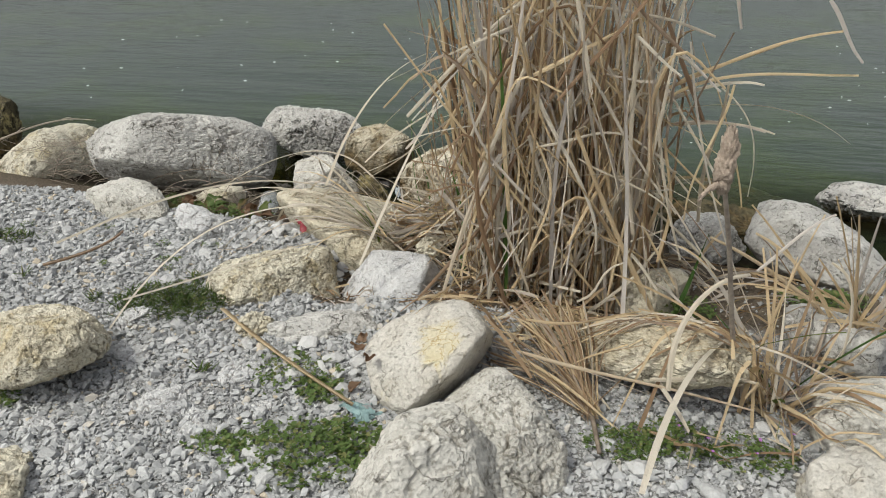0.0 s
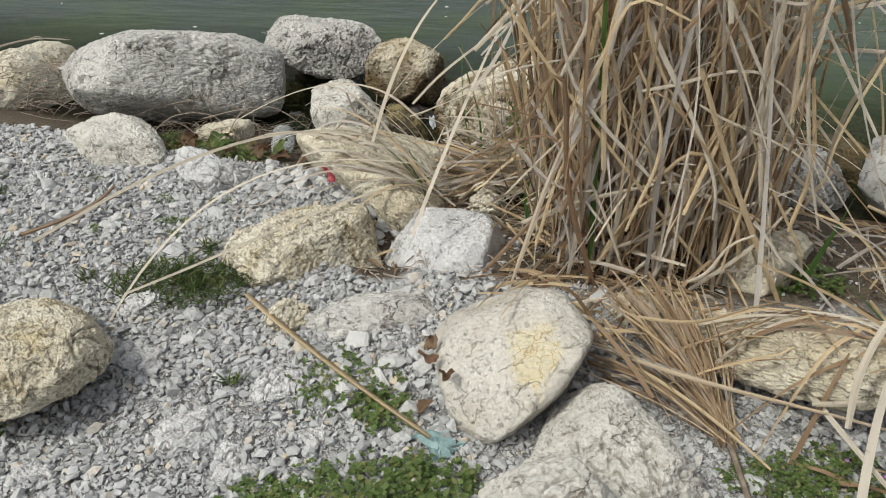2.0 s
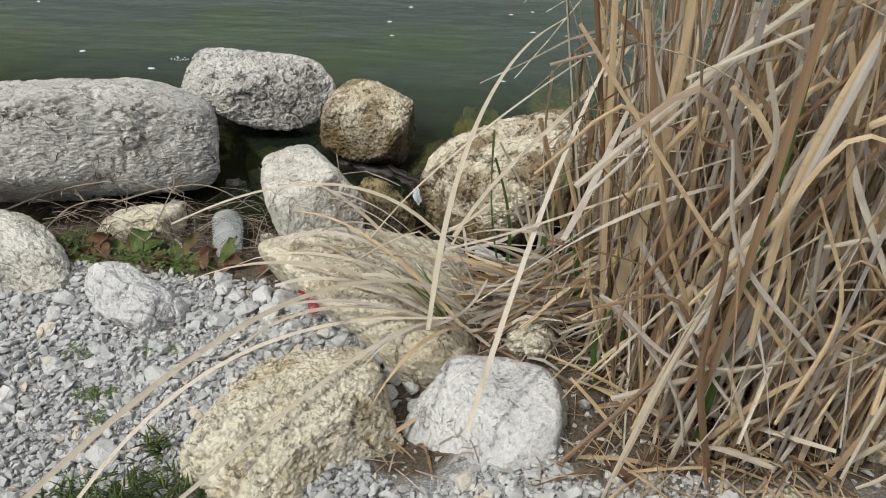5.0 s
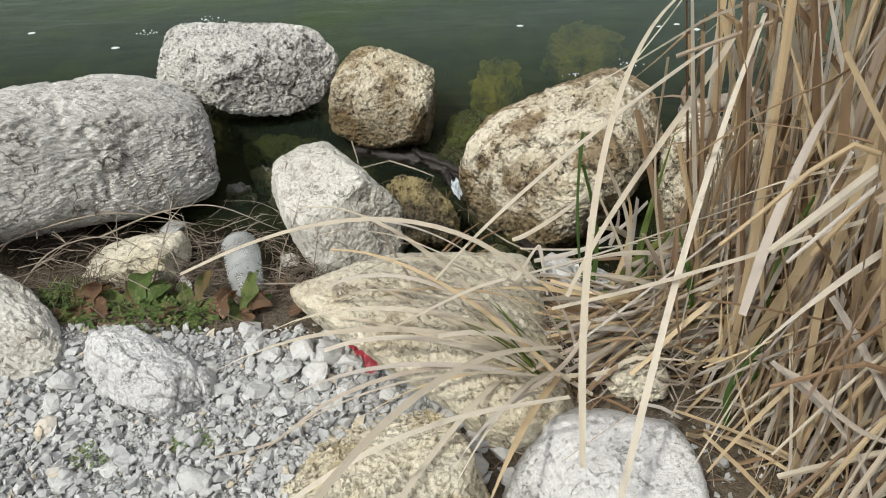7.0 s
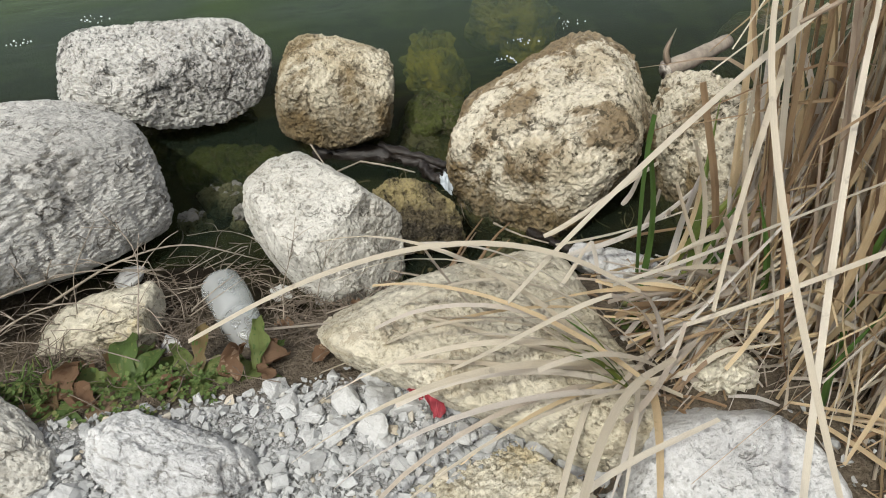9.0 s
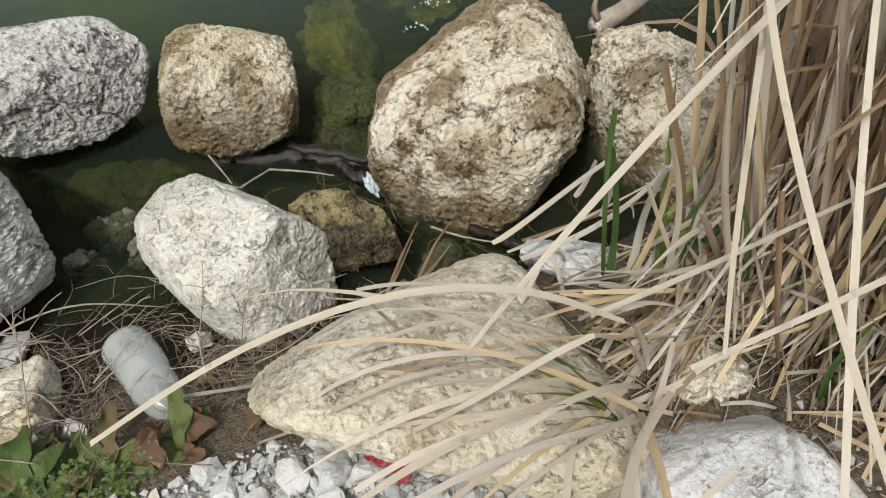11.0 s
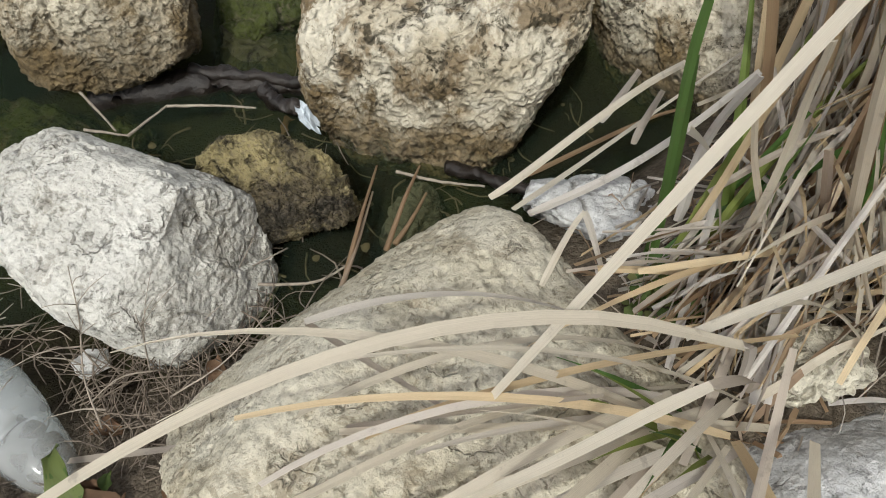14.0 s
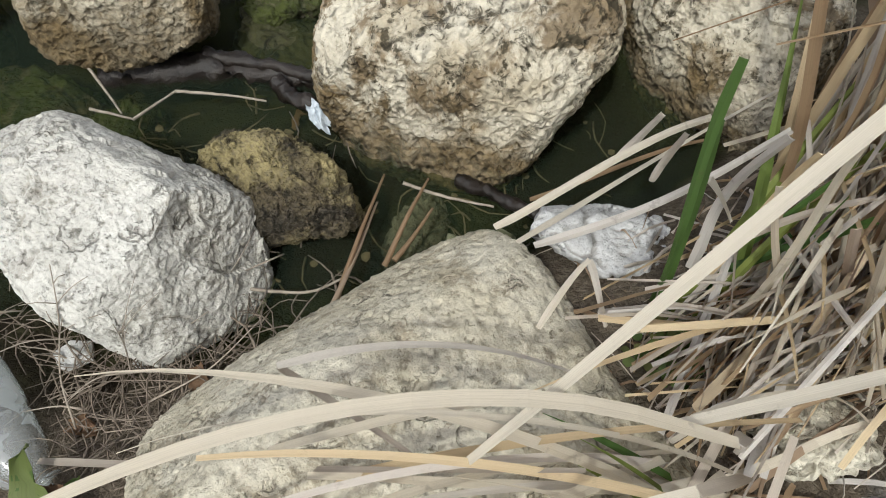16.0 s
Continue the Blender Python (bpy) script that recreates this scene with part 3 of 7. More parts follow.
def ground_at(x, y):
    return float(land(np.array([x]), np.array([y]))[0])


def stretch(lo, hi, n, near, far):
    k = np.linspace(-1, 1, n)
    mid, half = (lo + hi) / 2, (hi - lo) / 2
    return mid + half * k * near + np.sign(k) * far * np.maximum(np.abs(k) - 0.72, 0) ** 3 / 0.022


gx = stretch(-2.6, 2.6, 240, 1.0, 700.0)
gy = stretch(0.2, 5.0, 240, 1.0, 900.0)
X, Y = np.meshgrid(gx, gy)
Z = land(X, Y)
n_x, n_y = len(gx), len(gy)
grid_faces = [(j * n_x + i, j * n_x + i + 1, (j + 1) * n_x + i + 1, (j + 1) * n_x + i) for j in range(n_y - 1) for i in range(n_x - 1)]
ground = part("ground", make_mesh("ground", np.stack([X.ravel(), Y.ravel(), Z.ravel()], 1), grid_faces, SOIL))
tagged(ground, "stony grey shore soil sloping into the lake bed", "ground", kind="structure")

wx = stretch(-3.0, 3.0, 60, 1.0, 700.0)
wy = 2.3 + np.concatenate([np.linspace(0, 4, 50), 4 + np.geomspace(0.2, 900, 30)])
XW, YW = np.meshgrid(wx, wy)
water_faces = [(j * len(wx) + i, j * len(wx) + i + 1, (j + 1) * len(wx) + i + 1, (j + 1) * len(wx) + i) for j in range(len(wy) - 1) for i in range(len(wx) - 1)]
water = part("water", make_mesh("water", np.stack([XW.ravel(), YW.ravel(), np.zeros(XW.size)], 1), water_faces, WATER))
water.visible_shadow = False
tagged(water, "murky green lake water with small ripples", "water", kind="structure")

# ---- boulders ----
boulder("boulder", "large pale grey limestone boulder with a flat rough face", GREY, (-0.853, 3.084, 0.138), (0.410, 0.195, 0.151), (-13, 9, 32), 3.7, (0.01, -0.13, 0.02, -0.10, 0.02, -0.10), 7, 0.6, 0.8, 0.15, 0.9, 1, 105, grow=1.08, cuts=((169, 66, 0.24), (-8, 67, 0.192), (-16, 13, 0.304), (-17, -2, 0.294), (-23, -4, 0.307), (-80, -67, 0.181), (-109, -63, 0.163), (-110, 19, 0.3), (75, 88, 0.153), (-59, 28, 0.257)), smooth=False, soften=4)
boulder("boulder", "rounded grey pitted boulder standing in the water", GREY_WET, (-0.525, 3.493, 0.127), (0.258, 0.154, 0.097), (6, 3, -20), 2.8, (0.01, 0.01, 0.01, 0.04, 0.01, 0.00), 7, 0.7, 0.8, 0.5, 1.5, 2, 206, grow=1, cuts=((-171, 48, 0.171), (110, 60, 0.112), (49, 35, 0.204), (-83, -51, 0.128), (96, 56, 0.11), (-4, -22, 0.237)))
boulder("boulder", "blocky cream boulder with a brown wet foot in the water", CREAM_WET, (-0.139, 3.311, 0.079), (0.137, 0.142, 0.111), (16, -8, 62), 3.1, (-0.00, 0.03, -0.00, -0.01, -0.01, -0.05), 7, 0.7, 1.1, 0.5, 1.3, 3, 300, grow=1.15, cuts=((61, 52, 0.14), (9, 55, 0.124), (-1, 49, 0.127), (-67, 13, 0.108), (-77, 2, 0.111), (94, 8, 0.156), (5, 49, 0.124), (-86, 5, 0.112), (-143, -36, 0.116), (113, -11, 0.157), (94, 9, 0.157), (113, -10, 0.16)))
boulder("boulder", "upright chalk-white boulder with small pits and cracks", WHITE, (-0.288, 2.877, 0.077), (0.119, 0.156, 0.124), (1, -10, 36), 3.1, (-0.05, 0.10, -0.01, -0.08, 0.05, -0.06), 7, 0.9, 0.62, 0.35, 0.6, 4, 404, grow=1.08, cuts=((67, 67, 0.136), (-5, 29, 0.107), (-8, 25, 0.108), (-83, -23, 0.169), (179, -18, 0.127), (163, -8, 0.114), (55, 44, 0.169), (-107, -27, 0.166), (159, -1, 0.117), (134, 19, 0.156), (41, 40, 0.164), (0, 19, 0.107), (-31, 2, 0.144), (-57, -13, 0.157)))
boulder("boulder", "large cream boulder pitted brown along the water", MOSSY, (0.226, 2.963, 0.087), (0.232, 0.196, 0.148), (1, -7, 7), 3.4, (0.04, 0.09, -0.03, 0.17, -0.01, 0.11), 7, 0.8, 0.8, 1.5, 1.1, 5, 501, grow=1.15, cuts=((104, 53, 0.174), (93, 56, 0.181), (15, 49, 0.239), (-130, -39, 0.234), (170, -13, 0.241), (140, 15, 0.209), (106, 42, 0.19), (-30, 21, 0.205), (-76, -24, 0.174), (-128, -37, 0.234), (-157, -32, 0.24), (150, 5, 0.225), (-48, 3, 0.193), (-74, -18, 0.183)))
boulder("boulder", "broad cream slab of rough rock under dry leaves", CREAM, (-0.111, 2.515, 0.063), (0.235, 0.177, 0.103), (-7, 15, 2), 3.3, (-0.03, 0.25, 0.31, -0.20, -0.06, -0.15), 7, 0.5, 0.22, 0.12, 1.15, 6, 606, grow=1.15, cuts=((125, 46, 0.166), (98, 56, 0.143), (-122, -43, 0.123), (-136, -43, 0.117), (-161, -34, 0.189), (3, 48, 0.203), (-13, 40, 0.191), (-26, 33, 0.188), (101, 33, 0.161), (-14, 35, 0.196)), bulges=((-63, -6, 0.085, 7),))
boulder("boulder", "yellowish porous boulder half sunk in gravel", YELLOW, (-0.245, 2.156, 0.057), (0.205, 0.155, 0.108), (4, 1, 54), 3.1, (0.04, 0.01, -0.01, -0.09, -0.02, -0.02), 7, 0.9, 1.0, 1.2, 1.1, 7, 704, grow=1.08, cuts=((84, 59, 0.104), (58, 62, 0.102), (47, 58, 0.117), (-22, 31, 0.18), (109, 23, 0.155), (-43, 15, 0.174), (17, 36, 0.189), (-28, 24, 0.178), (-42, 17, 0.17)))
boulder("boulder", "smooth bluish-white boulder below the reeds", BLUISH, (0.147, 2.190, 0.024), (0.165, 0.160, 0.135), (0, 0, 12), 2.9, (0.0, 0.0, 0.0, 0.0, 0.0, 0.0), 7, 0.5, 0.35, 0, 0.35, 8, 806, grow=1.15, cuts=((11, 33, 0.108), (78, 45, 0.118), (-12, 21, 0.101), (-29, 6, 0.098), (56, 39, 0.104)), bulges=((168, -3, 0.042, 6), (-35, 0, 0.028, 6)))
boulder("boulder", "pale flat-sided boulder with a yellow cracked stain", PALE, (0.257, 1.672, 0.130), (0.165, 0.165, 0.095), (6, -20, 15), 3.5, (0.03, -0.08, 0.12, 0.14, -0.03, 0.08), 7, 0.35, 0.4, 0.03, 0.35, 9, 902, grow=1.15, cuts=((130, 49, 0.134), (88, 54, 0.122), (8, 10, 0.169), (-54, -43, 0.096), (53, 39, 0.157), (7, 13, 0.17), (-34, -21, 0.131), (-48, -28, 0.103), (-71, -34, 0.096), (-103, -33, 0.134), (-171, 2, 0.146), (176, 12, 0.137)))
boulder("boulder", "big chalky cream boulder with pits and hollows", WHITE, (0.439, 1.444, 0.043), (0.128, 0.193, 0.162), (-7, -17, 20), 3.4, (-0.04, 0.01, 0.00, -0.03, 0.03, -0.02), 7, 1, 1, 0.5, 1, 10, 1006, grow=1.08, cuts=((-19, -11, 0.143), (139, 31, 0.162), (82, 48, 0.204), (31, 38, 0.187), (1, 17, 0.143)))
boulder("boulder", "broad bluish-white boulder with small pits", WHITE, (0.302, 1.269, 0.111), (0.166, 0.121, 0.161), (4, 0, 31), 2.9, (-0.02, 0.04, -0.01, 0.03, -0.05, 0.01), 6, 0.7, 0.8, 0.2, 0.9, 11, 1106, grow=1, cuts=((140, 20, 0.152), (135, 24, 0.161), (88, 47, 0.199), (13, 37, 0.173)))
boulder("boulder", "cream-yellow boulder lying in the gravel", YELLOW, (-0.704, 1.646, 0.136), (0.244, 0.132, 0.075), (0, -21, -47), 3.2, (-0.15, -0.04, -0.05, 0.02, -0.03, 0.02), 7, 1.0, 0.8, 0.5, 1.0, 12, 1101, grow=1.08, cuts=((142, 77, 0.079), (98, 46, 0.104)))
boulder("boulder", "low white boulder at the edge of the gravel", WHITE, (-0.949, 2.600, 0.093), (0.212, 0.111, 0.075), (5, 1, -31), 2.3, (-0.03, -0.22, -0.10, 0.10, 0.05, -0.00), 6, 0.9, 0.7, 0.2, 0.8, 13, 1200)
boulder("boulder", "brown-grey boulder tangled with dead twigs", YELLOW, (-1.580, 3.154, 0.021), (0.278, 0.165, 0.165), (-9, 9, 78), 2.7, (-0.12, 0.04, -0.05, 0.09, -0.02, 0.07), 5, 0.9, 0.9, 0.4, 1.2, 14, 1303)
boulder("boulder", "dark brown boulder standing in the water", WETDARK, (-2.005, 3.388, 0.082), (0.126, 0.139, 0.175), (3, -1, 57), 2.9, (0.02, -0.03, -0.04, 0.05, 0.00, 0.09), 5, 0.9, 0.9, 0.3, 1.2, 15, 1404)
boulder("rock", "small dark wet rock crusted with yellow algae", CRUST, (-0.105, 2.872, 0.059), (0.097, 0.060, 0.076), (-8, -2, -56), 2.7, (-0.04, -0.07, -0.06, -0.09, -0.07, -0.07), 7, 1, 0.8, 1.2, 1.5, 16, 1500, grow=1.08, cuts=((127, 54, 0.069), (79, 44, 0.054), (50, 22, 0.067), (-177, 38, 0.094)))
boulder("boulder", "cream boulder beside the reeds at the water", MOSSY, (0.548, 2.814, 0.046), (0.142, 0.208, 0.169), (5, 2, -19), 3.1, (0.02, 0.00, -0.02, -0.11, 0.05, -0.03), 7, 0.8, 0.9, 0.4, 1.2, 17, 1607)
boulder("rock", "small bluish-white rock wedged between boulders", BLUISH, (0.165, 2.605, 0.045), (0.095, 0.062, 0.058), (3, 6, -31), 2.9, (-0.01, 0.07, -0.07, -0.03, 0.05, -0.05), 6, 0.6, 0.8, 0, 0.7, 18, 1700, grow=1, cuts=((70, 42, 0.111), (-68, -19, 0.037), (-117, -32, 0.016), (-123, -32, 0.017)))
boulder("rock", "small grey and yellow blotched rock among reeds", YELLOW, (0.187, 2.329, 0.095), (0.067, 0.047, 0.072), (-5, 0, 84), 2.0, (0.01, -0.02, -0.03, -0.18, -0.01, -0.20), 5, 0.7, 1, 0.1, 0.8, 19, 1804)
boulder("rock", "yellowish broken rock among dead twigs", YELLOW, (-0.696, 2.806, 0.043), (0.151, 0.080, 0.056), (-8, -15, -16), 1.9, (0.03, 0.01, -0.06, 0.07, -0.04, 0.01), 5, 0.6, 1.3, 0.1, 0.8, 20, 1901)
boulder("rock", "white crumbly lump of limestone on the gravel", BLUISH, (-0.610, 2.454, 0.095), (0.131, 0.080, 0.054), (-34, 2, -46), 2.8, (0.04, 0.05, 0.05, -0.00, -0.07, 0.11), 6, 1.1, 0.5, 0.1, 0.8, 21, 2006)
boulder("boulder", "smooth grey sloping boulder by the water", GREY, (1.402, 2.468, 0.116), (0.282, 0.151, 0.117), (2, 14, -27), 1.9, (-0.11, -0.10, -0.05, -0.05, -0.08, -0.06), 5, 0.5, 0.9, 0.1, 0.8, 22, 2106)
boulder("boulder", "rough white boulder at the edge of the water", GREY_WET, (1.760, 3.018, 0.070), (0.195, 0.177, 0.076), (-1, 14, 56), 1.9, (0.19, 0.07, 0.01, -0.01, -0.10, -0.10), 5, 0.7, 1, 0.5, 1.3, 23, 2204)
boulder("boulder", "low grey boulder behind the reed tuft", GREY, (1.307, 1.980, 0.053), (0.267, 0.143, 0.085), (6, 25, 64), 3.4, (0.12, 0.08, -0.00, -0.04, 0.06, -0.04), 5, 0.6, 1, 0.1, 0.9, 24, 2307)
boulder("boulder", "white boulder full of small dark pits", WHITE, (1.232, 1.602, 0.101), (0.154, 0.133, 0.081), (-21, -8, 3), 2.8, (-0.01, -0.00, -0.01, 0.00, -0.06, -0.04), 6, 0.5, 0.6, 1.3, 1.2, 25, 2406)
boulder("boulder", "smooth cream boulder with a yellow stain", PALE, (1.121, 1.343, 0.115), (0.173, 0.101, 0.091), (0, -3, 22), 2.2, (0.03, 0.02, 0.00, -0.01, -0.05, -0.00), 5, 0.5, 1, 0, 0.6, 26, 2506)
boulder("boulder", "long low cream rock under flattened straw", CREAM, (0.742, 1.746, 0.148), (0.300, 0.119, 0.067), (-25, -21, -46), 2.6, (-0.13, 0.07, -0.04, 0.05, -0.09, 0.01), 6, 0.8, 1.2, 0.3, 1.2, 27, 2603)
boulder("boulder", "cream rock behind the reed stems", CREAM, (0.833, 2.102, 0.089), (0.148, 0.067, 0.116), (21, 3, 36), 3.1, (-0.11, -0.10, -0.04, -0.05, -0.03, -0.06), 5, 0.6, 0.8, 0.2, 1, 28, 2705)
boulder("rock", "yellowish rough rock in the gravel", YELLOW, (-0.531, 1.229, 0.080), (0.126, 0.080, 0.067), (-5, -17, -49), 2.3, (-0.02, 0.02, 0.01, 0.04, -0.02, 0.09), 5, 0.9, 1, 0.3, 1, 29, 2807)
boulder("rock", "low grey rock half covered with gravel", GREY, (-0.044, 1.876, 0.049), (0.176, 0.105, 0.067), (-24, 1, 24), 3.3, (-0.03, 0.08, -0.12, -0.15, 0.02, -0.03), 5, 0.9, 1, 0.4, 1.2, 30, 2901)
boulder("rock", "small yellowish cobble beside the porous boulder", YELLOW, (-0.212, 1.814, 0.102), (0.058, 0.046, 0.047), (-4, 2, 65), 2.2, (-0.03, 0.01, -0.04, -0.01, -0.01, -0.03), 5, 0.7, 1, 0.1, 0.8, 31, 3003)

boulder("boulder", "grey rock at the water behind the reeds", GREY, (1.10, 2.62, 0.05), (0.13, 0.10, 0.10), (5, 10, 30), 2.8, (0, 0, 0, 0, 0, 0), 6, 0.8, 1.0, 0.2, 1.0, 61, 61)
boulder("rock", "brown mossy rock at the edge of the water", WETDARK, (1.20, 2.86, 0.01), (0.22, 0.12, 0.08), (0, 4, -12), 2.4, (0, 0, 0, 0, 0, 0), 6, 1.0, 1.0, 0.4, 1.0, 62, 62)
boulder("rock", "small cream rock at the foot of the reeds", CREAM, (0.52, 1.90, 0.10), (0.06, 0.05, 0.05), (8, 6, 25), 2.8, (0, 0, 0, 0, 0, 0), 5, 1.0, 1.2, 0.2, 1.0, 65, 65)

# stones under the water that carry the boulders or glow through as algae
boulder("sunken_rock", "dark wet stone under the grey boulder", SLIMY, (-0.50, 3.52, -0.07), (0.17, 0.11, 0.10), (0, 4, 10), 2.4, (0, 0, 0, 0, 0, 0), 5, seed=51)
boulder("sunken_rock", "algae-green stone lying just under the water", SUNKEN, (0.22, 3.70, -0.15), (0.075, 0.19, 0.10), (0, 0, -8), 2.4, (0, 0, 0, 0, 0, 0), 5, 2.6, 3.0, seed=52)
boulder("sunken_rock", "algae-yellow stone lying just under the water", SUNKEN, (0.56, 3.92, -0.16), (0.12, 0.18, 0.11), (0, 0, 15), 2.4, (0, 0, 0, 0, 0, 0), 5, 2.6, 3.0, seed=53)
boulder("sunken_rock", "dark algae stone between the boulders at the water", SLIMY, (0.03, 3.20, -0.08), (0.10, 0.13, 0.09), (10, 0, 20), 2.3, (0, 0, 0, 0, 0, 0), 5, seed=54)
boulder("sunken_rock", "brown algae-covered stone under shallow water", WETDARK, (1.30, 3.35, -0.12), (0.40, 0.20, 0.12), (0, 0, -14), 2.3, (0, 0, 0, 0, 0, 0), 5, seed=55)
boulder("sunken_rock", "algae-green stone under the water beside the boulder", SUNKEN, (-0.82, 3.60, -0.12), (0.12, 0.16, 0.10), (0, 0, 30), 2.3, (0, 0, 0, 0, 0, 0), 5, seed=56)

boulder("sunken_rock", "algae-green flat stone under the shallow pool", ALGAE, (-0.40, 3.31, -0.09), (0.20, 0.10, 0.06), (4, -3, -28), 2.6, (0, 0, 0, 0, 0, 0), 6, 1.6, 1.6, seed=57)
boulder("sunken_rock", "algae-green stone under the pool beside the grey boulder", ALGAE, (-0.30, 3.16, -0.08), (0.12, 0.07, 0.06), (0, 5, 20), 2.6, (0, 0, 0, 0, 0, 0), 6, 1.6, 1.6, seed=58)
boulder("sunken_rock", "green and brown stone under the driftwood", ALGAE, (0.07, 3.27, -0.03), (0.09, 0.11, 0.07), (0, 0, 30), 2.6, (0, 0, 0, 0, 0, 0), 6, 1.6, 1.6, seed=59)
boulder("sunken_rock", "wet grey stone in the shallow pool", SODDEN, (-0.455, 3.18, -0.035), (0.075, 0.035, 0.04), (10, 0, -20), 2.5, (0, 0, 0, 0, 0, 0), 6, 1.4, 2.0, seed=60)
boulder("sunken_rock", "wet grey pebble in the shallow pool", SODDEN, (-0.53, 3.11, -0.02), (0.035, 0.026, 0.03), (10, 0, 10), 2.5, (0, 0, 0, 0, 0, 0), 5, 1.4, 1.4, seed=63)
boulder("sunken_rock", "wet grey pebble beside the white boulder", SODDEN, (-0.43, 3.07, -0.01), (0.030, 0.024, 0.03), (0, 10, 40), 2.5, (0, 0, 0, 0, 0, 0), 5, 1.4, 1.4, seed=64)
boulder("sunken_rock", "brown stone sunk in the mud between the boulders", SODDEN, (0.02, 2.78, -0.03), (0.06, 0.04, 0.03), (0, 0, 35), 2.5, (0, 0, 0, 0, 0, 0), 6, 1.4, 1.4, seed=66)

# low slabs of crumbled limestone showing through the gravel
boulder("rock", "low crumbled grey-white limestone slab bedded in gravel", BLUISH, (-0.49, 1.68, 0.085), (0.085, 0.050, 0.032), (-4, -4, 0), 2.6, (0, 0, 0, 0, 0, 0), 6, 1.4, 1.3, 0.2, 1.0, 70, 80)
boulder("rock", "low crumbled grey-white limestone slab bedded in gravel", BLUISH, (-0.30, 1.50, 0.085), (0.090, 0.060, 0.032), (-3, 4, 41), 2.6, (0, 0, 0, 0, 0, 0), 6, 1.4, 1.3, 0.2, 1.0, 71, 81)
boulder("rock", "low crumbled grey-white limestone slab bedded in gravel", BLUISH, (-0.18, 1.62, 0.085), (0.060, 0.050, 0.032), (-2, 3, 82), 2.6, (0, 0, 0, 0, 0, 0), 6, 1.4, 1.3, 0.2, 1.0, 72, 82)
boulder("rock", "low crumbled grey-white limestone slab bedded in gravel", BLUISH, (-0.21, 1.43, 0.085), (0.070, 0.050, 0.032), (-1, 2, 123), 2.6, (0, 0, 0, 0, 0, 0), 6, 1.4, 1.3, 0.2, 1.0, 73, 83)
boulder("rock", "low crumbled grey-white limestone slab bedded in gravel", BLUISH, (-0.52, 1.36, 0.085), (0.050, 0.040, 0.032), (0, 1, 164), 2.6, (0, 0, 0, 0, 0, 0), 6, 1.4, 1.3, 0.2, 1.0, 74, 84)
boulder("rock", "low crumbled grey-white limestone slab bedded in gravel", BLUISH, (-0.54, 1.84, 0.085), (0.050, 0.035, 0.032), (1, 0, 205), 2.6, (0, 0, 0, 0, 0, 0), 6, 1.4, 1.3, 0.2, 1.0, 75, 85)
boulder("rock", "low crumbled grey-white limestone slab bedded in gravel", BLUISH, (-1.10, 2.63, 0.085), (0.070, 0.040, 0.032), (2, -1, 246), 2.6, (0, 0, 0, 0, 0, 0), 6, 1.4, 1.3, 0.2, 1.0, 76, 86)
boulder("rock", "low crumbled grey-white limestone slab bedded in gravel", BLUISH, (-1.08, 2.38, 0.085), (0.060, 0.035, 0.032), (3, -2, 287), 2.6, (0, 0, 0, 0, 0, 0), 6, 1.4, 1.3, 0.2, 1.0, 77, 87)
boulder("rock", "low crumbled grey-white limestone slab bedded in gravel", BLUISH, (-0.08, 1.50, 0.085), (0.045, 0.035, 0.032), (4, -3, 328), 2.6, (0, 0, 0, 0, 0, 0), 6, 1.4, 1.3, 0.2, 1.0, 78, 88)

# ---- what carries what ----
HEAPS = [(o.matrix_world.copy(), o) for o in scene.objects if o.get("category") == "rock"]
bpy.context.view_layer.update()
TOP = np.full((380, 320), -9.0)
for _, o in HEAPS:
    spots = np.empty(len(o.data.vertices) * 3)
    o.data.vertices.foreach_get("co", spots)
    spots = spots.reshape(-1, 3) @ np.array(o.matrix_world.to_3x3()).T + np.array(o.matrix_world.translation)
    col, row = ((spots[:, 0] + 1.9) * 100).astype(int), ((spots[:, 1] - 0.8) * 100).astype(int)
    inside = (col >= 0) & (col < 380) & (row >= 0) & (row < 320)
    np.maximum.at(TOP, (col[inside], row[inside]), spots[inside, 2])
for axis in (0, 1):
    TOP = np.maximum(TOP, np.maximum(np.roll(TOP, 1, axis), np.roll(TOP, -1, axis)))


def support(x, y):
    """How high the ground or the stone under a place is."""
    i, j = int((x + 1.9) * 100), int((y - 0.8) * 100)
    return max(ground_at(x, y), float(TOP[i, j]) if 0 <= i < 380 and 0 <= j < 320 else -9.0)


rng = np.random.default_rng(5)


def uni(a, b):
    return float(rng.uniform(a, b))


def thing(name, at, label, category, group=""):
    ob = new(name)
    ob.location = at
    return tagged(ob, label, category, group)


def droop(base, azimuth, rise, length, sag, steps=9, floor=None):
    """A leaf that rises from its base and bends down under its weight."""
    p = np.array(base, float)
    d = np.array([math.cos(azimuth) * math.cos(rise), math.sin(azimuth) * math.cos(rise), math.sin(rise)])
    out, ds = [p.copy()], length / steps
    for k in range(steps):
        d[2] -= sag * ds * (0.4 + 1.6 * k / steps)
        d /= np.linalg.norm(d)
        p = p + d * ds
        if floor is not None:
            low = floor(p[0], p[1]) + 0.008
            if p[2] < low:
                p[2] = low
                d[2] = max(d[2], -0.05)
        out.append(p.copy())
    return out


def side_way():
    a = uni(0, 2 * math.pi)
    return (math.cos(a), math.sin(a), uni(-0.4, 0.4))


def leaf_part(pieces, parent, name, shift):
    """One leaf as a mesh of its own under its plant."""
    v, f, u, mat = pieces
    return part(name, make_mesh(name, v - np.array(shift), f, mat, False, u), parent)


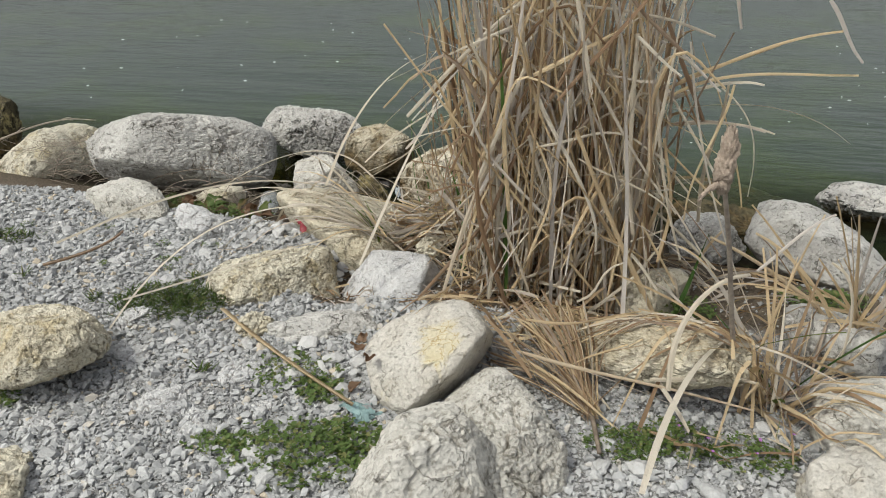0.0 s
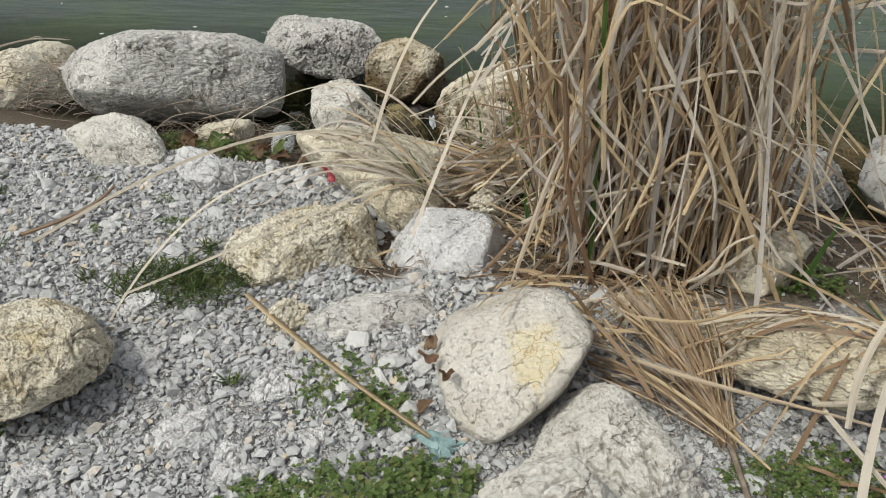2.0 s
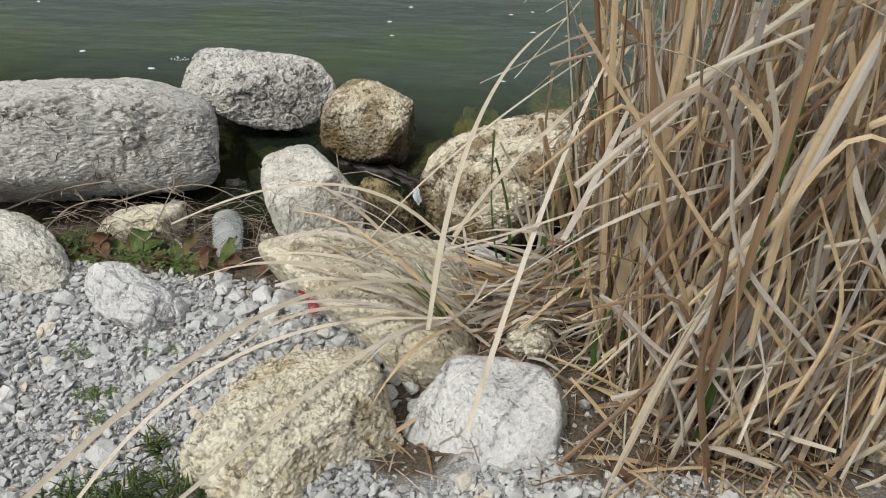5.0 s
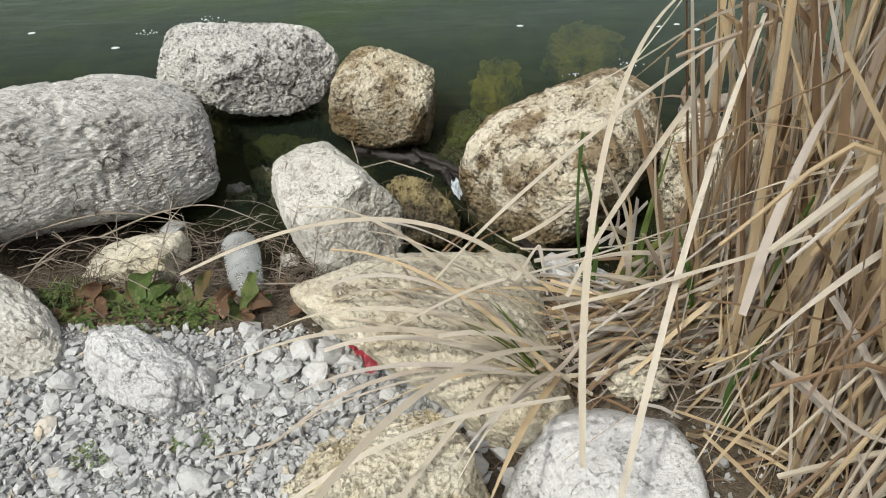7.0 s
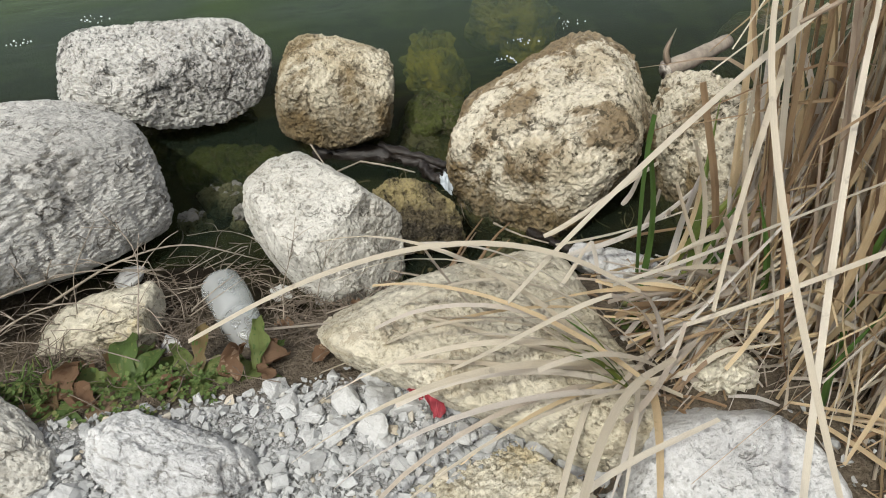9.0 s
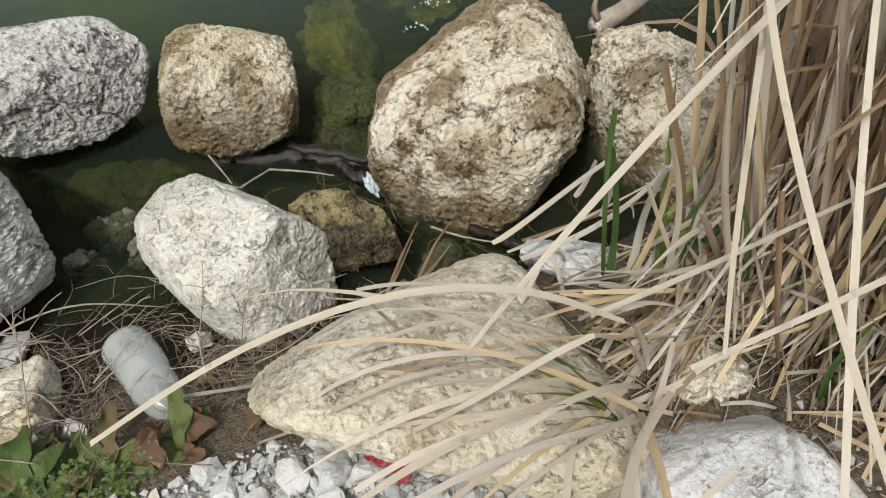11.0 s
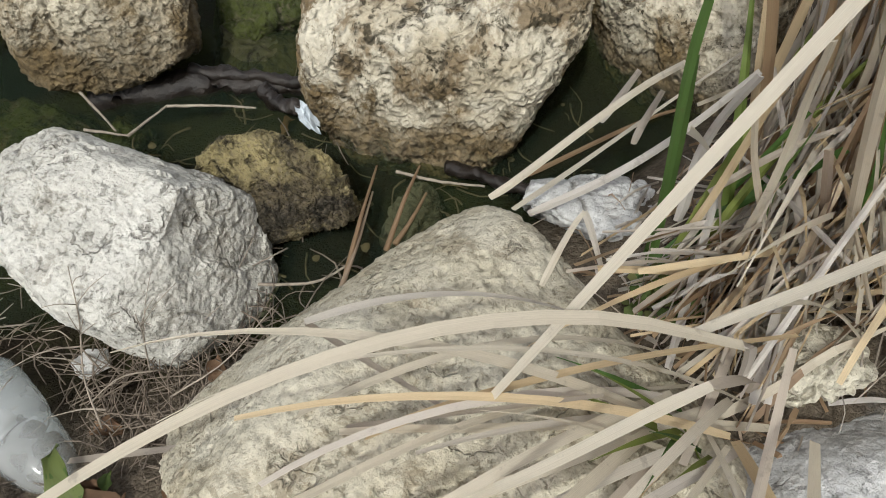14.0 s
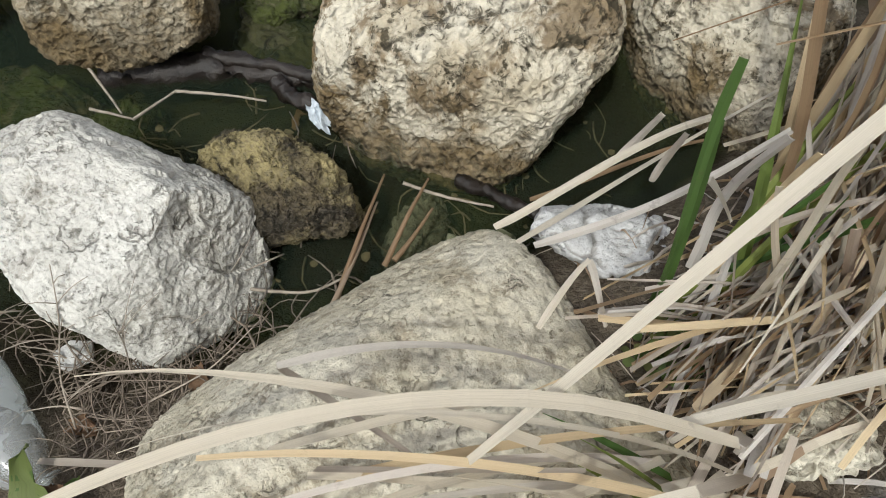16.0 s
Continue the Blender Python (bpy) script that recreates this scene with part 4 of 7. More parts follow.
# ---- the tall reed clump ----
def reed_kind(k):
    return STRAW_DARK if k < 0.32 else STRAW if k < 0.64 else STRAW_PALE if k < 0.86 else STRAW_GREY


CLUMP = (0.59, 2.17, ground_at(0.59, 2.17))


def clump_leaf(i):
    r, a = rng.random() ** 0.6, uni(0, 2 * math.pi)
    bx, by = CLUMP[0] + 0.29 * r * math.cos(a), CLUMP[1] + 0.17 * r * math.sin(a)
    base = np.array([bx, by, ground_at(bx, by) - 0.01])
    kind = rng.random()
    width = min(0.014, max(0.0035, 0.0082 * math.exp(rng.normal(0, 0.40))))
    out_way = a + uni(-0.7, 0.7)
    if kind < 0.24:
        lean = radians(rng.normal(0, 7.5)) - radians(1.5) * r
        h = uni(0.75, 1.5)
        top = base + h * np.array([math.sin(lean) * math.cos(out_way), math.sin(lean) * math.sin(out_way), math.cos(lean)])
        if top[0] > 0.80:
            top[0] = 0.80 - uni(0.0, 0.18)
        sway = rng.normal(0, 0.045, 3) * (1, 1, 0)
        pts = [base, base * 0.67 + top * 0.33 + sway, base * 0.33 + top * 0.67 + sway * uni(-0.6, 1.2), top]
    elif kind < 0.56:
        lean = radians(uni(-10, 16))
        h = uni(0.22, 0.9)
        knee = base + h * np.array([math.sin(lean) * math.cos(out_way), math.sin(lean) * math.sin(out_way), math.cos(lean)])
        g, fall, ln = uni(0, 2 * math.pi), radians(uni(-70, 45)), uni(0.14, 0.46)
        end = knee + ln * np.array([math.cos(g) * math.cos(fall), math.sin(g) * math.cos(fall), math.sin(fall)])
        if end[2] < support(end[0], end[1]) + 0.02:
            end[2] = support(end[0], end[1]) + 0.02
        pts = [base, (base + knee) / 2 + rng.normal(0, 0.012, 3), knee - (knee - base) * 0.02, knee + (end - knee) * 0.03, (knee + end) / 2 + (0, 0, 0.012), end]
    else:
        lean = radians(uni(5, 38))
        h = uni(0.4, 1.05)
        g = uni(0, 2 * math.pi)
        if -2.3 < math.atan2(math.sin(g), math.cos(g)) < -0.7:
            lean *= 0.6
        base = base - 0.16 * np.array([math.cos(g), math.sin(g), 0]) * rng.random()
        base[2] = ground_at(base[0], base[1]) + uni(0, 0.30) * (rng.random() < 0.5)
        top = base + h * np.array([math.sin(lean) * math.cos(g), math.sin(lean) * math.sin(g), math.cos(lean)])
        top[2] -= uni(0.0, 0.12)
        if top[0] > 0.92 and rng.random() < 0.7:
            top[0] = 0.92 - uni(0.0, 0.2)
        pts = [base, (base + top) / 2 + (0, 0, uni(-0.01, 0.05)) + rng.normal(0, 0.03, 3), top]
        width *= 0.8
    pts = [np.array(p3, float) for p3 in pts]
    for p3 in pts:
        if p3[0] > 0.74:
            p3[0] = 0.74 + (p3[0] - 0.74) * 0.45
    mat = reed_kind(rng.random() * (0.75 + 0.25 * r) + (0.18 if base[1] < 2.12 else 0.0))
    v, f, u = strap(pts, width, 12 if len(pts) > 3 else 8, side_way(), uni(-1.2, 1.2), taper=uni(0.35, 0.8), blunt=rng.random() < 0.6)
    return v, f, u, mat


reeds = thing("cattail_clump", CLUMP, "tall clump of dry straw-brown cattail leaves", "reeds")
spare = {}
for i in range(420):
    made = clump_leaf(i)
    if i < 280:
        leaf_part(made, reeds, "leaf", CLUMP)
    else:
        spare.setdefault(made[3].name, []).append((made[0] - np.array(CLUMP), made[1], made[2]))
for key, pieces in spare.items():
    stuff("leaf_mass", pieces, bpy.data.materials[key], "dense dry reed leaves of the clump", "", reeds, False)
pieces = []
for i in range(110):
    a, r = uni(0, 2 * math.pi), rng.random() ** 0.5
    x, y, h, lean, g = CLUMP[0] + 0.27 * r * math.cos(a), CLUMP[1] + 0.15 * r * math.sin(a), uni(0.15, 0.6), radians(uni(0, 14)), uni(0, 2 * math.pi)
    p = np.array([x - CLUMP[0], y - CLUMP[1], -0.01])
    e = p + h * np.array([math.sin(lean) * math.cos(g), math.sin(lean) * math.sin(g), math.cos(lean)])
    pieces.append(strap([p, (p + e) / 2 + rng.normal(0, 0.008, 3), e], uni(0.005, 0.013), 6, side_way(), uni(-1, 1), thick=0.3, taper=0.7))
stuff("stem_mass", pieces, STRAW_DARK, "dense brown reed stems at the foot of the clump", "", reeds, False)
GREENS = [((0.43, 2.05), (0.40, 2.02, 0.63), (0.38, 2.00, 0.87)), ((0.36, 2.27), (0.33, 2.28, 0.35), (0.34, 2.25, 0.62)), ((0.22, 2.46), (0.23, 2.50, 0.25), (0.30, 2.60, 0.42)),
          ((0.13, 2.47), (0.24, 2.50, 0.22), (0.46, 2.56, 0.34)), ((0.14, 2.46), (0.27, 2.47, 0.24), (0.50, 2.48, 0.33)), ((0.25, 2.42), (0.22, 2.44, 0.22), (0.21, 2.43, 0.34)),
          ((0.30, 2.22), (0.28, 2.22, 0.2), (0.31, 2.21, 0.33)), ((0.88, 2.02), (0.90, 2.00, 0.2), (0.93, 1.99, 0.36)), ((0.28, 2.36), (0.27, 2.38, 0.25), (0.22, 2.40, 0.40))]
for (bx, by), b, c in GREENS:
    v, f, u = strap([(bx, by, ground_at(bx, by)), b, c], uni(0.010, 0.014), 10, (0.35, 0.8, -0.5), 0.3, taper=0.5, blunt=False)
    leaf_part((v, f, u, GREEN), reeds, "green_leaf", CLUMP)

# long leaves of the clump that cross the view
def bow(a, b, c, d):
    s = np.linspace(0, 1, 7)[:, None]
    a, b, c, d = (np.array(k) for k in (a, b, c, d))
    return (1 - s) ** 3 * a + 3 * s * (1 - s) ** 2 * b + 3 * s * s * (1 - s) * c + s ** 3 * d


def long_leaf(a, b, c, d, width, mat, turn=0.4, side=(0.15, 0.1, 1.0)):
    v, f, u = strap(bow(a, b, c, d), width * 0.88, 18, side, turn, taper=0.6)
    leaf_part((v, f, u, mat), reeds, "green_leaf" if mat is GREEN else "leaf", CLUMP)


long_leaf((0.01, 2.15, 0.31), (-0.31, 2.12, 0.36), (-0.50, 2.00, 0.28), (-0.62, 1.75, 0.05), 0.009, STRAW_PALE)
long_leaf((0.07, 2.25, 0.06), (-0.09, 2.13, 0.06), (-0.23, 2.00, 0.07), (-0.31, 1.83, 0.11), 0.010, STRAW)
long_leaf((-0.00, 2.36, 0.14), (-0.17, 2.20, 0.20), (-0.31, 1.97, 0.19), (-0.50, 1.72, 0.22), 0.010, STRAW_PALE)
long_leaf((0.01, 2.33, 0.34), (-0.13, 2.46, 0.43), (-0.32, 2.52, 0.36), (-0.55, 2.57, 0.21), 0.013, STRAW_PALE)
long_leaf((-0.04, 1.96, 0.45), (-0.01, 2.15, 0.59), (0.06, 2.33, 0.69), (0.20, 2.45, 0.71), 0.009, STRAW_PALE)
long_leaf((0.22, 2.39, 0.66), (0.09, 2.40, 0.55), (-0.04, 2.40, 0.43), (-0.13, 2.42, 0.28), 0.012, STRAW_PALE)
long_leaf((-0.01, 2.36, 0.33), (0.12, 2.29, 0.42), (0.24, 2.23, 0.56), (0.36, 2.13, 0.67), 0.012, STRAW_PALE)
long_leaf((0.03, 2.26, 0.28), (-0.20, 2.17, 0.43), (-0.35, 1.91, 0.48), (-0.52, 1.55, 0.45), 0.011, STRAW_PALE)
long_leaf((0.15, 2.07, 0.52), (0.22, 2.17, 0.57), (0.25, 2.21, 0.68), (0.29, 2.18, 0.80), 0.012, STRAW_GREY)
long_leaf((0.03, 2.00, 0.21), (0.10, 2.13, 0.38), (0.17, 2.26, 0.55), (0.27, 2.38, 0.70), 0.0105, STRAW_PALE)
long_leaf((0.69, 1.62, 0.03), (0.72, 1.82, 0.27), (0.71, 1.94, 0.57), (0.65, 2.00, 0.91), 0.013, STRAW_PALE)
long_leaf((0.68, 1.19, 0.22), (0.74, 1.36, 0.30), (0.83, 1.54, 0.31), (0.98, 1.72, 0.24), 0.015, STRAW_PALE)
long_leaf((0.85, 2.15, 0.80), (0.88, 2.02, 0.52), (0.96, 1.84, 0.30), (1.06, 1.66, 0.14), 0.012, STRAW_PALE)
long_leaf((0.36, 2.57, 0.63), (0.24, 2.43, 0.55), (0.10, 2.32, 0.52), (0.01, 2.21, 0.43), 0.010, STRAW_PALE)
long_leaf((0.55, 2.01, 0.77), (0.35, 2.11, 0.64), (0.18, 2.17, 0.48), (0.00, 2.23, 0.39), 0.010, STRAW_PALE)
# leaves that arch over the slab from the low tuft
long_leaf((0.01, 2.33, 0.34), (0.03, 2.335, 0.32), (0.06, 2.335, 0.27), (0.078, 2.335, 0.19), 0.013, STRAW_GREY)
long_leaf((-0.255, 2.528, 0.206), (-0.164, 2.447, 0.350), (-0.049, 2.458, 0.286), (0.095, 2.367, 0.130), 0.010, STRAW_PALE)
long_leaf((-0.302, 2.529, 0.120), (-0.150, 2.440, 0.290), (-0.040, 2.400, 0.270), (0.110, 2.326, 0.246), 0.011, STRAW)
long_leaf((-0.041, 2.319, 0.365), (-0.097, 2.341, 0.336), (-0.151, 2.354, 0.276), (-0.246, 2.426, 0.156), 0.011, STRAW_PALE)
long_leaf((-0.041, 2.319, 0.365), (-0.005, 2.312, 0.345), (0.020, 2.310, 0.310), (0.050, 2.318, 0.230), 0.011, STRAW_GREY)
long_leaf((-0.448, 2.681, 0.071), (-0.380, 2.625, 0.110), (-0.300, 2.540, 0.200), (-0.060, 2.375, 0.270), 0.010, STRAW_GREY)
long_leaf((-0.381, 2.548, 0.085), (-0.261, 2.399, 0.282), (-0.224, 2.467, 0.321), (0.064, 2.364, 0.140), 0.011, STRAW_PALE)
long_leaf((-0.045, 2.234, 0.215), (0.018, 2.263, 0.200), (0.060, 2.289, 0.202), (0.089, 2.319, 0.260), 0.011, STRAW_GREY)
long_leaf((0.000, 2.358, 0.330), (0.060, 2.340, 0.350), (0.120, 2.330, 0.300), (0.190, 2.300, 0.190), 0.010, STRAW_PALE)
long_leaf((0.050, 2.610, 0.160), (0.180, 2.640, 0.110), (0.280, 2.660, 0.090), (0.440, 2.640, 0.140), 0.009, STRAW_PALE)
long_leaf((0.183, 2.433, 0.623), (0.160, 2.390, 0.400), (0.240, 2.370, 0.250), (0.260, 2.350, 0.120), 0.016, STRAW)
long_leaf((0.240, 2.470, 0.660), (0.230, 2.430, 0.450), (0.280, 2.390, 0.260), (0.300, 2.370, 0.100), 0.018, STRAW_DARK)
long_leaf((-0.214, 2.533, 0.320), (-0.190, 2.510, 0.270), (-0.165, 2.480, 0.235), (-0.150, 2.450, 0.225), 0.009, STRAW_GREY)
long_leaf((-0.214, 2.533, 0.320), (-0.150, 2.520, 0.315), (-0.080, 2.500, 0.290), (-0.010, 2.450, 0.230), 0.009, STRAW_PALE)
long_leaf((0.102, 2.494, 0.480), (0.104, 2.499, 0.374), (0.100, 2.470, 0.300), (0.150, 2.505, 0.110), 0.009, GREEN)
# arching leaves round the clump
long_leaf((0.790, 2.200, 0.658), (0.930, 2.150, 0.741), (1.043, 2.100, 0.827), (1.168, 2.050, 0.850), 0.011, STRAW, 0.4, (0.2, 1.0, -0.4))
long_leaf((1.123, 2.050, 0.917), (1.161, 2.047, 0.877), (1.177, 2.043, 0.821), (1.221, 2.040, 0.781), 0.012, STRAW_PALE, 0.2, (0.2, 1.0, -0.4))
long_leaf((0.785, 2.150, 0.636), (0.908, 2.133, 0.759), (1.097, 2.117, 0.728), (1.242, 2.100, 0.740), 0.010, STRAW, 0.3, (0.2, 1.0, -0.4))
long_leaf((0.808, 2.200, 0.568), (0.891, 2.167, 0.606), (0.977, 2.133, 0.611), (1.054, 2.100, 0.592), 0.008, STRAW_GREY, 0.3, (0.2, 1.0, -0.4))
long_leaf((0.946, 2.050, 0.720), (0.936, 2.033, 0.609), (0.860, 2.017, 0.516), (0.865, 2.000, 0.386), 0.008, STRAW, 0.3, (0.2, 1.0, -0.4))
long_leaf((0.893, 2.000, 1.000), (0.903, 2.000, 0.940), (0.915, 2.000, 0.900), (0.927, 2.000, 0.856), 0.011, STRAW_GREY, 0.3, (0.2, 1.0, -0.4))
long_leaf((0.695, 1.950, 0.842), (0.729, 1.943, 0.815), (0.759, 1.937, 0.783), (0.797, 1.930, 0.762), 0.010, STRAW_PALE, 0.3, (0.2, 1.0, -0.4))
long_leaf((1.135, 1.750, 0.406), (1.217, 1.733, 0.389), (1.208, 1.717, 0.158), (1.158, 1.700, 0.093), 0.008, STRAW_PALE, 0.3, (0.2, 1.0, -0.4))
long_leaf((0.983, 1.750, 0.376), (1.035, 1.767, 0.419), (1.075, 1.783, 0.476), (1.141, 1.800, 0.499), 0.009, STRAW_PALE, 0.3, (0.2, 1.0, -0.4))
long_leaf((0.404, 1.730, 0.150), (0.564, 1.653, 0.172), (0.696, 1.577, 0.174), (0.809, 1.500, 0.172), 0.010, STRAW_PALE)
long_leaf((0.416, 1.750, 0.178), (0.614, 1.720, 0.181), (0.818, 1.690, 0.192), (0.995, 1.660, 0.158), 0.009, STRAW)
long_leaf((0.433, 1.700, 0.148), (0.531, 1.627, 0.154), (0.612, 1.553, 0.145), (0.682, 1.480, 0.121), 0.010, STRAW)
long_leaf((0.806, 1.950, 0.464), (0.908, 1.853, 0.349), (0.959, 1.757, 0.220), (1.074, 1.660, 0.145), 0.012, STRAW_PALE)
UPRIGHT = (0.2, 1.0, -0.4)
long_leaf((0.81, 2.20, 0.63), (0.89, 2.17, 0.69), (0.98, 2.13, 0.72), (1.03, 2.10, 0.71), 0.012, STRAW_PALE, 0.5, UPRIGHT)
long_leaf((0.85, 2.25, 0.56), (1.00, 2.23, 0.59), (1.07, 2.22, 0.57), (1.11, 2.20, 0.56), 0.010, STRAW_PALE, 0.5, UPRIGHT)
long_leaf((0.78, 2.15, 0.80), (0.84, 2.13, 0.78), (0.90, 2.12, 0.71), (0.93, 2.10, 0.69), 0.010, STRAW_PALE, 0.5, UPRIGHT)
long_leaf((0.85, 2.25, 0.67), (0.86, 2.23, 0.70), (1.03, 2.22, 0.76), (1.08, 2.20, 0.79), 0.011, STRAW, -0.5, UPRIGHT)
long_leaf((0.95, 2.20, 0.30), (0.91, 2.13, 0.55), (0.94, 2.07, 0.57), (0.92, 2.00, 0.73), 0.013, STRAW, -0.5, UPRIGHT)
long_leaf((1.06, 2.20, 0.35), (1.04, 2.20, 0.46), (0.95, 2.20, 0.67), (0.89, 2.20, 0.79), 0.006, STRAW, -0.5, UPRIGHT)
long_leaf((0.93, 2.10, 0.70), (1.00, 2.10, 0.65), (1.05, 2.10, 0.59), (1.04, 2.10, 0.42), 0.005, STRAW_PALE, 0.5, UPRIGHT)
long_leaf((0.48, 2.02, 0.69), (0.50, 2.00, 0.62), (0.67, 1.97, 0.42), (0.65, 1.95, 0.31), 0.012, STRAW_PALE, 0.5, UPRIGHT)
long_leaf((0.48, 2.00, 0.56), (0.61, 2.00, 0.58), (0.69, 2.00, 0.68), (0.81, 2.00, 0.50), 0.008, STRAW_PALE, 0.5, UPRIGHT)
long_leaf((0.70, 2.00, 0.84), (0.71, 1.99, 0.49), (0.72, 1.99, 0.51), (0.75, 1.98, 0.31), 0.012, STRAW_PALE, 0.5, UPRIGHT)
long_leaf((0.76, 2.03, 0.73), (0.77, 2.00, 0.64), (0.79, 1.98, 0.49), (0.86, 1.95, 0.30), 0.011, STRAW_PALE, 0.5, UPRIGHT)
long_leaf((0.60, 2.00, 0.75), (0.67, 1.99, 0.65), (0.70, 1.99, 0.57), (0.84, 1.98, 0.41), 0.009, STRAW_PALE, 0.5, UPRIGHT)
long_leaf((0.43, 2.02, 0.83), (0.48, 2.01, 0.72), (0.45, 2.01, 0.66), (0.59, 2.00, 0.48), 0.010, STRAW, -0.5, UPRIGHT)
long_leaf((0.32, 2.05, 0.76), (0.39, 2.03, 0.73), (0.47, 2.02, 0.54), (0.44, 2.00, 0.43), 0.011, STRAW, -0.5, UPRIGHT)
long_leaf((0.59, 1.99, 0.54), (0.65, 1.98, 0.50), (0.82, 1.96, 0.47), (0.82, 1.95, 0.41), 0.006, STRAW_PALE, 0.5, UPRIGHT)
long_leaf((0.23, 2.10, 0.40), (0.31, 2.07, 0.33), (0.37, 2.03, 0.28), (0.38, 2.00, 0.17), 0.009, STRAW_GREY, 0.6, UPRIGHT)
long_leaf((0.27, 2.10, 0.50), (0.37, 2.07, 0.37), (0.36, 2.03, 0.34), (0.44, 2.00, 0.26), 0.010, STRAW_GREY, 0.6, UPRIGHT)
long_leaf((0.23, 2.08, 0.41), (0.27, 2.05, 0.41), (0.31, 2.03, 0.30), (0.41, 2.00, 0.34), 0.009, STRAW_GREY, 0.6, UPRIGHT)
long_leaf((0.76, 1.45, 0.25), (0.75, 1.50, 0.40), (0.84, 1.55, 0.46), (0.92, 1.60, 0.44), 0.013, STRAW_PALE, 0.5, UPRIGHT)
long_leaf((0.73, 1.75, 0.17), (0.75, 1.60, 0.20), (0.79, 1.45, 0.20), (0.77, 1.30, 0.27), 0.012, STRAW_PALE, 0.5, UPRIGHT)
long_leaf((0.61, 1.90, 0.19), (0.68, 1.90, 0.22), (0.64, 1.90, 0.28), (0.72, 1.90, 0.31), 0.008, STRAW_PALE, 0.5, UPRIGHT)
long_leaf((0.47, 1.65, 0.19), (0.63, 1.56, 0.20), (0.73, 1.54, 0.21), (0.93, 1.46, 0.21), 0.010, STRAW, -0.5, UPRIGHT)
long_leaf((0.47, 1.67, 0.16), (0.57, 1.60, 0.16), (0.64, 1.46, 0.17), (0.66, 1.43, 0.17), 0.009, STRAW, -0.5, UPRIGHT)
long_leaf((0.74, 1.53, 0.22), (0.83, 1.53, 0.22), (0.89, 1.58, 0.22), (0.96, 1.54, 0.22), 0.011, STRAW_PALE, 0.5, UPRIGHT)
long_leaf((0.48, 1.71, 0.24), (0.61, 1.68, 0.24), (0.62, 1.73, 0.24), (0.75, 1.78, 0.24), 0.008, STRAW, -0.5, UPRIGHT)
# leaves that lean over the pool beside the slab
DOWNWARD = (0.5, 0.6, -0.6)
long_leaf((0.040, 2.637, 0.160), (0.066, 2.629, 0.167), (0.158, 2.583, 0.293), (0.157, 2.532, 0.360), 0.010, STRAW_PALE, 0.4, DOWNWARD)
long_leaf((0.080, 2.617, 0.120), (0.141, 2.582, 0.160), (0.191, 2.557, 0.185), (0.229, 2.504, 0.330), 0.011, STRAW_GREY, 0.4, DOWNWARD)
long_leaf((0.158, 2.723, 0.020), (0.197, 2.711, 0.022), (0.358, 2.710, 0.016), (0.407, 2.683, 0.025), 0.008, STRAW_DARK, 0.4, DOWNWARD)
long_leaf((0.176, 2.623, 0.200), (0.188, 2.620, 0.218), (0.186, 2.613, 0.237), (0.174, 2.588, 0.300), 0.010, STRAW_GREY, 0.4, DOWNWARD)
long_leaf((0.220, 2.606, 0.150), (0.226, 2.606, 0.183), (0.229, 2.601, 0.202), (0.217, 2.586, 0.250), 0.010, STRAW_GREY, 0.4, DOWNWARD)
long_leaf((0.203, 2.512, 0.120), (0.223, 2.517, 0.167), (0.240, 2.555, 0.168), (0.204, 2.490, 0.350), 0.014, STRAW_GREY, 0.4, DOWNWARD)
long_leaf((0.125, 2.491, 0.100), (0.224, 2.480, 0.190), (0.260, 2.466, 0.160), (0.267, 2.418, 0.280), 0.014, GREEN, 0.4, DOWNWARD)
long_leaf((0.198, 2.482, 0.120), (0.228, 2.477, 0.132), (0.231, 2.473, 0.173), (0.260, 2.466, 0.200), 0.010, GREEN, 0.4, DOWNWARD)
long_leaf((0.228, 2.484, 0.180), (0.249, 2.476, 0.220), (0.248, 2.469, 0.260), (0.256, 2.459, 0.300), 0.008, GREEN, 0.4, DOWNWARD)
long_leaf((0.185, 2.440, 0.120), (0.183, 2.419, 0.277), (0.200, 2.444, 0.328), (0.100, 2.406, 0.500), 0.010, STRAW_PALE, 0.4, DOWNWARD)
long_leaf((0.292, 2.386, 0.100), (0.292, 2.407, 0.168), (0.245, 2.404, 0.237), (0.184, 2.404, 0.350), 0.014, STRAW_DARK, 0.4, DOWNWARD)
long_leaf((0.277, 2.422, 0.110), (0.303, 2.409, 0.118), (0.303, 2.408, 0.149), (0.313, 2.397, 0.180), 0.012, STRAW, 0.4, DOWNWARD)
long_leaf((0.014, 2.521, 0.160), (0.044, 2.532, 0.187), (0.048, 2.526, 0.228), (0.060, 2.525, 0.240), 0.008, STRAW_PALE, 0.4, DOWNWARD)
long_leaf((0.060, 2.525, 0.240), (0.068, 2.516, 0.210), (0.070, 2.506, 0.180), (0.074, 2.493, 0.150), 0.008, STRAW_PALE, 0.4, DOWNWARD)
long_leaf((0.182, 2.450, 0.110), (0.261, 2.427, 0.142), (0.242, 2.422, 0.203), (0.275, 2.406, 0.250), 0.012, STRAW_PALE, 0.4, DOWNWARD)
long_leaf((0.197, 2.488, 0.200), (0.253, 2.464, 0.248), (0.233, 2.457, 0.267), (0.266, 2.429, 0.300), 0.009, STRAW_GREY, 0.4, DOWNWARD)
long_leaf((0.139, 2.487, 0.100), (0.157, 2.507, 0.147), (0.181, 2.520, 0.223), (0.109, 2.496, 0.420), 0.013, GREEN, 0.4, DOWNWARD)
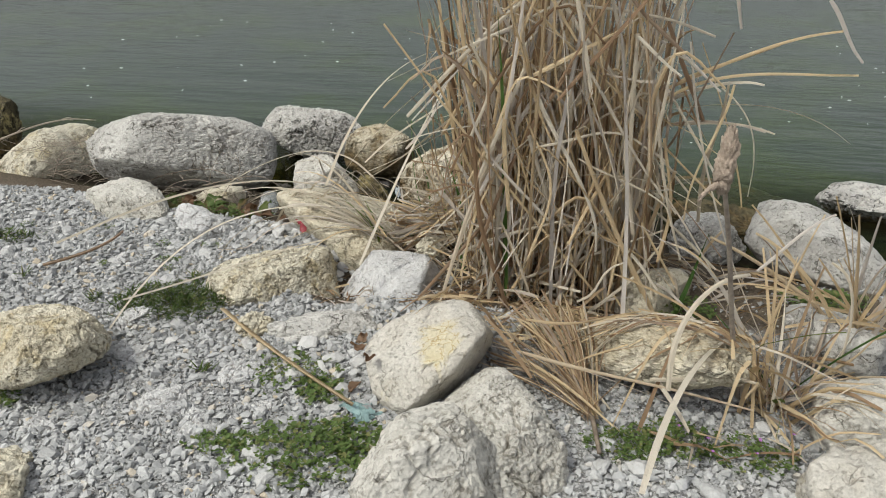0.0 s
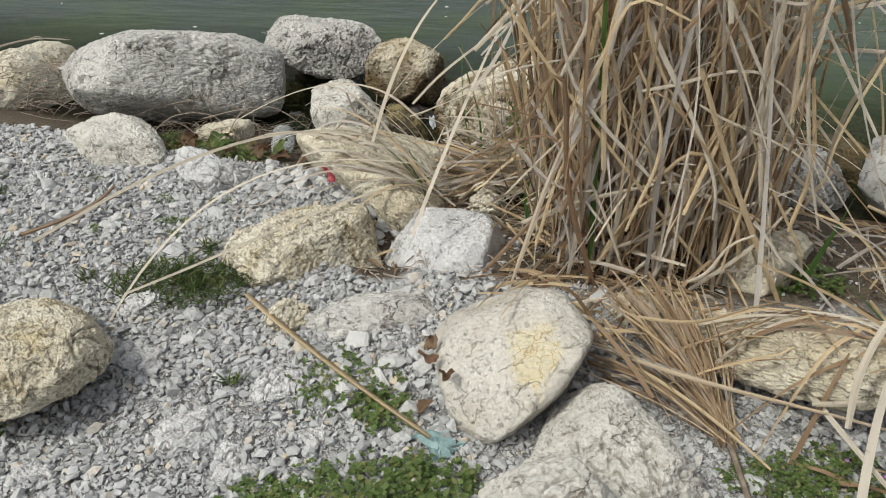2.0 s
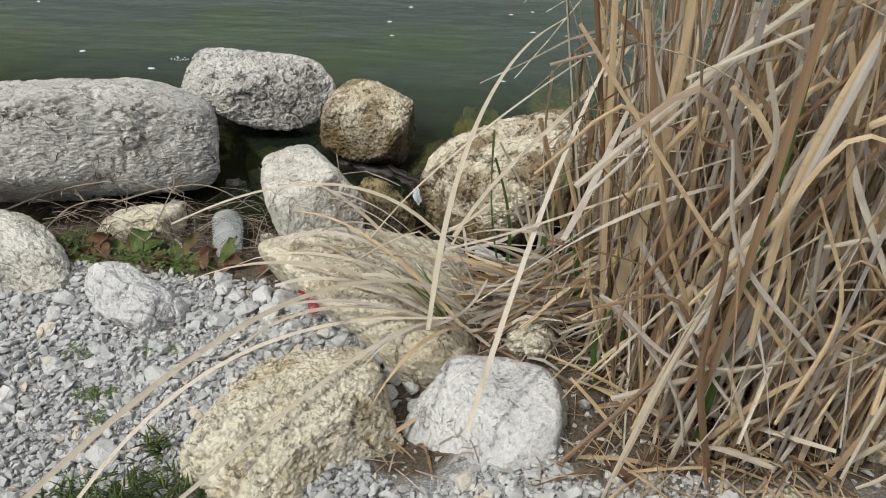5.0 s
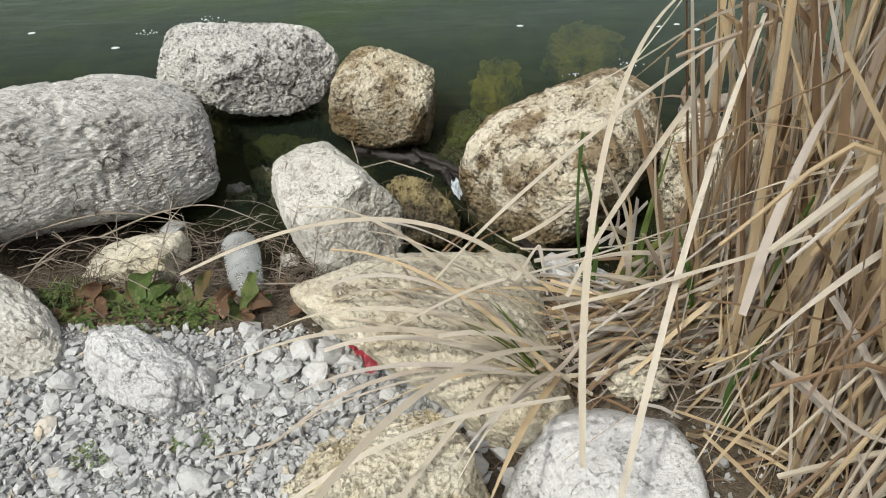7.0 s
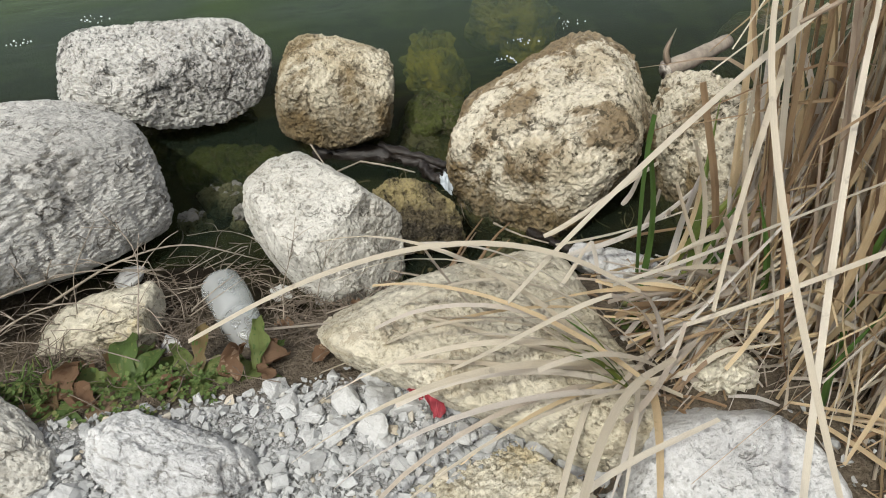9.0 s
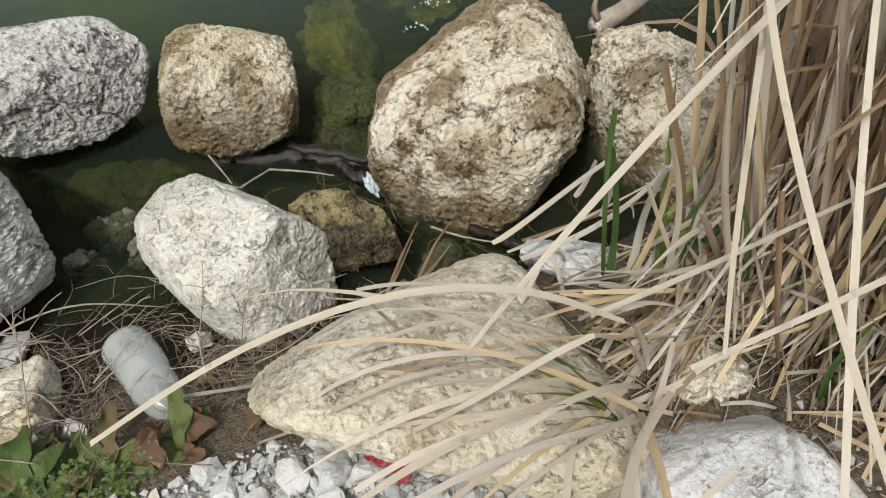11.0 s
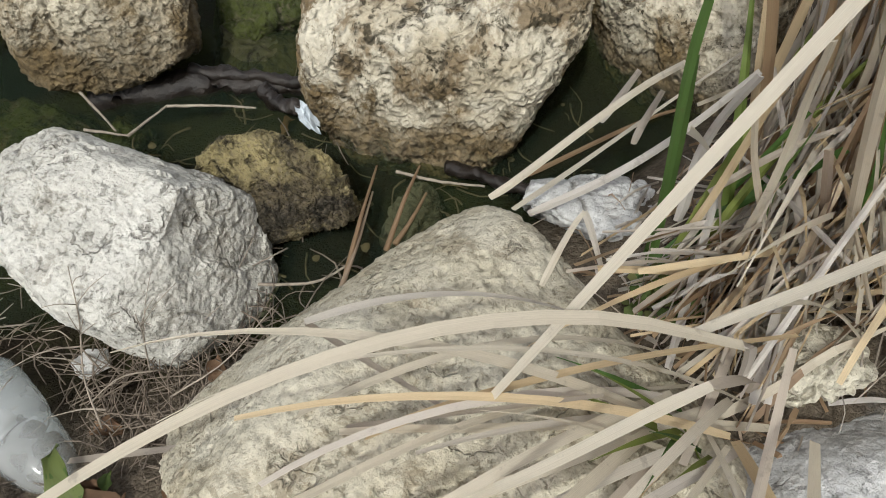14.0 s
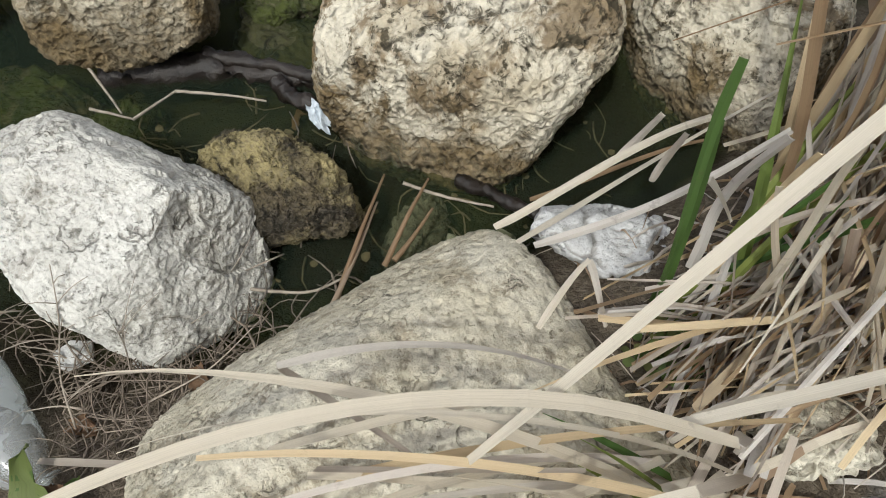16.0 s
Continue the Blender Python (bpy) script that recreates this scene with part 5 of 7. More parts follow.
long_leaf((0.220, 2.425, 0.110), (0.236, 2.411, 0.155), (0.275, 2.425, 0.140), (0.274, 2.374, 0.200), 0.010, STRAW_GREY, 0.4, DOWNWARD)
long_leaf((0.170, 2.491, 0.120), (0.193, 2.474, 0.183), (0.212, 2.482, 0.307), (0.165, 2.448, 0.400), 0.010, STRAW, 0.4, DOWNWARD)
long_leaf((0.227, 2.414, 0.120), (0.204, 2.416, 0.213), (0.193, 2.453, 0.247), (0.121, 2.442, 0.400), 0.009, STRAW, 0.4, DOWNWARD)
# upright leaves on the side of the clump towards the water
for k in range(80):
    bx, by = uni(0.40, 0.68), uni(2.28, 2.50)
    h, lean, g = uni(0.40, 1.15), radians(rng.normal(0, 9)), uni(0, 2 * math.pi)
    p = np.array([bx, by, ground_at(bx, by) - 0.01])
    e = p + h * np.array([math.sin(lean) * math.cos(g) + 0.05, math.sin(lean) * math.sin(g), math.cos(lean)])
    mid = (p + e) / 2 + rng.normal(0, 0.02, 3)
    pts = [p, mid, e]
    if k % 3 == 0:
        w = uni(0, 2 * math.pi)
        pts.append(e + uni(0.08, 0.22) * np.array([math.cos(w), math.sin(w), -uni(0.1, 1.0)]))
    v, f, u = strap(pts, uni(0.006, 0.013), 12, side_way(), uni(-1.0, 1.0), taper=uni(0.4, 0.8), blunt=k % 3 > 0)
    leaf_part((v, f, u, reed_kind(rng.random())), reeds, "leaf", CLUMP)
# the flank of the clump over the low tuft: stems close together, leaning out
for k in range(150):
    bx, by = 0.28 + 0.26 * rng.random() ** 1.2, uni(2.27, 2.54)
    h = uni(0.30, 1.0)
    lean_x, lean_y = rng.normal(-0.03, 0.11), rng.normal(0.02, 0.13)
    p = np.array([bx, by, ground_at(bx, by) - 0.01])
    e = p + h * np.array([lean_x, lean_y, 1.0])
    mid = (p + e) / 2 + np.array([rng.normal(0.02, 0.02), rng.normal(0, 0.02), 0.0])
    pts = [p, mid, e]
    if k % 3 == 0:
        w = uni(1.8, 4.6)
        pts.append(e + uni(0.06, 0.24) * np.array([math.cos(w), math.sin(w), -uni(0.2, 1.1)]))
    wide = uni(0.009, 0.017) if k % 4 == 0 else uni(0.006, 0.012)
    v, f, u = strap(pts, wide, 12, side_way(), uni(-0.9, 0.9), taper=uni(0.45, 0.85), blunt=k % 3 > 0)
    leaf_part((v, f, u, STRAW_DARK if k % 5 == 0 else reed_kind(rng.random())), reeds, "leaf", CLUMP)
# leaves fallen outwards from the flank over the white rock
for k in range(30):
    a = radians(rng.normal(192, 34))
    base = (0.30 + rng.normal(0, 0.05), 2.44 + rng.normal(0, 0.06), uni(0.10, 0.34))
    pts = droop(base, a, radians(uni(-20, 50)), uni(0.12, 0.30), uni(1.0, 4.0), 8, support)
    if pts[-1][0] < 0.24 and pts[-1][1] > 2.50:
        continue
    v, f, u = strap(pts, uni(0.006, 0.013), 10, side_way(), uni(-0.6, 0.6), taper=uni(0.4, 0.8), blunt=k % 2 > 0)
    leaf_part((v, f, u, STRAW_GREY if k % 3 == 0 else STRAW_PALE if k % 3 == 1 else STRAW), reeds, "leaf", CLUMP)
# broken leaves that cross one another on the open side of the clump
for k in range(95):
    x, y, z = uni(0.32, 0.80), uni(1.97, 2.10), uni(0.12, 0.95)
    lean, ln = radians(rng.normal(0, 30)), uni(0.22, 0.62)
    way = np.array([math.sin(lean), rng.normal(0, 0.12), math.cos(lean)])
    p = np.array([x, y, z]) - way * ln * 0.5
    p[2] = max(p[2], ground_at(p[0], p[1]))
    e = p + way * ln
    if e[0] > 0.84:
        e[0] = 0.84 - 0.1 * rng.random()
    sag = np.array([rng.normal(0, 0.025), 0.0, uni(-0.01, 0.03)])
    mat = STRAW_PALE if k % 5 < 2 else STRAW if k % 5 < 4 else STRAW_DARK
    pts = [p, (p + e) / 2 + sag, e]
    if k % 3 == 0:
        pts.append(e + 0.12 * np.array([math.sin(lean + uni(0.8, 2.2) * (1 if lean > 0 else -1)), rng.normal(0, 0.1), -uni(0.2, 0.9)]))
    v, f, u = strap(pts, uni(0.005, 0.0125), 12, UPRIGHT, uni(-1.0, 1.0), taper=uni(0.5, 0.9), blunt=k % 4 > 0)
    leaf_part((v, f, u, mat), reeds, "leaf", CLUMP)
# a bundle of leaves swept up from the low tuft towards the boulder at the water
sweep = np.random.default_rng(77)
for k in range(46):
    p = np.array([0.33, 2.47, 0.09]) + sweep.normal(0, 1, 3) * (0.035, 0.03, 0.012)
    e = np.array([0.405, 2.53, 0.37]) + sweep.normal(0, 1, 3) * (0.035, 0.028, 0.05)
    mid = (p + e) / 2 + np.array([sweep.normal(0.015, 0.012), sweep.normal(0, 0.012), 0.0])
    v, f, u = strap([p, mid, e], sweep.uniform(0.005, 0.012), 9, (0.5, 0.6, -0.6), sweep.uniform(-0.7, 0.7), taper=sweep.uniform(0.35, 0.8), blunt=k % 3 > 0)
    leaf_part((v, f, u, STRAW_GREY if k % 5 < 2 else STRAW_PALE if k % 5 == 2 else STRAW if k % 5 == 3 else STRAW_DARK), reeds, "leaf", CLUMP)
stalk_line = bow((-0.31, 1.85, 0.135), (-0.20, 1.74, 0.135), (-0.06, 1.62, 0.137), (0.12, 1.48, 0.14))
v, f, u = strap(stalk_line, 0.016, 16, (0.1, 0.1, 1.0), 0.3, thick=0.3)
tagged(part("dry_leaf", make_mesh("dry_leaf", v, f, STRAW, True, u)), "broken dry reed leaf lying on the gravel", "leaf")
husk_line = bow((-0.927, 2.046, 0.128), (-0.87, 2.10, 0.130), (-0.80, 2.17, 0.132), (-0.807, 2.297, 0.133))
v, f, u = strap(husk_line, 0.015, 14, (0.1, 0.1, 1.0), 0.2, thick=0.3)
tagged(part("dry_leaf", make_mesh("dry_leaf", v, f, STRAW_DARK, True, u)), "broken brown reed leaf lying across the gravel", "leaf")
for k in range(11):
    a = radians(uni(150, 215))
    pts = droop((0.55 + rng.normal(0, 0.1), 2.15 + rng.normal(0, 0.06), uni(0.45, 0.8)), a if k % 2 else a + math.pi, radians(uni(5, 40)), uni(0.3, 0.6), uni(0.8, 2.5))
    v, f, u = strap(pts, uni(0.006, 0.010), 12, (0.1, 0.2, 1.0), 0.5, blunt=False)
    leaf_part((v, f, u, STRAW_PALE), reeds, "leaf", CLUMP)

# ---- the fan of bleached leaves over the slab ----
FAN = (0.042, 2.328, 0.115)
fan = thing("cattail_tuft", FAN, "low tuft of bleached cattail leaves arching over a slab", "reeds")
for i in range(23):
    k = i / 23
    if k < 0.72:
        az, rise, ln, sag = radians(uni(140, 192)), radians(uni(10, 52)), uni(0.22, 0.60), uni(1.2, 3.4)
    elif k < 0.86:
        az, rise, ln, sag = radians(uni(-50, 40)), radians(uni(0, 28)), uni(0.2, 0.40), uni(1.0, 2.4)
    else:
        az, rise, ln, sag = radians(uni(225, 265)), radians(uni(20, 45)), uni(0.22, 0.38), uni(2.5, 4.5)
    base = (FAN[0] + rng.normal(0.01, 0.030), FAN[1] + rng.normal(0, 0.022), FAN[2] + uni(0, 0.05))
    pts = droop(base, az, rise, ln, sag, 8, support)
    mat = STRAW_PALE if rng.random() < 0.75 else STRAW if rng.random() < 0.4 else STRAW_GREY
    v, f, u = strap(pts, uni(0.005, 0.0115), 14, (uni(-0.3, 0.3), uni(-0.3, 0.3), 1.0), uni(-0.6, 0.6), taper=uni(0.3, 0.7), blunt=rng.random() < 0.4)
    leaf_part((v, f, u, mat), fan, "leaf", FAN)
for i in range(7):
    pts = droop((FAN[0] - 0.01 + rng.normal(0, 0.015), FAN[1] + rng.normal(0, 0.015), FAN[2]), radians(uni(110, 200)), radians(uni(30, 65)), uni(0.12, 0.28), 2.0, 8, support)
    v, f, u = strap(pts, uni(0.006, 0.010), 9, (0.3, 0.2, 1.0), 0.4, blunt=False)
    leaf_part((v, f, u, GREEN), fan, "green_leaf", FAN)

# ---- the tuft beside the pitted boulder, with the seed head ----
TUFT = (1.04, 1.64, ground_at(1.04, 1.64))
tuft = thing("cattail_tuft", TUFT, "small tuft of dry and green reed leaves by a pitted boulder", "reeds")
for i in range(58):
    az = uni(0, 2 * math.pi)
    rise, ln, sag = radians(uni(12, 85)), uni(0.18, 0.5), uni(0.5, 3.0)
    base = (TUFT[0] + rng.normal(0, 0.04), TUFT[1] + rng.normal(0, 0.03), TUFT[2] + uni(-0.01, 0.02))
    if math.sin(az) < -0.2:
        ln, rise = ln * 0.7, rise * 0.5
    pts = droop(base, az, rise, ln, sag, 8, support)
    mat = GREEN if i % 13 == 0 else STRAW_DARK if i % 4 == 0 else STRAW if i % 3 else STRAW_PALE
    v, f, u = strap(pts, uni(0.006, 0.012), 10, side_way(), uni(-0.8, 0.8), taper=0.5, blunt=i % 3 > 0)
    leaf_part((v, f, u, mat), tuft, "green_leaf" if mat is GREEN else "leaf", TUFT)
tuft_two = thing("cattail_tuft", (1.27, 1.84, ground_at(1.27, 1.84)), "small tuft of dry reed leaves between grey boulders", "reeds")
for i in range(26):
    base = (1.27 + rng.normal(0, 0.03), 1.84 + rng.normal(0, 0.02), ground_at(1.27, 1.84))
    pts = droop(base, uni(0, 2 * math.pi), radians(uni(35, 85)), uni(0.2, 0.45), uni(0.5, 2.5), 8, support)
    v, f, u = strap(pts, uni(0.007, 0.013), 10, side_way(), uni(-0.8, 0.8), taper=0.5)
    leaf_part((v, f, u, STRAW if i % 3 else STRAW_GREY), tuft_two, "leaf", tuft_two.location)

head_stem = thing("seed_cattail", (0.97, 1.66, ground_at(0.97, 1.66)), "dry cattail stem with a fluffy seed head", "reeds")
stem_line = [(0.97, 1.66, 0.08), (0.90, 1.58, 0.32), (0.83, 1.47, 0.56), (0.775, 1.38, 0.72)]
v, f, u = rod(stem_line, 0.006, 0.004, 14, 7)
part("stem", make_mesh("stem", v - np.array(head_stem.location), f, CANE, True, u), head_stem)
v, f = ball(5)
v = v * np.array([0.015, 0.015, 0.052])
v = v * (1 + 0.22 * layered(v * 60, 3, 3)[:, None] + 0.16 * layered(v * 330, 9, 2)[:, None])
v = v + np.array([0.775, 1.375, 0.745])
part("seed_head", make_mesh("seed_head", v - np.array(head_stem.location), f, FLUFF), head_stem, "ragged fluffy pale brown seed head")
hook = droop((0.772, 1.372, 0.715), radians(195), radians(-25), 0.045, 16.0, 8)
v, f, u = rod(hook, 0.006, 0.003, 9, 8)
v = v + 0.004 * np.stack([layered(v * 200, 4, 2)] * 3, 1)
part("seed_tuft", make_mesh("seed_tuft", v - np.array(head_stem.location), f, FLUFF, True, u), head_stem, "torn strand of seed fluff")

# ---- flattened straw and reed litter ----
PILE = (0.55, 1.70, ground_at(0.55, 1.70))
pile = thing("straw_pile", PILE, "flattened sheaf of golden-brown straw on the ground", "straw")


def straw_strand(sx, sy, ex, ey, up, width, mat):
    sz, ez = support(sx, sy) + uni(0.005, 0.03) + up, support(ex, ey) + uni(0.004, 0.03)
    mx, my = (sx + ex) / 2, (sy + ey) / 2
    mid = (mx, my, max((sz + ez) / 2 + uni(0.0, 0.015), support(mx, my) + 0.012))
    v, f, u = strap([(sx, sy, sz), mid, (ex, ey, ez)], width, 8, (uni(-0.5, 0.5), uni(-0.5, 0.5), 1.0), uni(-0.8, 0.8))
    leaf_part((v, f, u, mat), pile, "straw", PILE)


for i in range(18):
    sx, sy = uni(0.58, 0.98), uni(1.66, 1.86)
    g, ln = radians(uni(-40, 10)), uni(0.08, 0.24)
    straw_strand(sx, sy, sx + ln * math.cos(g), sy + ln * math.sin(g), 0.0, uni(0.004, 0.009), STRAW_PALE if i % 3 else STRAW_DARK)
# a dry plume lying with its stem downhill
FOOT = np.array([0.630, 1.535, 0.115])
ARC = bow((0.395, 1.70, 0.125), (0.42, 1.86, 0.19), (0.54, 1.87, 0.23), (0.635, 1.83, 0.195))
for i in range(78):
    k = uni(0, 1)
    top = spine(ARC, 21)[int(k * 20.99)] + rng.normal(0, 0.024, 3)
    reach = uni(0.0, 0.42) if i % 3 else uni(0.3, 0.6)
    foot = FOOT + rng.normal(0, 0.008, 3) + (top - FOOT) * (0.0 if i % 4 else reach)
    mid = (top + foot) / 2 + np.array([rng.normal(0, 0.008), rng.normal(0, 0.008), uni(0.012, 0.03)])
    v, f, u = strap([top, mid, foot], uni(0.0025, 0.006), 9, (uni(-0.6, 0.6), uni(-0.6, 0.6), 1.0), uni(-0.7, 0.7), taper=0.5)
    leaf_part((v, f, u, STRAW if i % 3 == 0 else STRAW_DARK), pile, "straw", PILE)
v, f, u = rod([FOOT + (-0.01, 0.03, 0.004), FOOT, (0.639, 1.425, 0.105)], 0.007, 0.005, 8, 7)
part("stem", make_mesh("stem", v - np.array(PILE), f, ROOT, True, u), pile, "dark stem of the dry plume")
for i in range(16):
    sx, sy = uni(0.40, 0.62), uni(1.62, 1.80)
    g, ln = radians(uni(-50, 15)), uni(0.10, 0.24)
    straw_strand(sx, sy, sx + ln * math.cos(g), sy + ln * math.sin(g), 0.01, uni(0.005, 0.010), STRAW_DARK if i % 4 == 0 else STRAW if i % 4 < 3 else STRAW_PALE)
for i in range(46):
    sx, sy = uni(0.70, 1.05), uni(1.45, 1.72)
    g, ln = uni(0, 2 * math.pi), uni(0.10, 0.26)
    straw_strand(sx, sy, sx + ln * math.cos(g), sy + ln * math.sin(g) * 0.6, 0.0, uni(0.004, 0.010), STRAW_DARK if i % 3 == 0 else STRAW)

litter = {m.name: [] for m in (STRAW, STRAW_GREY, STRAW_PALE, STRAW_DARK)}
for i in range(1050):
    x, y = (0.34 + rng.normal(0, 0.14), 2.37 + rng.normal(0, 0.10)) if i % 3 else (uni(0.06, 0.26), uni(2.34, 2.50))
    up = i % 3 == 1
    g, ln = (radians(rng.normal(38, 22)), uni(0.16, 0.42)) if up else (radians(rng.normal(8, 26)) + math.pi * (i % 2), uni(0.12, 0.36))
    ex, ey = x + ln * math.cos(g), y + ln * math.sin(g)
    if max(y, ey) > 2.54 or min(x, ex) < 0.03 or (min(y, ey) < 2.30 and min(x, ex) < 0.34):
        continue
    z0, z1 = support(x, y) + uni(0.0, 0.09), support(ex, ey) + (uni(0.06, 0.30) if up else uni(0.0, 0.09))
    mid = ((x + ex) / 2, (y + ey) / 2, max((z0 + z1) / 2 + uni(-0.005, 0.02), support((x + ex) / 2, (y + ey) / 2) + 0.006))
    key = (STRAW_GREY if rng.random() < 0.42 else STRAW_PALE if rng.random() < 0.28 else STRAW if rng.random() < 0.55 else STRAW_DARK).name
    litter[key].append(strap([(x, y, z0), mid, (ex, ey, z1)], uni(0.004, 0.011), 7, side_way(), uni(-1, 1), taper=0.7))
for i in range(190):
    x, y = uni(0.35, 1.30), uni(1.55, 2.45)
    if y < 1.98 and i % 3:
        y += 0.4
    g, ln = uni(0, 2 * math.pi), uni(0.06, 0.24)
    ex, ey = x + ln * math.cos(g), y + ln * math.sin(g)
    if max(y, ey) > 2.58 or min(x, ex) < 0.11:
        continue
    z0, z1 = support(x, y) + uni(0.0, 0.03), support(ex, ey) + uni(0.0, 0.03)
    mid = ((x + ex) / 2, (y + ey) / 2, max((z0 + z1) / 2 + 0.01, support((x + ex) / 2, (y + ey) / 2) + 0.006))
    key = (STRAW if rng.random() < 0.5 else STRAW_DARK if rng.random() < 0.5 else STRAW_GREY).name
    litter[key].append(strap([(x, y, z0), mid, (ex, ey, z1)], uni(0.005, 0.010), 7, side_way(), uni(-1, 1), taper=0.7))
# leaves pressed over towards the water, all leaning one way
for i in range(170):
    x, y = 0.50 + rng.normal(0, 0.10), 2.36 + rng.normal(0, 0.10)
    pts = droop((x, y, support(x, y) + uni(0.02, 0.30)), radians(rng.normal(190, 26)), radians(uni(-35, 10)), uni(0.16, 0.42), uni(0.5, 3.0), 8, support)
    if pts[-1][0] < 0.15 or pts[-1][1] > 2.60:
        continue
    key = (STRAW_GREY if i % 4 == 0 else STRAW_PALE if i % 4 < 3 else STRAW).name
    litter[key].append(strap(pts, uni(0.004, 0.010), 9, side_way(), uni(-0.8, 0.8), taper=0.6, blunt=i % 3 > 0))
for i in range(170):
    x, y = uni(0.24, 0.66), uni(1.78, 2.06)
    g, ln = uni(0, 2 * math.pi), uni(0.03, 0.16)
    ex, ey = x + ln * math.cos(g), y + ln * math.sin(g)
    z0, z1 = support(x, y) + uni(0.005, 0.03), support(ex, ey) + uni(0.005, 0.03)
    if abs(z0 - z1) > 0.6 * ln:
        continue
    litter[(STRAW if i % 3 else STRAW_DARK).name].append(strap([(x, y, z0), ((x + ex) / 2, (y + ey) / 2, (z0 + z1) / 2 + 0.004), (ex, ey, z1)], uni(0.003, 0.009), 5, side_way(), uni(-0.6, 0.6), taper=0.7))
for i in range(420):
    x, y = uni(-0.12, 0.62), uni(2.02, 2.62)
    z = ground_at(x, y) + uni(0.003, 0.02)
    g, ln = uni(0, 2 * math.pi), uni(0.02, 0.10)
    ex, ey = x + ln * math.cos(g), y + ln * math.sin(g)
    litter[(STRAW_DARK if i % 3 else STRAW_GREY).name].append(strap([(x, y, z), ((x + ex) / 2, (y + ey) / 2, z + 0.006), (ex, ey, ground_at(ex, ey) + 0.006)], uni(0.002, 0.007), 5, side_way(), uni(-0.6, 0.6), taper=0.7))
for key, pieces in litter.items():
    stuff("reed_litter", pieces, bpy.data.materials[key], "tangled broken reed litter on the ground", "litter", None, False)

# ---- gravel ----
def crushed(seed, points, flat=0.62):
    """An angular broken stone: the hull of a few random points."""
    g = np.random.default_rng(seed)
    bm = bmesh.new()
    for _ in range(points):
        d = g.normal(size=3)
        d /= np.linalg.norm(d)
        bm.verts.new(Vector(d * (1, g.uniform(0.6, 1.0), flat) * g.uniform(0.8, 1.1)))
    made = bmesh.ops.convex_hull(bm, input=bm.verts)
    loose = [q4 for q4 in made["geom_interior"] if isinstance(q4, bmesh.types.BMVert)]
    bmesh.ops.delete(bm, geom=loose, context="VERTS")
    bmesh.ops.triangulate(bm, faces=bm.faces)
    bm.verts.index_update()
    v = np.array([q4.co for q4 in bm.verts])
    f = np.array([[q5.index for q5 in q4.verts] for q4 in bm.faces])
    bm.free()
    return v, f


SHAPES = [crushed(100 + s, 13) for s in range(24)]
TINY = [crushed(200 + s, 8, 0.75) for s in range(20)]


def turn_of(q):
    a = q.normal(size=4)
    w, x, y, z = a / np.linalg.norm(a)
    return np.array([[1 - 2 * (y * y + z * z), 2 * (x * y - z * w), 2 * (x * z + y * w)], [2 * (x * y + z * w), 1 - 2 * (x * x + z * z), 2 * (y * z - x * w)],
                     [2 * (x * z - y * w), 2 * (y * z + x * w), 1 - 2 * (x * x + y * y)]])


def gravel_share(x, y):
    """How thickly the gravel lies, 0 to 1."""
    x, y = np.asarray(x, float), np.asarray(y, float)
    edge = shore(x) - 0.50 - 0.10 * ((x < -0.9) & (x > -1.08)) + 0.26 * (x <= -1.08)
    left = np.where(y < edge, 1.0, np.where(y < edge + 0.08, 0.4, 0.0))
    right = np.where(y < 1.66, 0.6, np.where((y < 2.0) & (x < 0.46), 0.7, np.where(y < 2.25, 0.04, 0.0)))
    bare = np.where(((x + 0.33) / 0.16) ** 2 + ((y - 1.5) / 0.10) ** 2 < 1, 0.6, 1.0)
    away = np.where(((x - 0.10) / 0.22) ** 2 + ((y - 2.40) / 0.20) ** 2 < 1, 0.0, 1.0)
    gap = np.where(((x + 0.04) / 0.13) ** 2 + ((y - 2.17) / 0.18) ** 2 < 1, 0.05, 1.0)
    return np.where(x < 0.20, left, right) * bare * away * gap


LAND_X, LAND_Y = np.linspace(-2.2, 1.6, 190), np.linspace(0.6, 3.0, 120)
LAND_Z = land(*np.meshgrid(LAND_X, LAND_Y))


def scatter_stones(count, lo, hi, shapes, q, skew=2.0):
    """Broken stones lying on the ground, as vertices and triangles."""
    x, y = q.uniform(-1.75, 1.30, count), q.uniform(1.0, 2.7, count)
    keep = (q.random(count) < gravel_share(x, y)) & (y > 1.75 + (x + 0.55) * -1.1 - 0.55)
    x, y = x[keep], y[keep]
    r = lo * (hi / lo) ** (q.random(len(x)) ** skew)
    z = LAND_Z[np.clip(((y - 0.6) / 2.4 * 119 + 0.5).astype(int), 0, 119), np.clip(((x + 2.2) / 3.8 * 189 + 0.5).astype(int), 0, 189)] + r * q.uniform(0.05, 0.75, len(x))
    kind = q.integers(len(shapes), size=len(x))
    vs, fs, n = [], [], 0
    for k, (shape, faces) in enumerate(shapes):
        at = np.flatnonzero(kind == k)
        turns = np.array([turn_of(q) for _ in at]).reshape(-1, 3, 3)
        v = np.einsum("nij,vj->nvi", turns, shape) * r[at, None, None]
        v[:, :, 2] *= q.uniform(0.55, 0.95, len(at))[:, None]
        v += np.stack([x[at], y[at], z[at]], 1)[:, None, :]
        vs.append(v.reshape(-1, 3))
        fs.append((faces[None] + n + (np.arange(len(at)) * len(shape))[:, None, None]).reshape(-1, 3))
        n += len(at) * len(shape)
    return np.vstack(vs), np.vstack(fs)


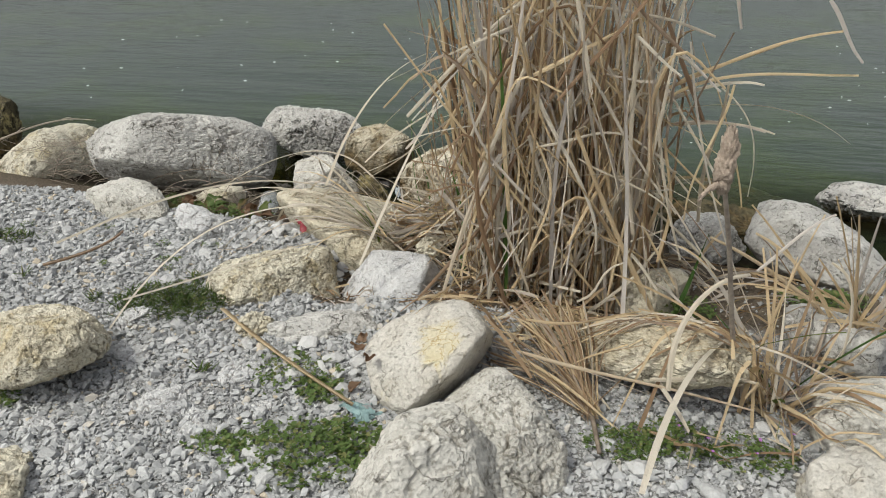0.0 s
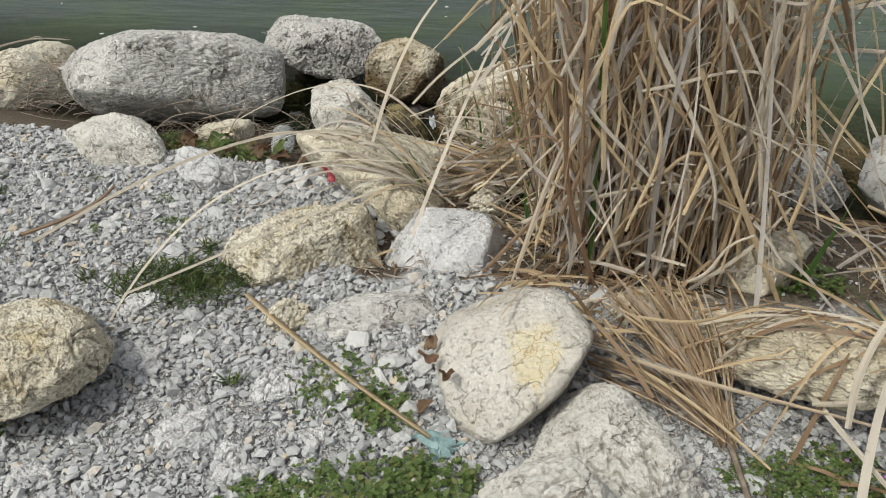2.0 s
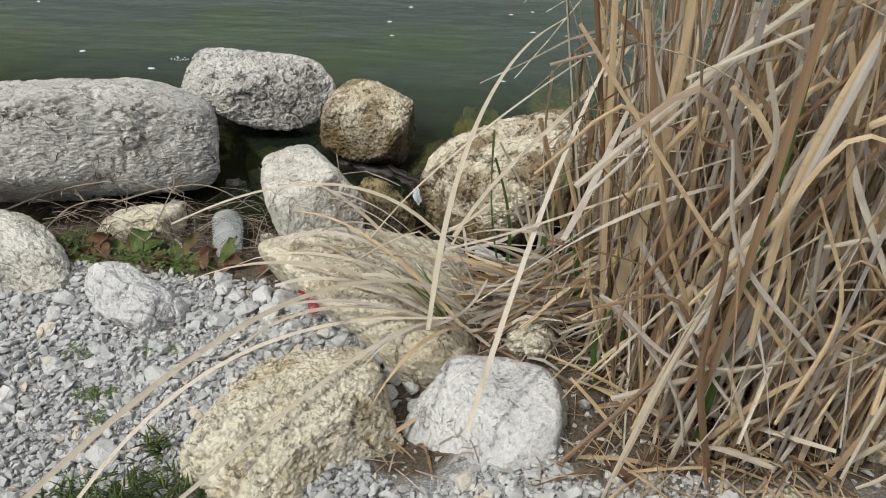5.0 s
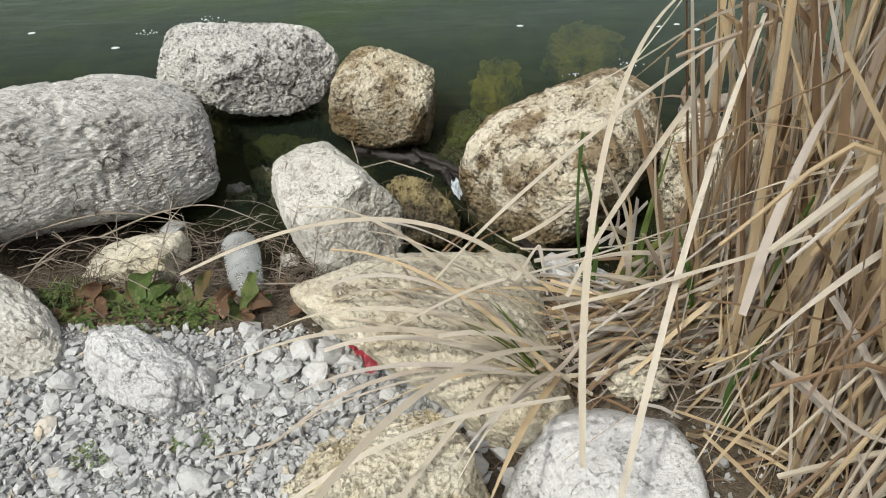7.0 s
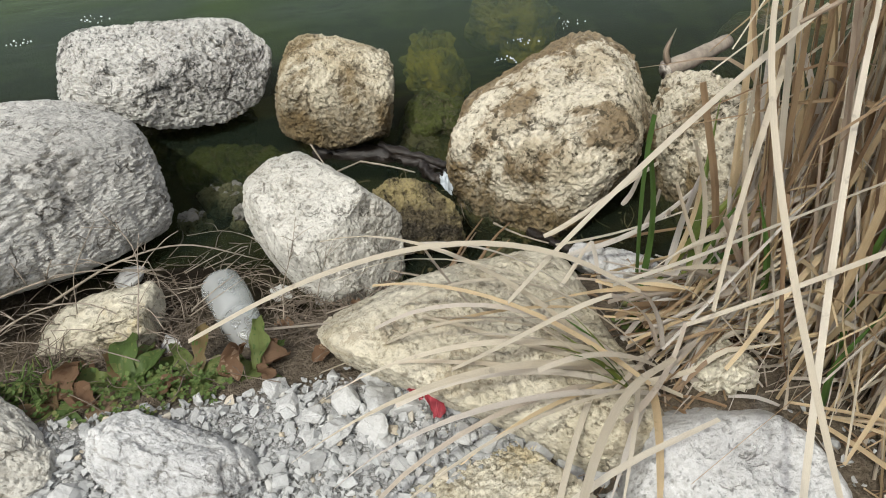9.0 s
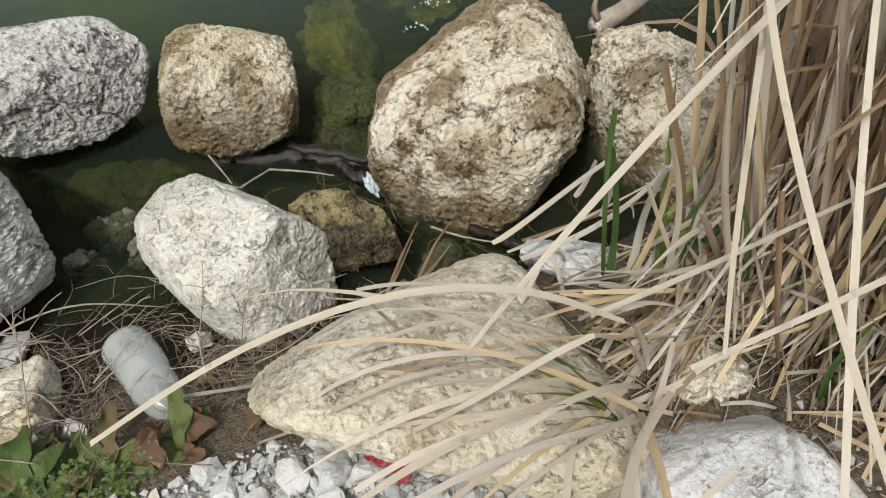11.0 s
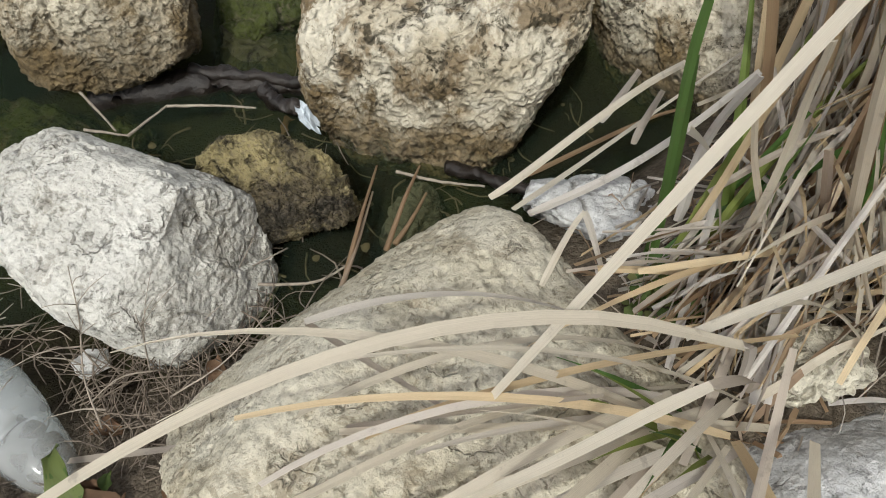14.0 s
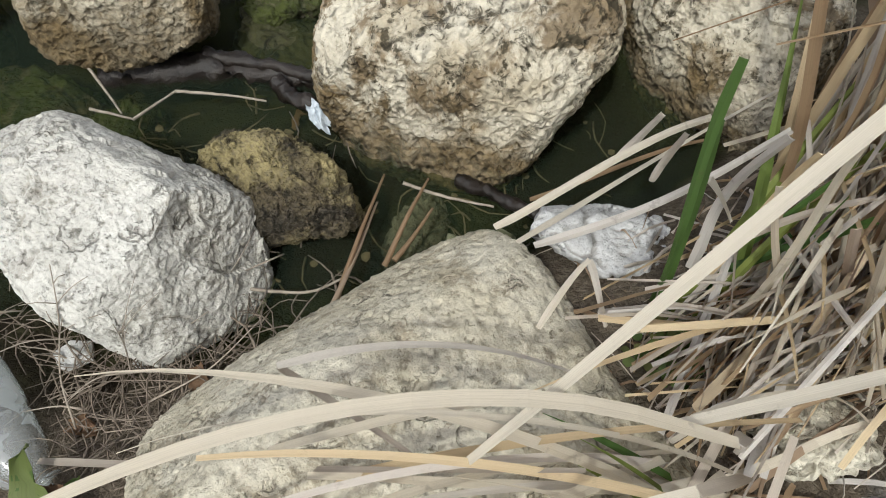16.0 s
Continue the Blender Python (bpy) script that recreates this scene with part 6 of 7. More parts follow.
def big_mesh(name, v, f, mat):
    me = bpy.data.meshes.new(name)
    me.vertices.add(len(v))
    me.vertices.foreach_set("co", v.astype(np.float32).ravel())
    me.loops.add(f.size)
    me.loops.foreach_set("vertex_index", f.astype(np.int32).ravel())
    me.polygons.add(len(f))
    me.polygons.foreach_set("loop_start", np.arange(0, f.size, f.shape[1], dtype=np.int32))
    me.materials.append(mat)
    me.update(calc_edges=True)
    me.shade_flat()
    me.validate()
    return me


q = np.random.default_rng(77)
v, f = scatter_stones(128000, 0.0036, 0.0105, TINY, q)
tagged(part("gravel", big_mesh("gravel", v, f, GRAVEL)), "fine crushed pale grey limestone gravel", "gravel", kind="stuff")
v, f = scatter_stones(30000, 0.0075, 0.018, SHAPES, q, 2.4)
tagged(part("gravel", big_mesh("gravel", v, f, GRAVEL)), "coarse crushed pale grey limestone pieces", "gravel", kind="stuff")
q = np.random.default_rng(78)
vs, fs, count = [], [], 0
far_x, far_y = q.uniform(-3.2, 2.6, 15000), q.uniform(-0.8, 2.4, 15000)
far_z = land(far_x, far_y)
for x, y, z in zip(far_x, far_y, far_z):
    if 1.0 < y < 2.7 and -1.2 < x < 1.3:
        continue
    shape, faces = TINY[q.integers(len(TINY))]
    r = 0.006 * 3.2 ** (q.random() ** 2)
    vs.append((shape * r) @ turn_of(q).T + (x, y, z + r * 0.3))
    fs.append(faces + count)
    count += len(shape)
tagged(part("gravel", big_mesh("gravel", np.vstack(vs), np.vstack(fs), GRAVEL)), "scattered pale grey limestone gravel farther along the shore", "gravel", kind="stuff")
STONE_MESHES = []
for s in range(12):
    v, f = crushed(300 + s, 26, 0.7)
    bm = bmesh.new()
    vs = [bm.verts.new(p) for p in v]
    for q3 in f:
        bm.faces.new([vs[k] for k in q3])
    bmesh.ops.bevel(bm, geom=list(bm.edges), offset=0.05, segments=1, affect="EDGES", clamp_overlap=True)
    bmesh.ops.triangulate(bm, faces=bm.faces)
    bmesh.ops.subdivide_edges(bm, edges=bm.edges, cuts=2, use_grid_fill=True)
    bm.verts.index_update()
    v = np.array([k.co for k in bm.verts])
    f = [[k.index for k in q3.verts] for q3 in bm.faces]
    bm.free()
    v = v * (1 + 0.10 * layered(v * 2.2, s, 3) + 0.05 * broken_faces(v * 3.5, s + 40))[:, None]
    STONE_MESHES.append(make_mesh("stone", v, f, LOOSE, False))


def loose_stone(x, y, r, k, mat=None, label="loose pale grey limestone piece on the gravel", z=None):
    ob = part("stone", STONE_MESHES[k % 12], None, "", pose(x, y, (support(x, y) if z is None else z) + r * 0.25, uni(-25, 25), uni(-25, 25), uni(0, 360)) @ Matrix.Diagonal((r, r, r * 0.75, 1)))
    return tagged(ob, label, "stone", "loose stones on the gravel")


placed = 0
while placed < 290:
    x, y = uni(-1.6, 1.25), uni(0.95, 2.6)
    if rng.random() > gravel_share(x, y) or support(x, y) > ground_at(x, y) + 0.01:
        continue
    loose_stone(x, y, 0.014 + 0.020 * rng.random() ** 2.2, placed)
    placed += 1
for k, (x, y, r) in enumerate([(-0.355, 2.475, 0.031), (-0.31, 2.455, 0.038), (-0.335, 2.415, 0.034), (-0.275, 2.43, 0.026), (-0.20, 2.405, 0.030), (-0.165, 2.37, 0.025), (-0.285, 2.375, 0.024), (-0.385, 2.43, 0.030), (-0.375, 2.385, 0.022), (-0.245, 2.365, 0.020), (-0.315, 2.345, 0.020), (-0.215, 2.36, 0.021), (-0.185, 2.335, 0.024), (-0.30, 2.50, 0.024), (-0.265, 2.475, 0.020), (-0.41, 2.47, 0.024), (-0.43, 2.40, 0.026),
                               (-0.45, 2.54, 0.024), (-0.44, 2.50, 0.026), (-0.75, 2.46, 0.030), (-0.05, 1.62, 0.028), (-0.40, 2.81, 0.024), (-0.33, 2.77, 0.018),
                               (-0.66, 2.94, 0.040), (-0.125, 2.305, 0.032), (-0.085, 2.275, 0.030), (-0.095, 2.235, 0.028), (-0.05, 2.255, 0.024), (-0.035, 2.215, 0.026), (-0.14, 2.27, 0.022), (0.66, 1.47, 0.030), (0.72, 1.40, 0.036), (0.85, 1.34, 0.034), (0.95, 1.30, 0.030),
                               (0.64, 1.40, 0.026), (0.45, 1.92, 0.034), (0.40, 1.86, 0.026), (-0.52, 2.62, 0.020), (-0.60, 2.72, 0.022), (0.06, 2.75, 0.03), (0.12, 2.72, 0.022), (0.02, 2.68, 0.02)]):
    if abs(x + 0.243) < 0.03 and abs(y - 2.40) < 0.035:
        continue
    loose_stone(x, y, r, k + 3, label="loose pale limestone piece between the boulders", z=ground_at(x, y))


# ---- weeds ----
def leaflet(c, way, size, lift, g):
    """A small rounded leaf, cupped, as a fan of six faces."""
    a = np.array([math.cos(way), math.sin(way), lift])
    b = np.array([-math.sin(way), math.cos(way), g.uniform(-0.3, 0.3)])
    p = [np.array(c), c + a * size * 0.35 + b * size * 0.38, c + a * size * 0.85 + b * size * 0.42, c + a * size * 1.05 - np.array([0, 0, size * 0.1]), c + a * size * 0.85 - b * size * 0.42,
         c + a * size * 0.35 - b * size * 0.38, c + a * size * 0.6 - np.array([0, 0, size * 0.14])]
    f = [(6, 0, 1), (6, 1, 2), (6, 2, 3), (6, 3, 4), (6, 4, 5), (6, 5, 0)]
    return np.array(p), f, np.array([(0.5, 0), (1, 0.3), (1, 0.8), (0.5, 1), (0, 0.8), (0, 0.3), (0.5, 0.5)]) * (1, 0.02)


def weed_patch(cx, cy, rx, ry, count, size, label, fern=False, flowers=0, tall=0.04):
    g = np.random.default_rng(int(abs(cx * 1000) + abs(cy * 100)))
    pieces = []
    for _ in range(count):
        a, r = g.uniform(0, 2 * math.pi), g.random() ** 0.62 * (0.75 + 0.35 * g.random())
        x, y = cx + rx * r * math.cos(a), cy + ry * r * math.sin(a)
        z = ground_at(x, y) + 0.004 + tall * g.random() * (1 - 0.6 * r)
        if fern:
            b = g.uniform(0, 2 * math.pi)
            end = (x + 0.022 * math.cos(b), y + 0.022 * math.sin(b), z + g.uniform(0.0, 0.02))
            pieces.append(strap([(x, y, z), end], size, 3, (0.2, 0.1, 1.0), 0, blunt=False))
        else:
            b = g.uniform(0, 2 * math.pi)
            for k in range(3):
                pieces.append(leaflet(np.array([x, y, z]), b + k * 2.09, size * g.uniform(0.5, 1.4), g.uniform(-0.5, 0.7), g))
    v, f, u = joined(pieces)
    ob = part("weeds", make_mesh("weeds", v, f, WEED, True, u))
    tagged(ob, label, "weeds", kind="stuff")
    for k in range(flowers):
        x, y = cx + g.normal(0, rx * 0.5), cy + g.normal(0, ry * 0.4)
        z = ground_at(x, y)
        flower = thing("wild_flower", (x, y, z), "tiny violet wild flower among weeds", "flower", "violet flowers")
        h = g.uniform(0.03, 0.06)
        sv, sf, su = rod([(0, 0, 0), (0.003, 0, h)], 0.0008, 0.0006, 3, 5)
        part("stem", make_mesh("stem", sv, sf, WEED, True, su), flower)
        for p in range(6):
            lv, lf, lu = leaflet(np.array([0.003, 0, h]), p * 1.05, 0.0035, 0.5, g)
            part("petal", make_mesh("petal", lv, lf, PURPLE, True, lu), flower)
    return ob


weed_patch(0.13, 2.455, 0.05, 0.04, 45, 0.010, "small green leaves among fallen reed leaves", False, 0, 0.05)
weed_patch(-0.48, 1.92, 0.175, 0.105, 1000, 0.004, "dark green feathery weed patch in the gravel", True, 0, 0.055)
weed_patch(-0.42, 1.93, 0.08, 0.05, 150, 0.006, "green weed among gravel", False, 0, 0.03)
weed_patch(0.03, 1.35, 0.17, 0.11, 430, 0.008, "patch of bright green clover-like weeds", False, 0, 0.035)
weed_patch(0.13, 1.40, 0.09, 0.08, 190, 0.008, "patch of bright green weeds beside a boulder", False, 0, 0.035)
weed_patch(-0.12, 1.36, 0.08, 0.05, 120, 0.007, "scattered green weeds in the gravel", False, 0, 0.02)
weed_patch(-0.06, 1.63, 0.12, 0.10, 170, 0.007, "sparse green weeds along a fallen leaf", False, 0, 0.025)
weed_patch(0.03, 1.56, 0.06, 0.06, 90, 0.009, "sparse green weeds between stones", False, 0, 0.025)
weed_patch(0.80, 1.49, 0.11, 0.06, 200, 0.007, "green weeds between the boulders", False, 2, 0.04)
weed_patch(0.70, 1.47, 0.10, 0.05, 260, 0.006, "dark green weeds below the straw", False, 0, 0.035)
weed_patch(0.50, 1.50, 0.05, 0.04, 120, 0.006, "green weeds in the gap between boulder and straw", False, 0, 0.03)
weed_patch(0.95, 1.46, 0.10, 0.06, 150, 0.007, "green weeds with violet flowers", False, 5, 0.04)
weed_patch(-0.72, 2.63, 0.14, 0.06, 90, 0.006, "green weeds beside a dock plant", False, 0, 0.03)
weed_patch(-0.80, 2.68, 0.09, 0.05, 160, 0.004, "feathery green weed beside a dock plant", True, 0, 0.04)
weed_patch(-0.55, 2.60, 0.07, 0.045, 50, 0.006, "green weeds at the edge of the gravel", False, 0, 0.03)
weed_patch(-0.62, 2.60, 0.10, 0.05, 150, 0.0055, "mixed small green weeds round a dock plant", False, 0, 0.035)
weed_patch(-0.83, 2.66, 0.08, 0.04, 80, 0.007, "green weeds against a white boulder", False, 0, 0.04)
weed_patch(-1.19, 2.28, 0.10, 0.05, 240, 0.004, "small tuft of feathery weed in the gravel", True, 0, 0.02)
weed_patch(-0.67, 1.46, 0.05, 0.04, 90, 0.006, "small green weed beside a yellow boulder", False, 0, 0.02)
weed_patch(0.90, 2.05, 0.10, 0.08, 160, 0.009, "green shoots among the reed stems", False, 0, 0.05)
weed_patch(1.32, 2.15, 0.14, 0.07, 170, 0.010, "green weeds below the grey boulder", False, 0, 0.04)
for k in range(26):
    x, y = uni(-1.3, 0.1), uni(1.1, 2.45)
    if support(x, y) < ground_at(x, y) + 0.01:
        weed_patch(x, y, uni(0.015, 0.05), uni(0.012, 0.03), int(uni(10, 45)), uni(0.003, 0.0055), "thin green sprout in the gravel", k % 2 == 0, 0, 0.02)


def broad_leaf(name, base, azimuth, rise, length, width, bend, mat, parent=None, shift=(0, 0, 0), curl=0.2, wave=0.12, crumple=0.06):
    """A broad leaf with a midrib, bent along its length and cupped across."""
    line = np.array(droop(base, azimuth, rise, length, bend, 10))
    t = np.gradient(line, axis=0)
    v, f, u = [], [], []
    m = 7
    for i in range(11):
        k = i / 10
        w = width * 0.5 * (math.sin(math.pi * min(1, (k * 0.94 + 0.06)) ** 0.8) ** 0.75 + 0.05)
        s = np.cross(t[i], (0, 0, 1.0))
        s /= max(np.linalg.norm(s), 1e-6)
        n = np.cross(s, t[i])
        n /= max(np.linalg.norm(n), 1e-6)
        for j in range(m):
            e = j / (m - 1) * 2 - 1
            v.append(line[i] + s * w * e + n * (curl * w * abs(e) ** 1.5 + wave * width * 0.3 * math.sin(7 * k + 3 * e) * abs(e)))
            u.append((0.5 + 0.5 * e, k * length))
    for i in range(10):
        for j in range(m - 1):
            a = i * m + j
            f.append((a, a + 1, a + m + 1, a + m))
    v = np.array(v)
    v = v + np.stack([layered(v * 1.4 / width, 7 + q4, 3) for q4 in range(3)], 1) * width * crumple
    nrm = np.array([0, 0, 0.0007])
    back = len(v)
    v = np.vstack([v, v - nrm])
    f = f + [tuple(x + back for x in q4[::-1]) for q4 in f]
    ob = part(name, make_mesh(name, v - np.array(shift), f, mat, True, np.array(u + u)), parent)
    return ob


DOCKS = [((-0.67, 2.63), [(100, 42, 0.11), (60, 35, 0.12), (20, 30, 0.11), (150, 38, 0.10), (200, 25, 0.11), (255, 22, 0.11), (310, 18, 0.10), (80, 62, 0.12), (345, 40, 0.11), (285, 35, 0.09), (30, 55, 0.10), (225, 45, 0.09)]),
         ((-0.565, 2.615), [(70, 60, 0.11), (110, 40, 0.10), (10, 30, 0.10), (320, 25, 0.09), (230, 20, 0.10), (185, 35, 0.11), (275, 30, 0.08)]),
         ((-0.47, 2.60), [(75, 66, 0.12), (40, 30, 0.08), (160, 28, 0.10), (230, 15, 0.08), (300, 25, 0.08)]),
         ((-0.77, 2.62), [(95, 40, 0.09), (170, 25, 0.09), (240, 20, 0.08), (20, 30, 0.09), (310, 30, 0.08)])]
for (bx, by), blades in DOCKS:
    at = (bx, by, ground_at(bx, by))
    dock = thing("dock_plant", at, "green dock plant with broad leaves, some reddish", "plant")
    for k, (az, rise, ln) in enumerate(blades):
        broad_leaf("leaf", (bx, by, at[2]), radians(az), radians(rise * 0.62), ln * 0.92, ln * (0.24 + 0.04 * (k % 4)), 9.0, DEAD if k % 6 == 5 else DOCK, dock, at, wave=0.4, crumple=0.24)
for k, (x, y, az, ln) in enumerate([(-0.76, 2.64, 60, 0.085), (-0.71, 2.60, 130, 0.08), (-0.51, 2.585, 70, 0.085), (-0.62, 2.59, 20, 0.06), (-0.45, 2.56, 120, 0.05), (-0.38, 2.58, 40, 0.05), (0.42, 1.99, 75, 0.07), (-0.72, 2.70, 150, 0.06), (-0.47, 2.60, 20, 0.075), (-0.44, 2.62, 100, 0.05), (0.10, 1.64, 80, 0.06), (0.12, 1.60, 150, 0.05), (0.09, 1.56, 40, 0.045), (0.14, 1.58, 270, 0.05),
                                    (-0.73, 2.69, 200, 0.06), (0.34, 2.02, 60, 0.07), (0.30, 1.98, 140, 0.06), (0.47, 2.02, 30, 0.06), (-0.42, 2.72, 310, 0.05), (-0.62, 2.76, 130, 0.05), (-0.04, 3.02, 20, 0.04), (-0.29, 2.68, 60, 0.05)]):
    z = (ground_at(x, y) if y > 2.5 else support(x, y)) + 0.008
    leaf = broad_leaf("dead_leaf", (x, y, z), radians(az), radians(uni(10, 40)), ln * 0.75, ln * 0.42, 12.0, DEAD, curl=0.6, wave=0.5, crumple=0.28)
    tagged(leaf, "curled dead brown leaf on the ground", "leaf", "dead leaves")

# ---- dead twigs and rootlets round the bottle ----
pieces, thick_pieces = [], []
for i in range(1150):
    x, y = -0.56 + rng.normal(0, 0.16), 2.77 + rng.normal(0, 0.075)
    if i % 5 == 0:
        x, y = -0.30 + rng.normal(0, 0.06), 2.70 + rng.normal(0, 0.04)
    g, ln = uni(0, 2 * math.pi), uni(0.02, 0.10)
    if abs(x + 0.485) < 0.05 and 2.64 < y < 2.87:
        continue
    z = max(ground_at(x, y), 0.0) + uni(0.0, 0.03)
    p0 = np.array([x, y, z])
    p1 = p0 + ln * 0.5 * np.array([math.cos(g), math.sin(g), uni(-0.15, 0.3)])
    g += uni(-0.9, 0.9)
    p2 = p1 + ln * 0.5 * np.array([math.cos(g), math.sin(g), uni(-0.4, 0.15)])
    pieces.append(rod([p0, p1, p2], uni(0.0006, 0.0013), 0.0005, 6, 4))
stuff("rootlets", pieces, ROOT, "tangle of dark dead rootlets and grass roots", "twigs")
for i in range(110):
    x, y = -0.60 + rng.normal(0, 0.19), 2.82 + rng.normal(0, 0.06)
    g, ln = uni(-0.6, 3.6), uni(0.06, 0.19)
    if abs(x + 0.485) < 0.06 and 2.62 < y < 2.88:
        continue
    z = max(ground_at(x, y), 0.0) + uni(0.01, 0.05)
    p0 = np.array([x, y, z])
    p1 = p0 + ln * 0.4 * np.array([math.cos(g), math.sin(g) * 0.5, uni(0.05, 0.5)])
    p2 = p0 + ln * 0.8 * np.array([math.cos(g + 0.2), math.sin(g + 0.2) * 0.5, uni(0.0, 0.4)])
    thick_pieces.append(rod([p0, p1, p2], uni(0.0007, 0.0015), 0.0005, 8, 5))
for i in range(110):
    x, y = -1.36 + rng.normal(0, 0.12), 2.98 + rng.normal(0, 0.05)
    g, ln = uni(0, 2 * math.pi), uni(0.08, 0.25)
    p0 = np.array([x, y, uni(0.03, 0.20)])
    p1 = p0 + ln * 0.5 * np.array([math.cos(g), math.sin(g) * 0.4, uni(-0.3, 0.4)])
    p2 = p1 + ln * 0.5 * np.array([math.cos(g + 0.5), math.sin(g + 0.5) * 0.4, uni(-0.4, 0.3)])
    thick_pieces.append(rod([p0, p1, p2], uni(0.0009, 0.0020), 0.0006, 8, 5))
stuff("dead_twigs", thick_pieces, TWIG, "tangle of thin dead brown twigs against the boulders", "twigs")


def bramble(points, r, label, side_count=8):
    at = tuple(points[0])
    ob = thing("bare_twig", at, label, "twigs", "dead stems")
    v, f, u = rod(points, r, r * 0.4, 18, 6)
    part("stem", make_mesh("stem", v - np.array(at), f, TWIG, True, u), ob)
    line = spine(points, 18)
    for k in range(side_count):
        p = line[int(uni(3, 16))]
        e = p + np.array([uni(-0.05, 0.05), uni(-0.03, 0.03), uni(-0.01, 0.05)])
        v, f, u = rod([p, (p + e) / 2 + (0, 0, 0.004), e], r * 0.5, r * 0.3, 5, 5)
        part("side_twig", make_mesh("side_twig", v - np.array(at), f, TWIG, True, u), ob)


bramble([(-1.02, 2.80, 0.09), (-0.88, 2.82, 0.14), (-0.72, 2.83, 0.16), (-0.58, 2.85, 0.10)], 0.0026, "thin bare dead stem across a yellow rock")
bramble([(-0.92, 2.72, 0.06), (-0.84, 2.78, 0.12), (-0.72, 2.80, 0.12), (-0.60, 2.72, 0.07)], 0.0020, "thin bare dead stem among weeds")
bramble([(-0.78, 2.86, 0.08), (-0.66, 2.90, 0.10), (-0.54, 2.88, 0.12), (-0.42, 2.86, 0.06)], 0.0024, "thin bare dead stem below the grey boulder")
bramble([(-0.66, 2.66, 0.05), (-0.63, 2.75, 0.12), (-0.62, 2.86, 0.15), (-0.66, 2.93, 0.20)], 0.0018, "thin upright dead stem beside the bottle")
bramble([(-0.41, 2.70, 0.06), (-0.397, 2.735, 0.103), (-0.37, 2.765, 0.15), (-0.35, 2.79, 0.20)], 0.0012, "thin dead seed stalk against a white boulder", 10)
bramble([(-0.345, 2.735, 0.05), (-0.335, 2.735, 0.09), (-0.325, 2.715, 0.15), (-0.319, 2.70, 0.202)], 0.0010, "short dead seed stalk against a white boulder", 6)
bramble([(-0.744, 2.82, 0.04), (-0.728, 2.815, 0.11), (-0.709, 2.82, 0.174), (-0.652, 2.82, 0.261)], 0.0014, "thin bare stem standing before the grey boulder", 5)
bramble([(-1.45, 2.95, 0.05), (-1.40, 2.98, 0.16), (-1.28, 3.02, 0.22), (-1.18, 3.00, 0.18)], 0.0026, "dead twig over the brown boulder")
bramble([(-1.75, 3.05, 0.16), (-1.58, 3.10, 0.22), (-1.42, 3.08, 0.26), (-1.28, 3.05, 0.27)], 0.0050, "pale dead branch lying on a boulder", 3)

# ---- litter that people left, driftwood, foam ----
def bottle():
    at = Vector((-0.515, 2.842, 0.052))
    ob = thing("plastic_bottle", at, "crushed cloudy clear plastic bottle lying among twigs", "bottle")
    prof = [(0.0, 0.0), (0.020, 0.001), (0.034, 0.006), (0.042, 0.018), (0.0435, 0.035), (0.0435, 0.080), (0.0425, 0.104), (0.038, 0.110), (0.038, 0.114), (0.0425, 0.120), (0.042, 0.135), (0.036, 0.160), (0.026, 0.182), (0.015, 0.198), (0.0135, 0.212), (0.0135, 0.222)]
    p = spine([(a, b, 0.0) for a, b in prof], 46)[:, :2]
    sides, v, f = 40, [], []
    for a, b in p:
        for k in range(sides):
            g = 2 * math.pi * k / sides
            v.append((max(a, 0.0003) * math.cos(g), -b, max(a, 0.0003) * math.sin(g) * 0.92))
    for i in range(len(p) - 1):
        for k in range(sides):
            f.append((i * sides + k, i * sides + (k + 1) % sides, (i + 1) * sides + (k + 1) % sides, (i + 1) * sides + k))
    v = np.array(v)
    dent = 0.05 * layered(v * 16, 61, 2)
    rad = v * (1, 0, 1)
    v = v + rad * dent[:, None]
    v[:, 0] += 0.010 * np.sin((v[:, 1] + 0.1) * 18)
    body = part("body", make_mesh("body", v, f, PLASTIC), ob)
    ob.rotation_euler = (radians(4), 0, radians(20))
    ob.scale = (0.88, 0.88, 0.88)
    nv, nf, nu = rod([(0, -0.205, 0), (0, -0.209, 0)], 0.0155, 0.0155, 2, 20)
    part("neck_ring", make_mesh("neck_ring", nv, nf, PLASTIC, True, nu), ob)
    return ob


bottle()


def crumpled(name, at, size, mat, label, category, seed, turn=(0, 0, 0), fold=0.55):
    n = 14
    g = np.linspace(-1, 1, n)
    A, B = np.meshgrid(g, g)
    p = np.stack([A.ravel(), B.ravel(), np.zeros(A.size)], 1)
    w = np.stack([layered(p * 1.6, seed, 3), layered(p * 1.6 + 9, seed + 1, 3), layered(p * 1.9 + 4, seed + 2, 3) * 1.1], 1) * fold
    p = (p + w) * np.array(size)
    f = [(j * n + i, j * n + i + 1, (j + 1) * n + i + 1, (j + 1) * n + i) for j in range(n - 1) for i in range(n - 1)]
    k = len(p)
    p = np.vstack([p, p - (0, 0, 0.0008)])
    f = f + [tuple(x + k for x in q4[::-1]) for q4 in f]
    return tagged(part(name, make_mesh(name, p, f, mat, False), None, "", pose(*at, *turn)), label, category)


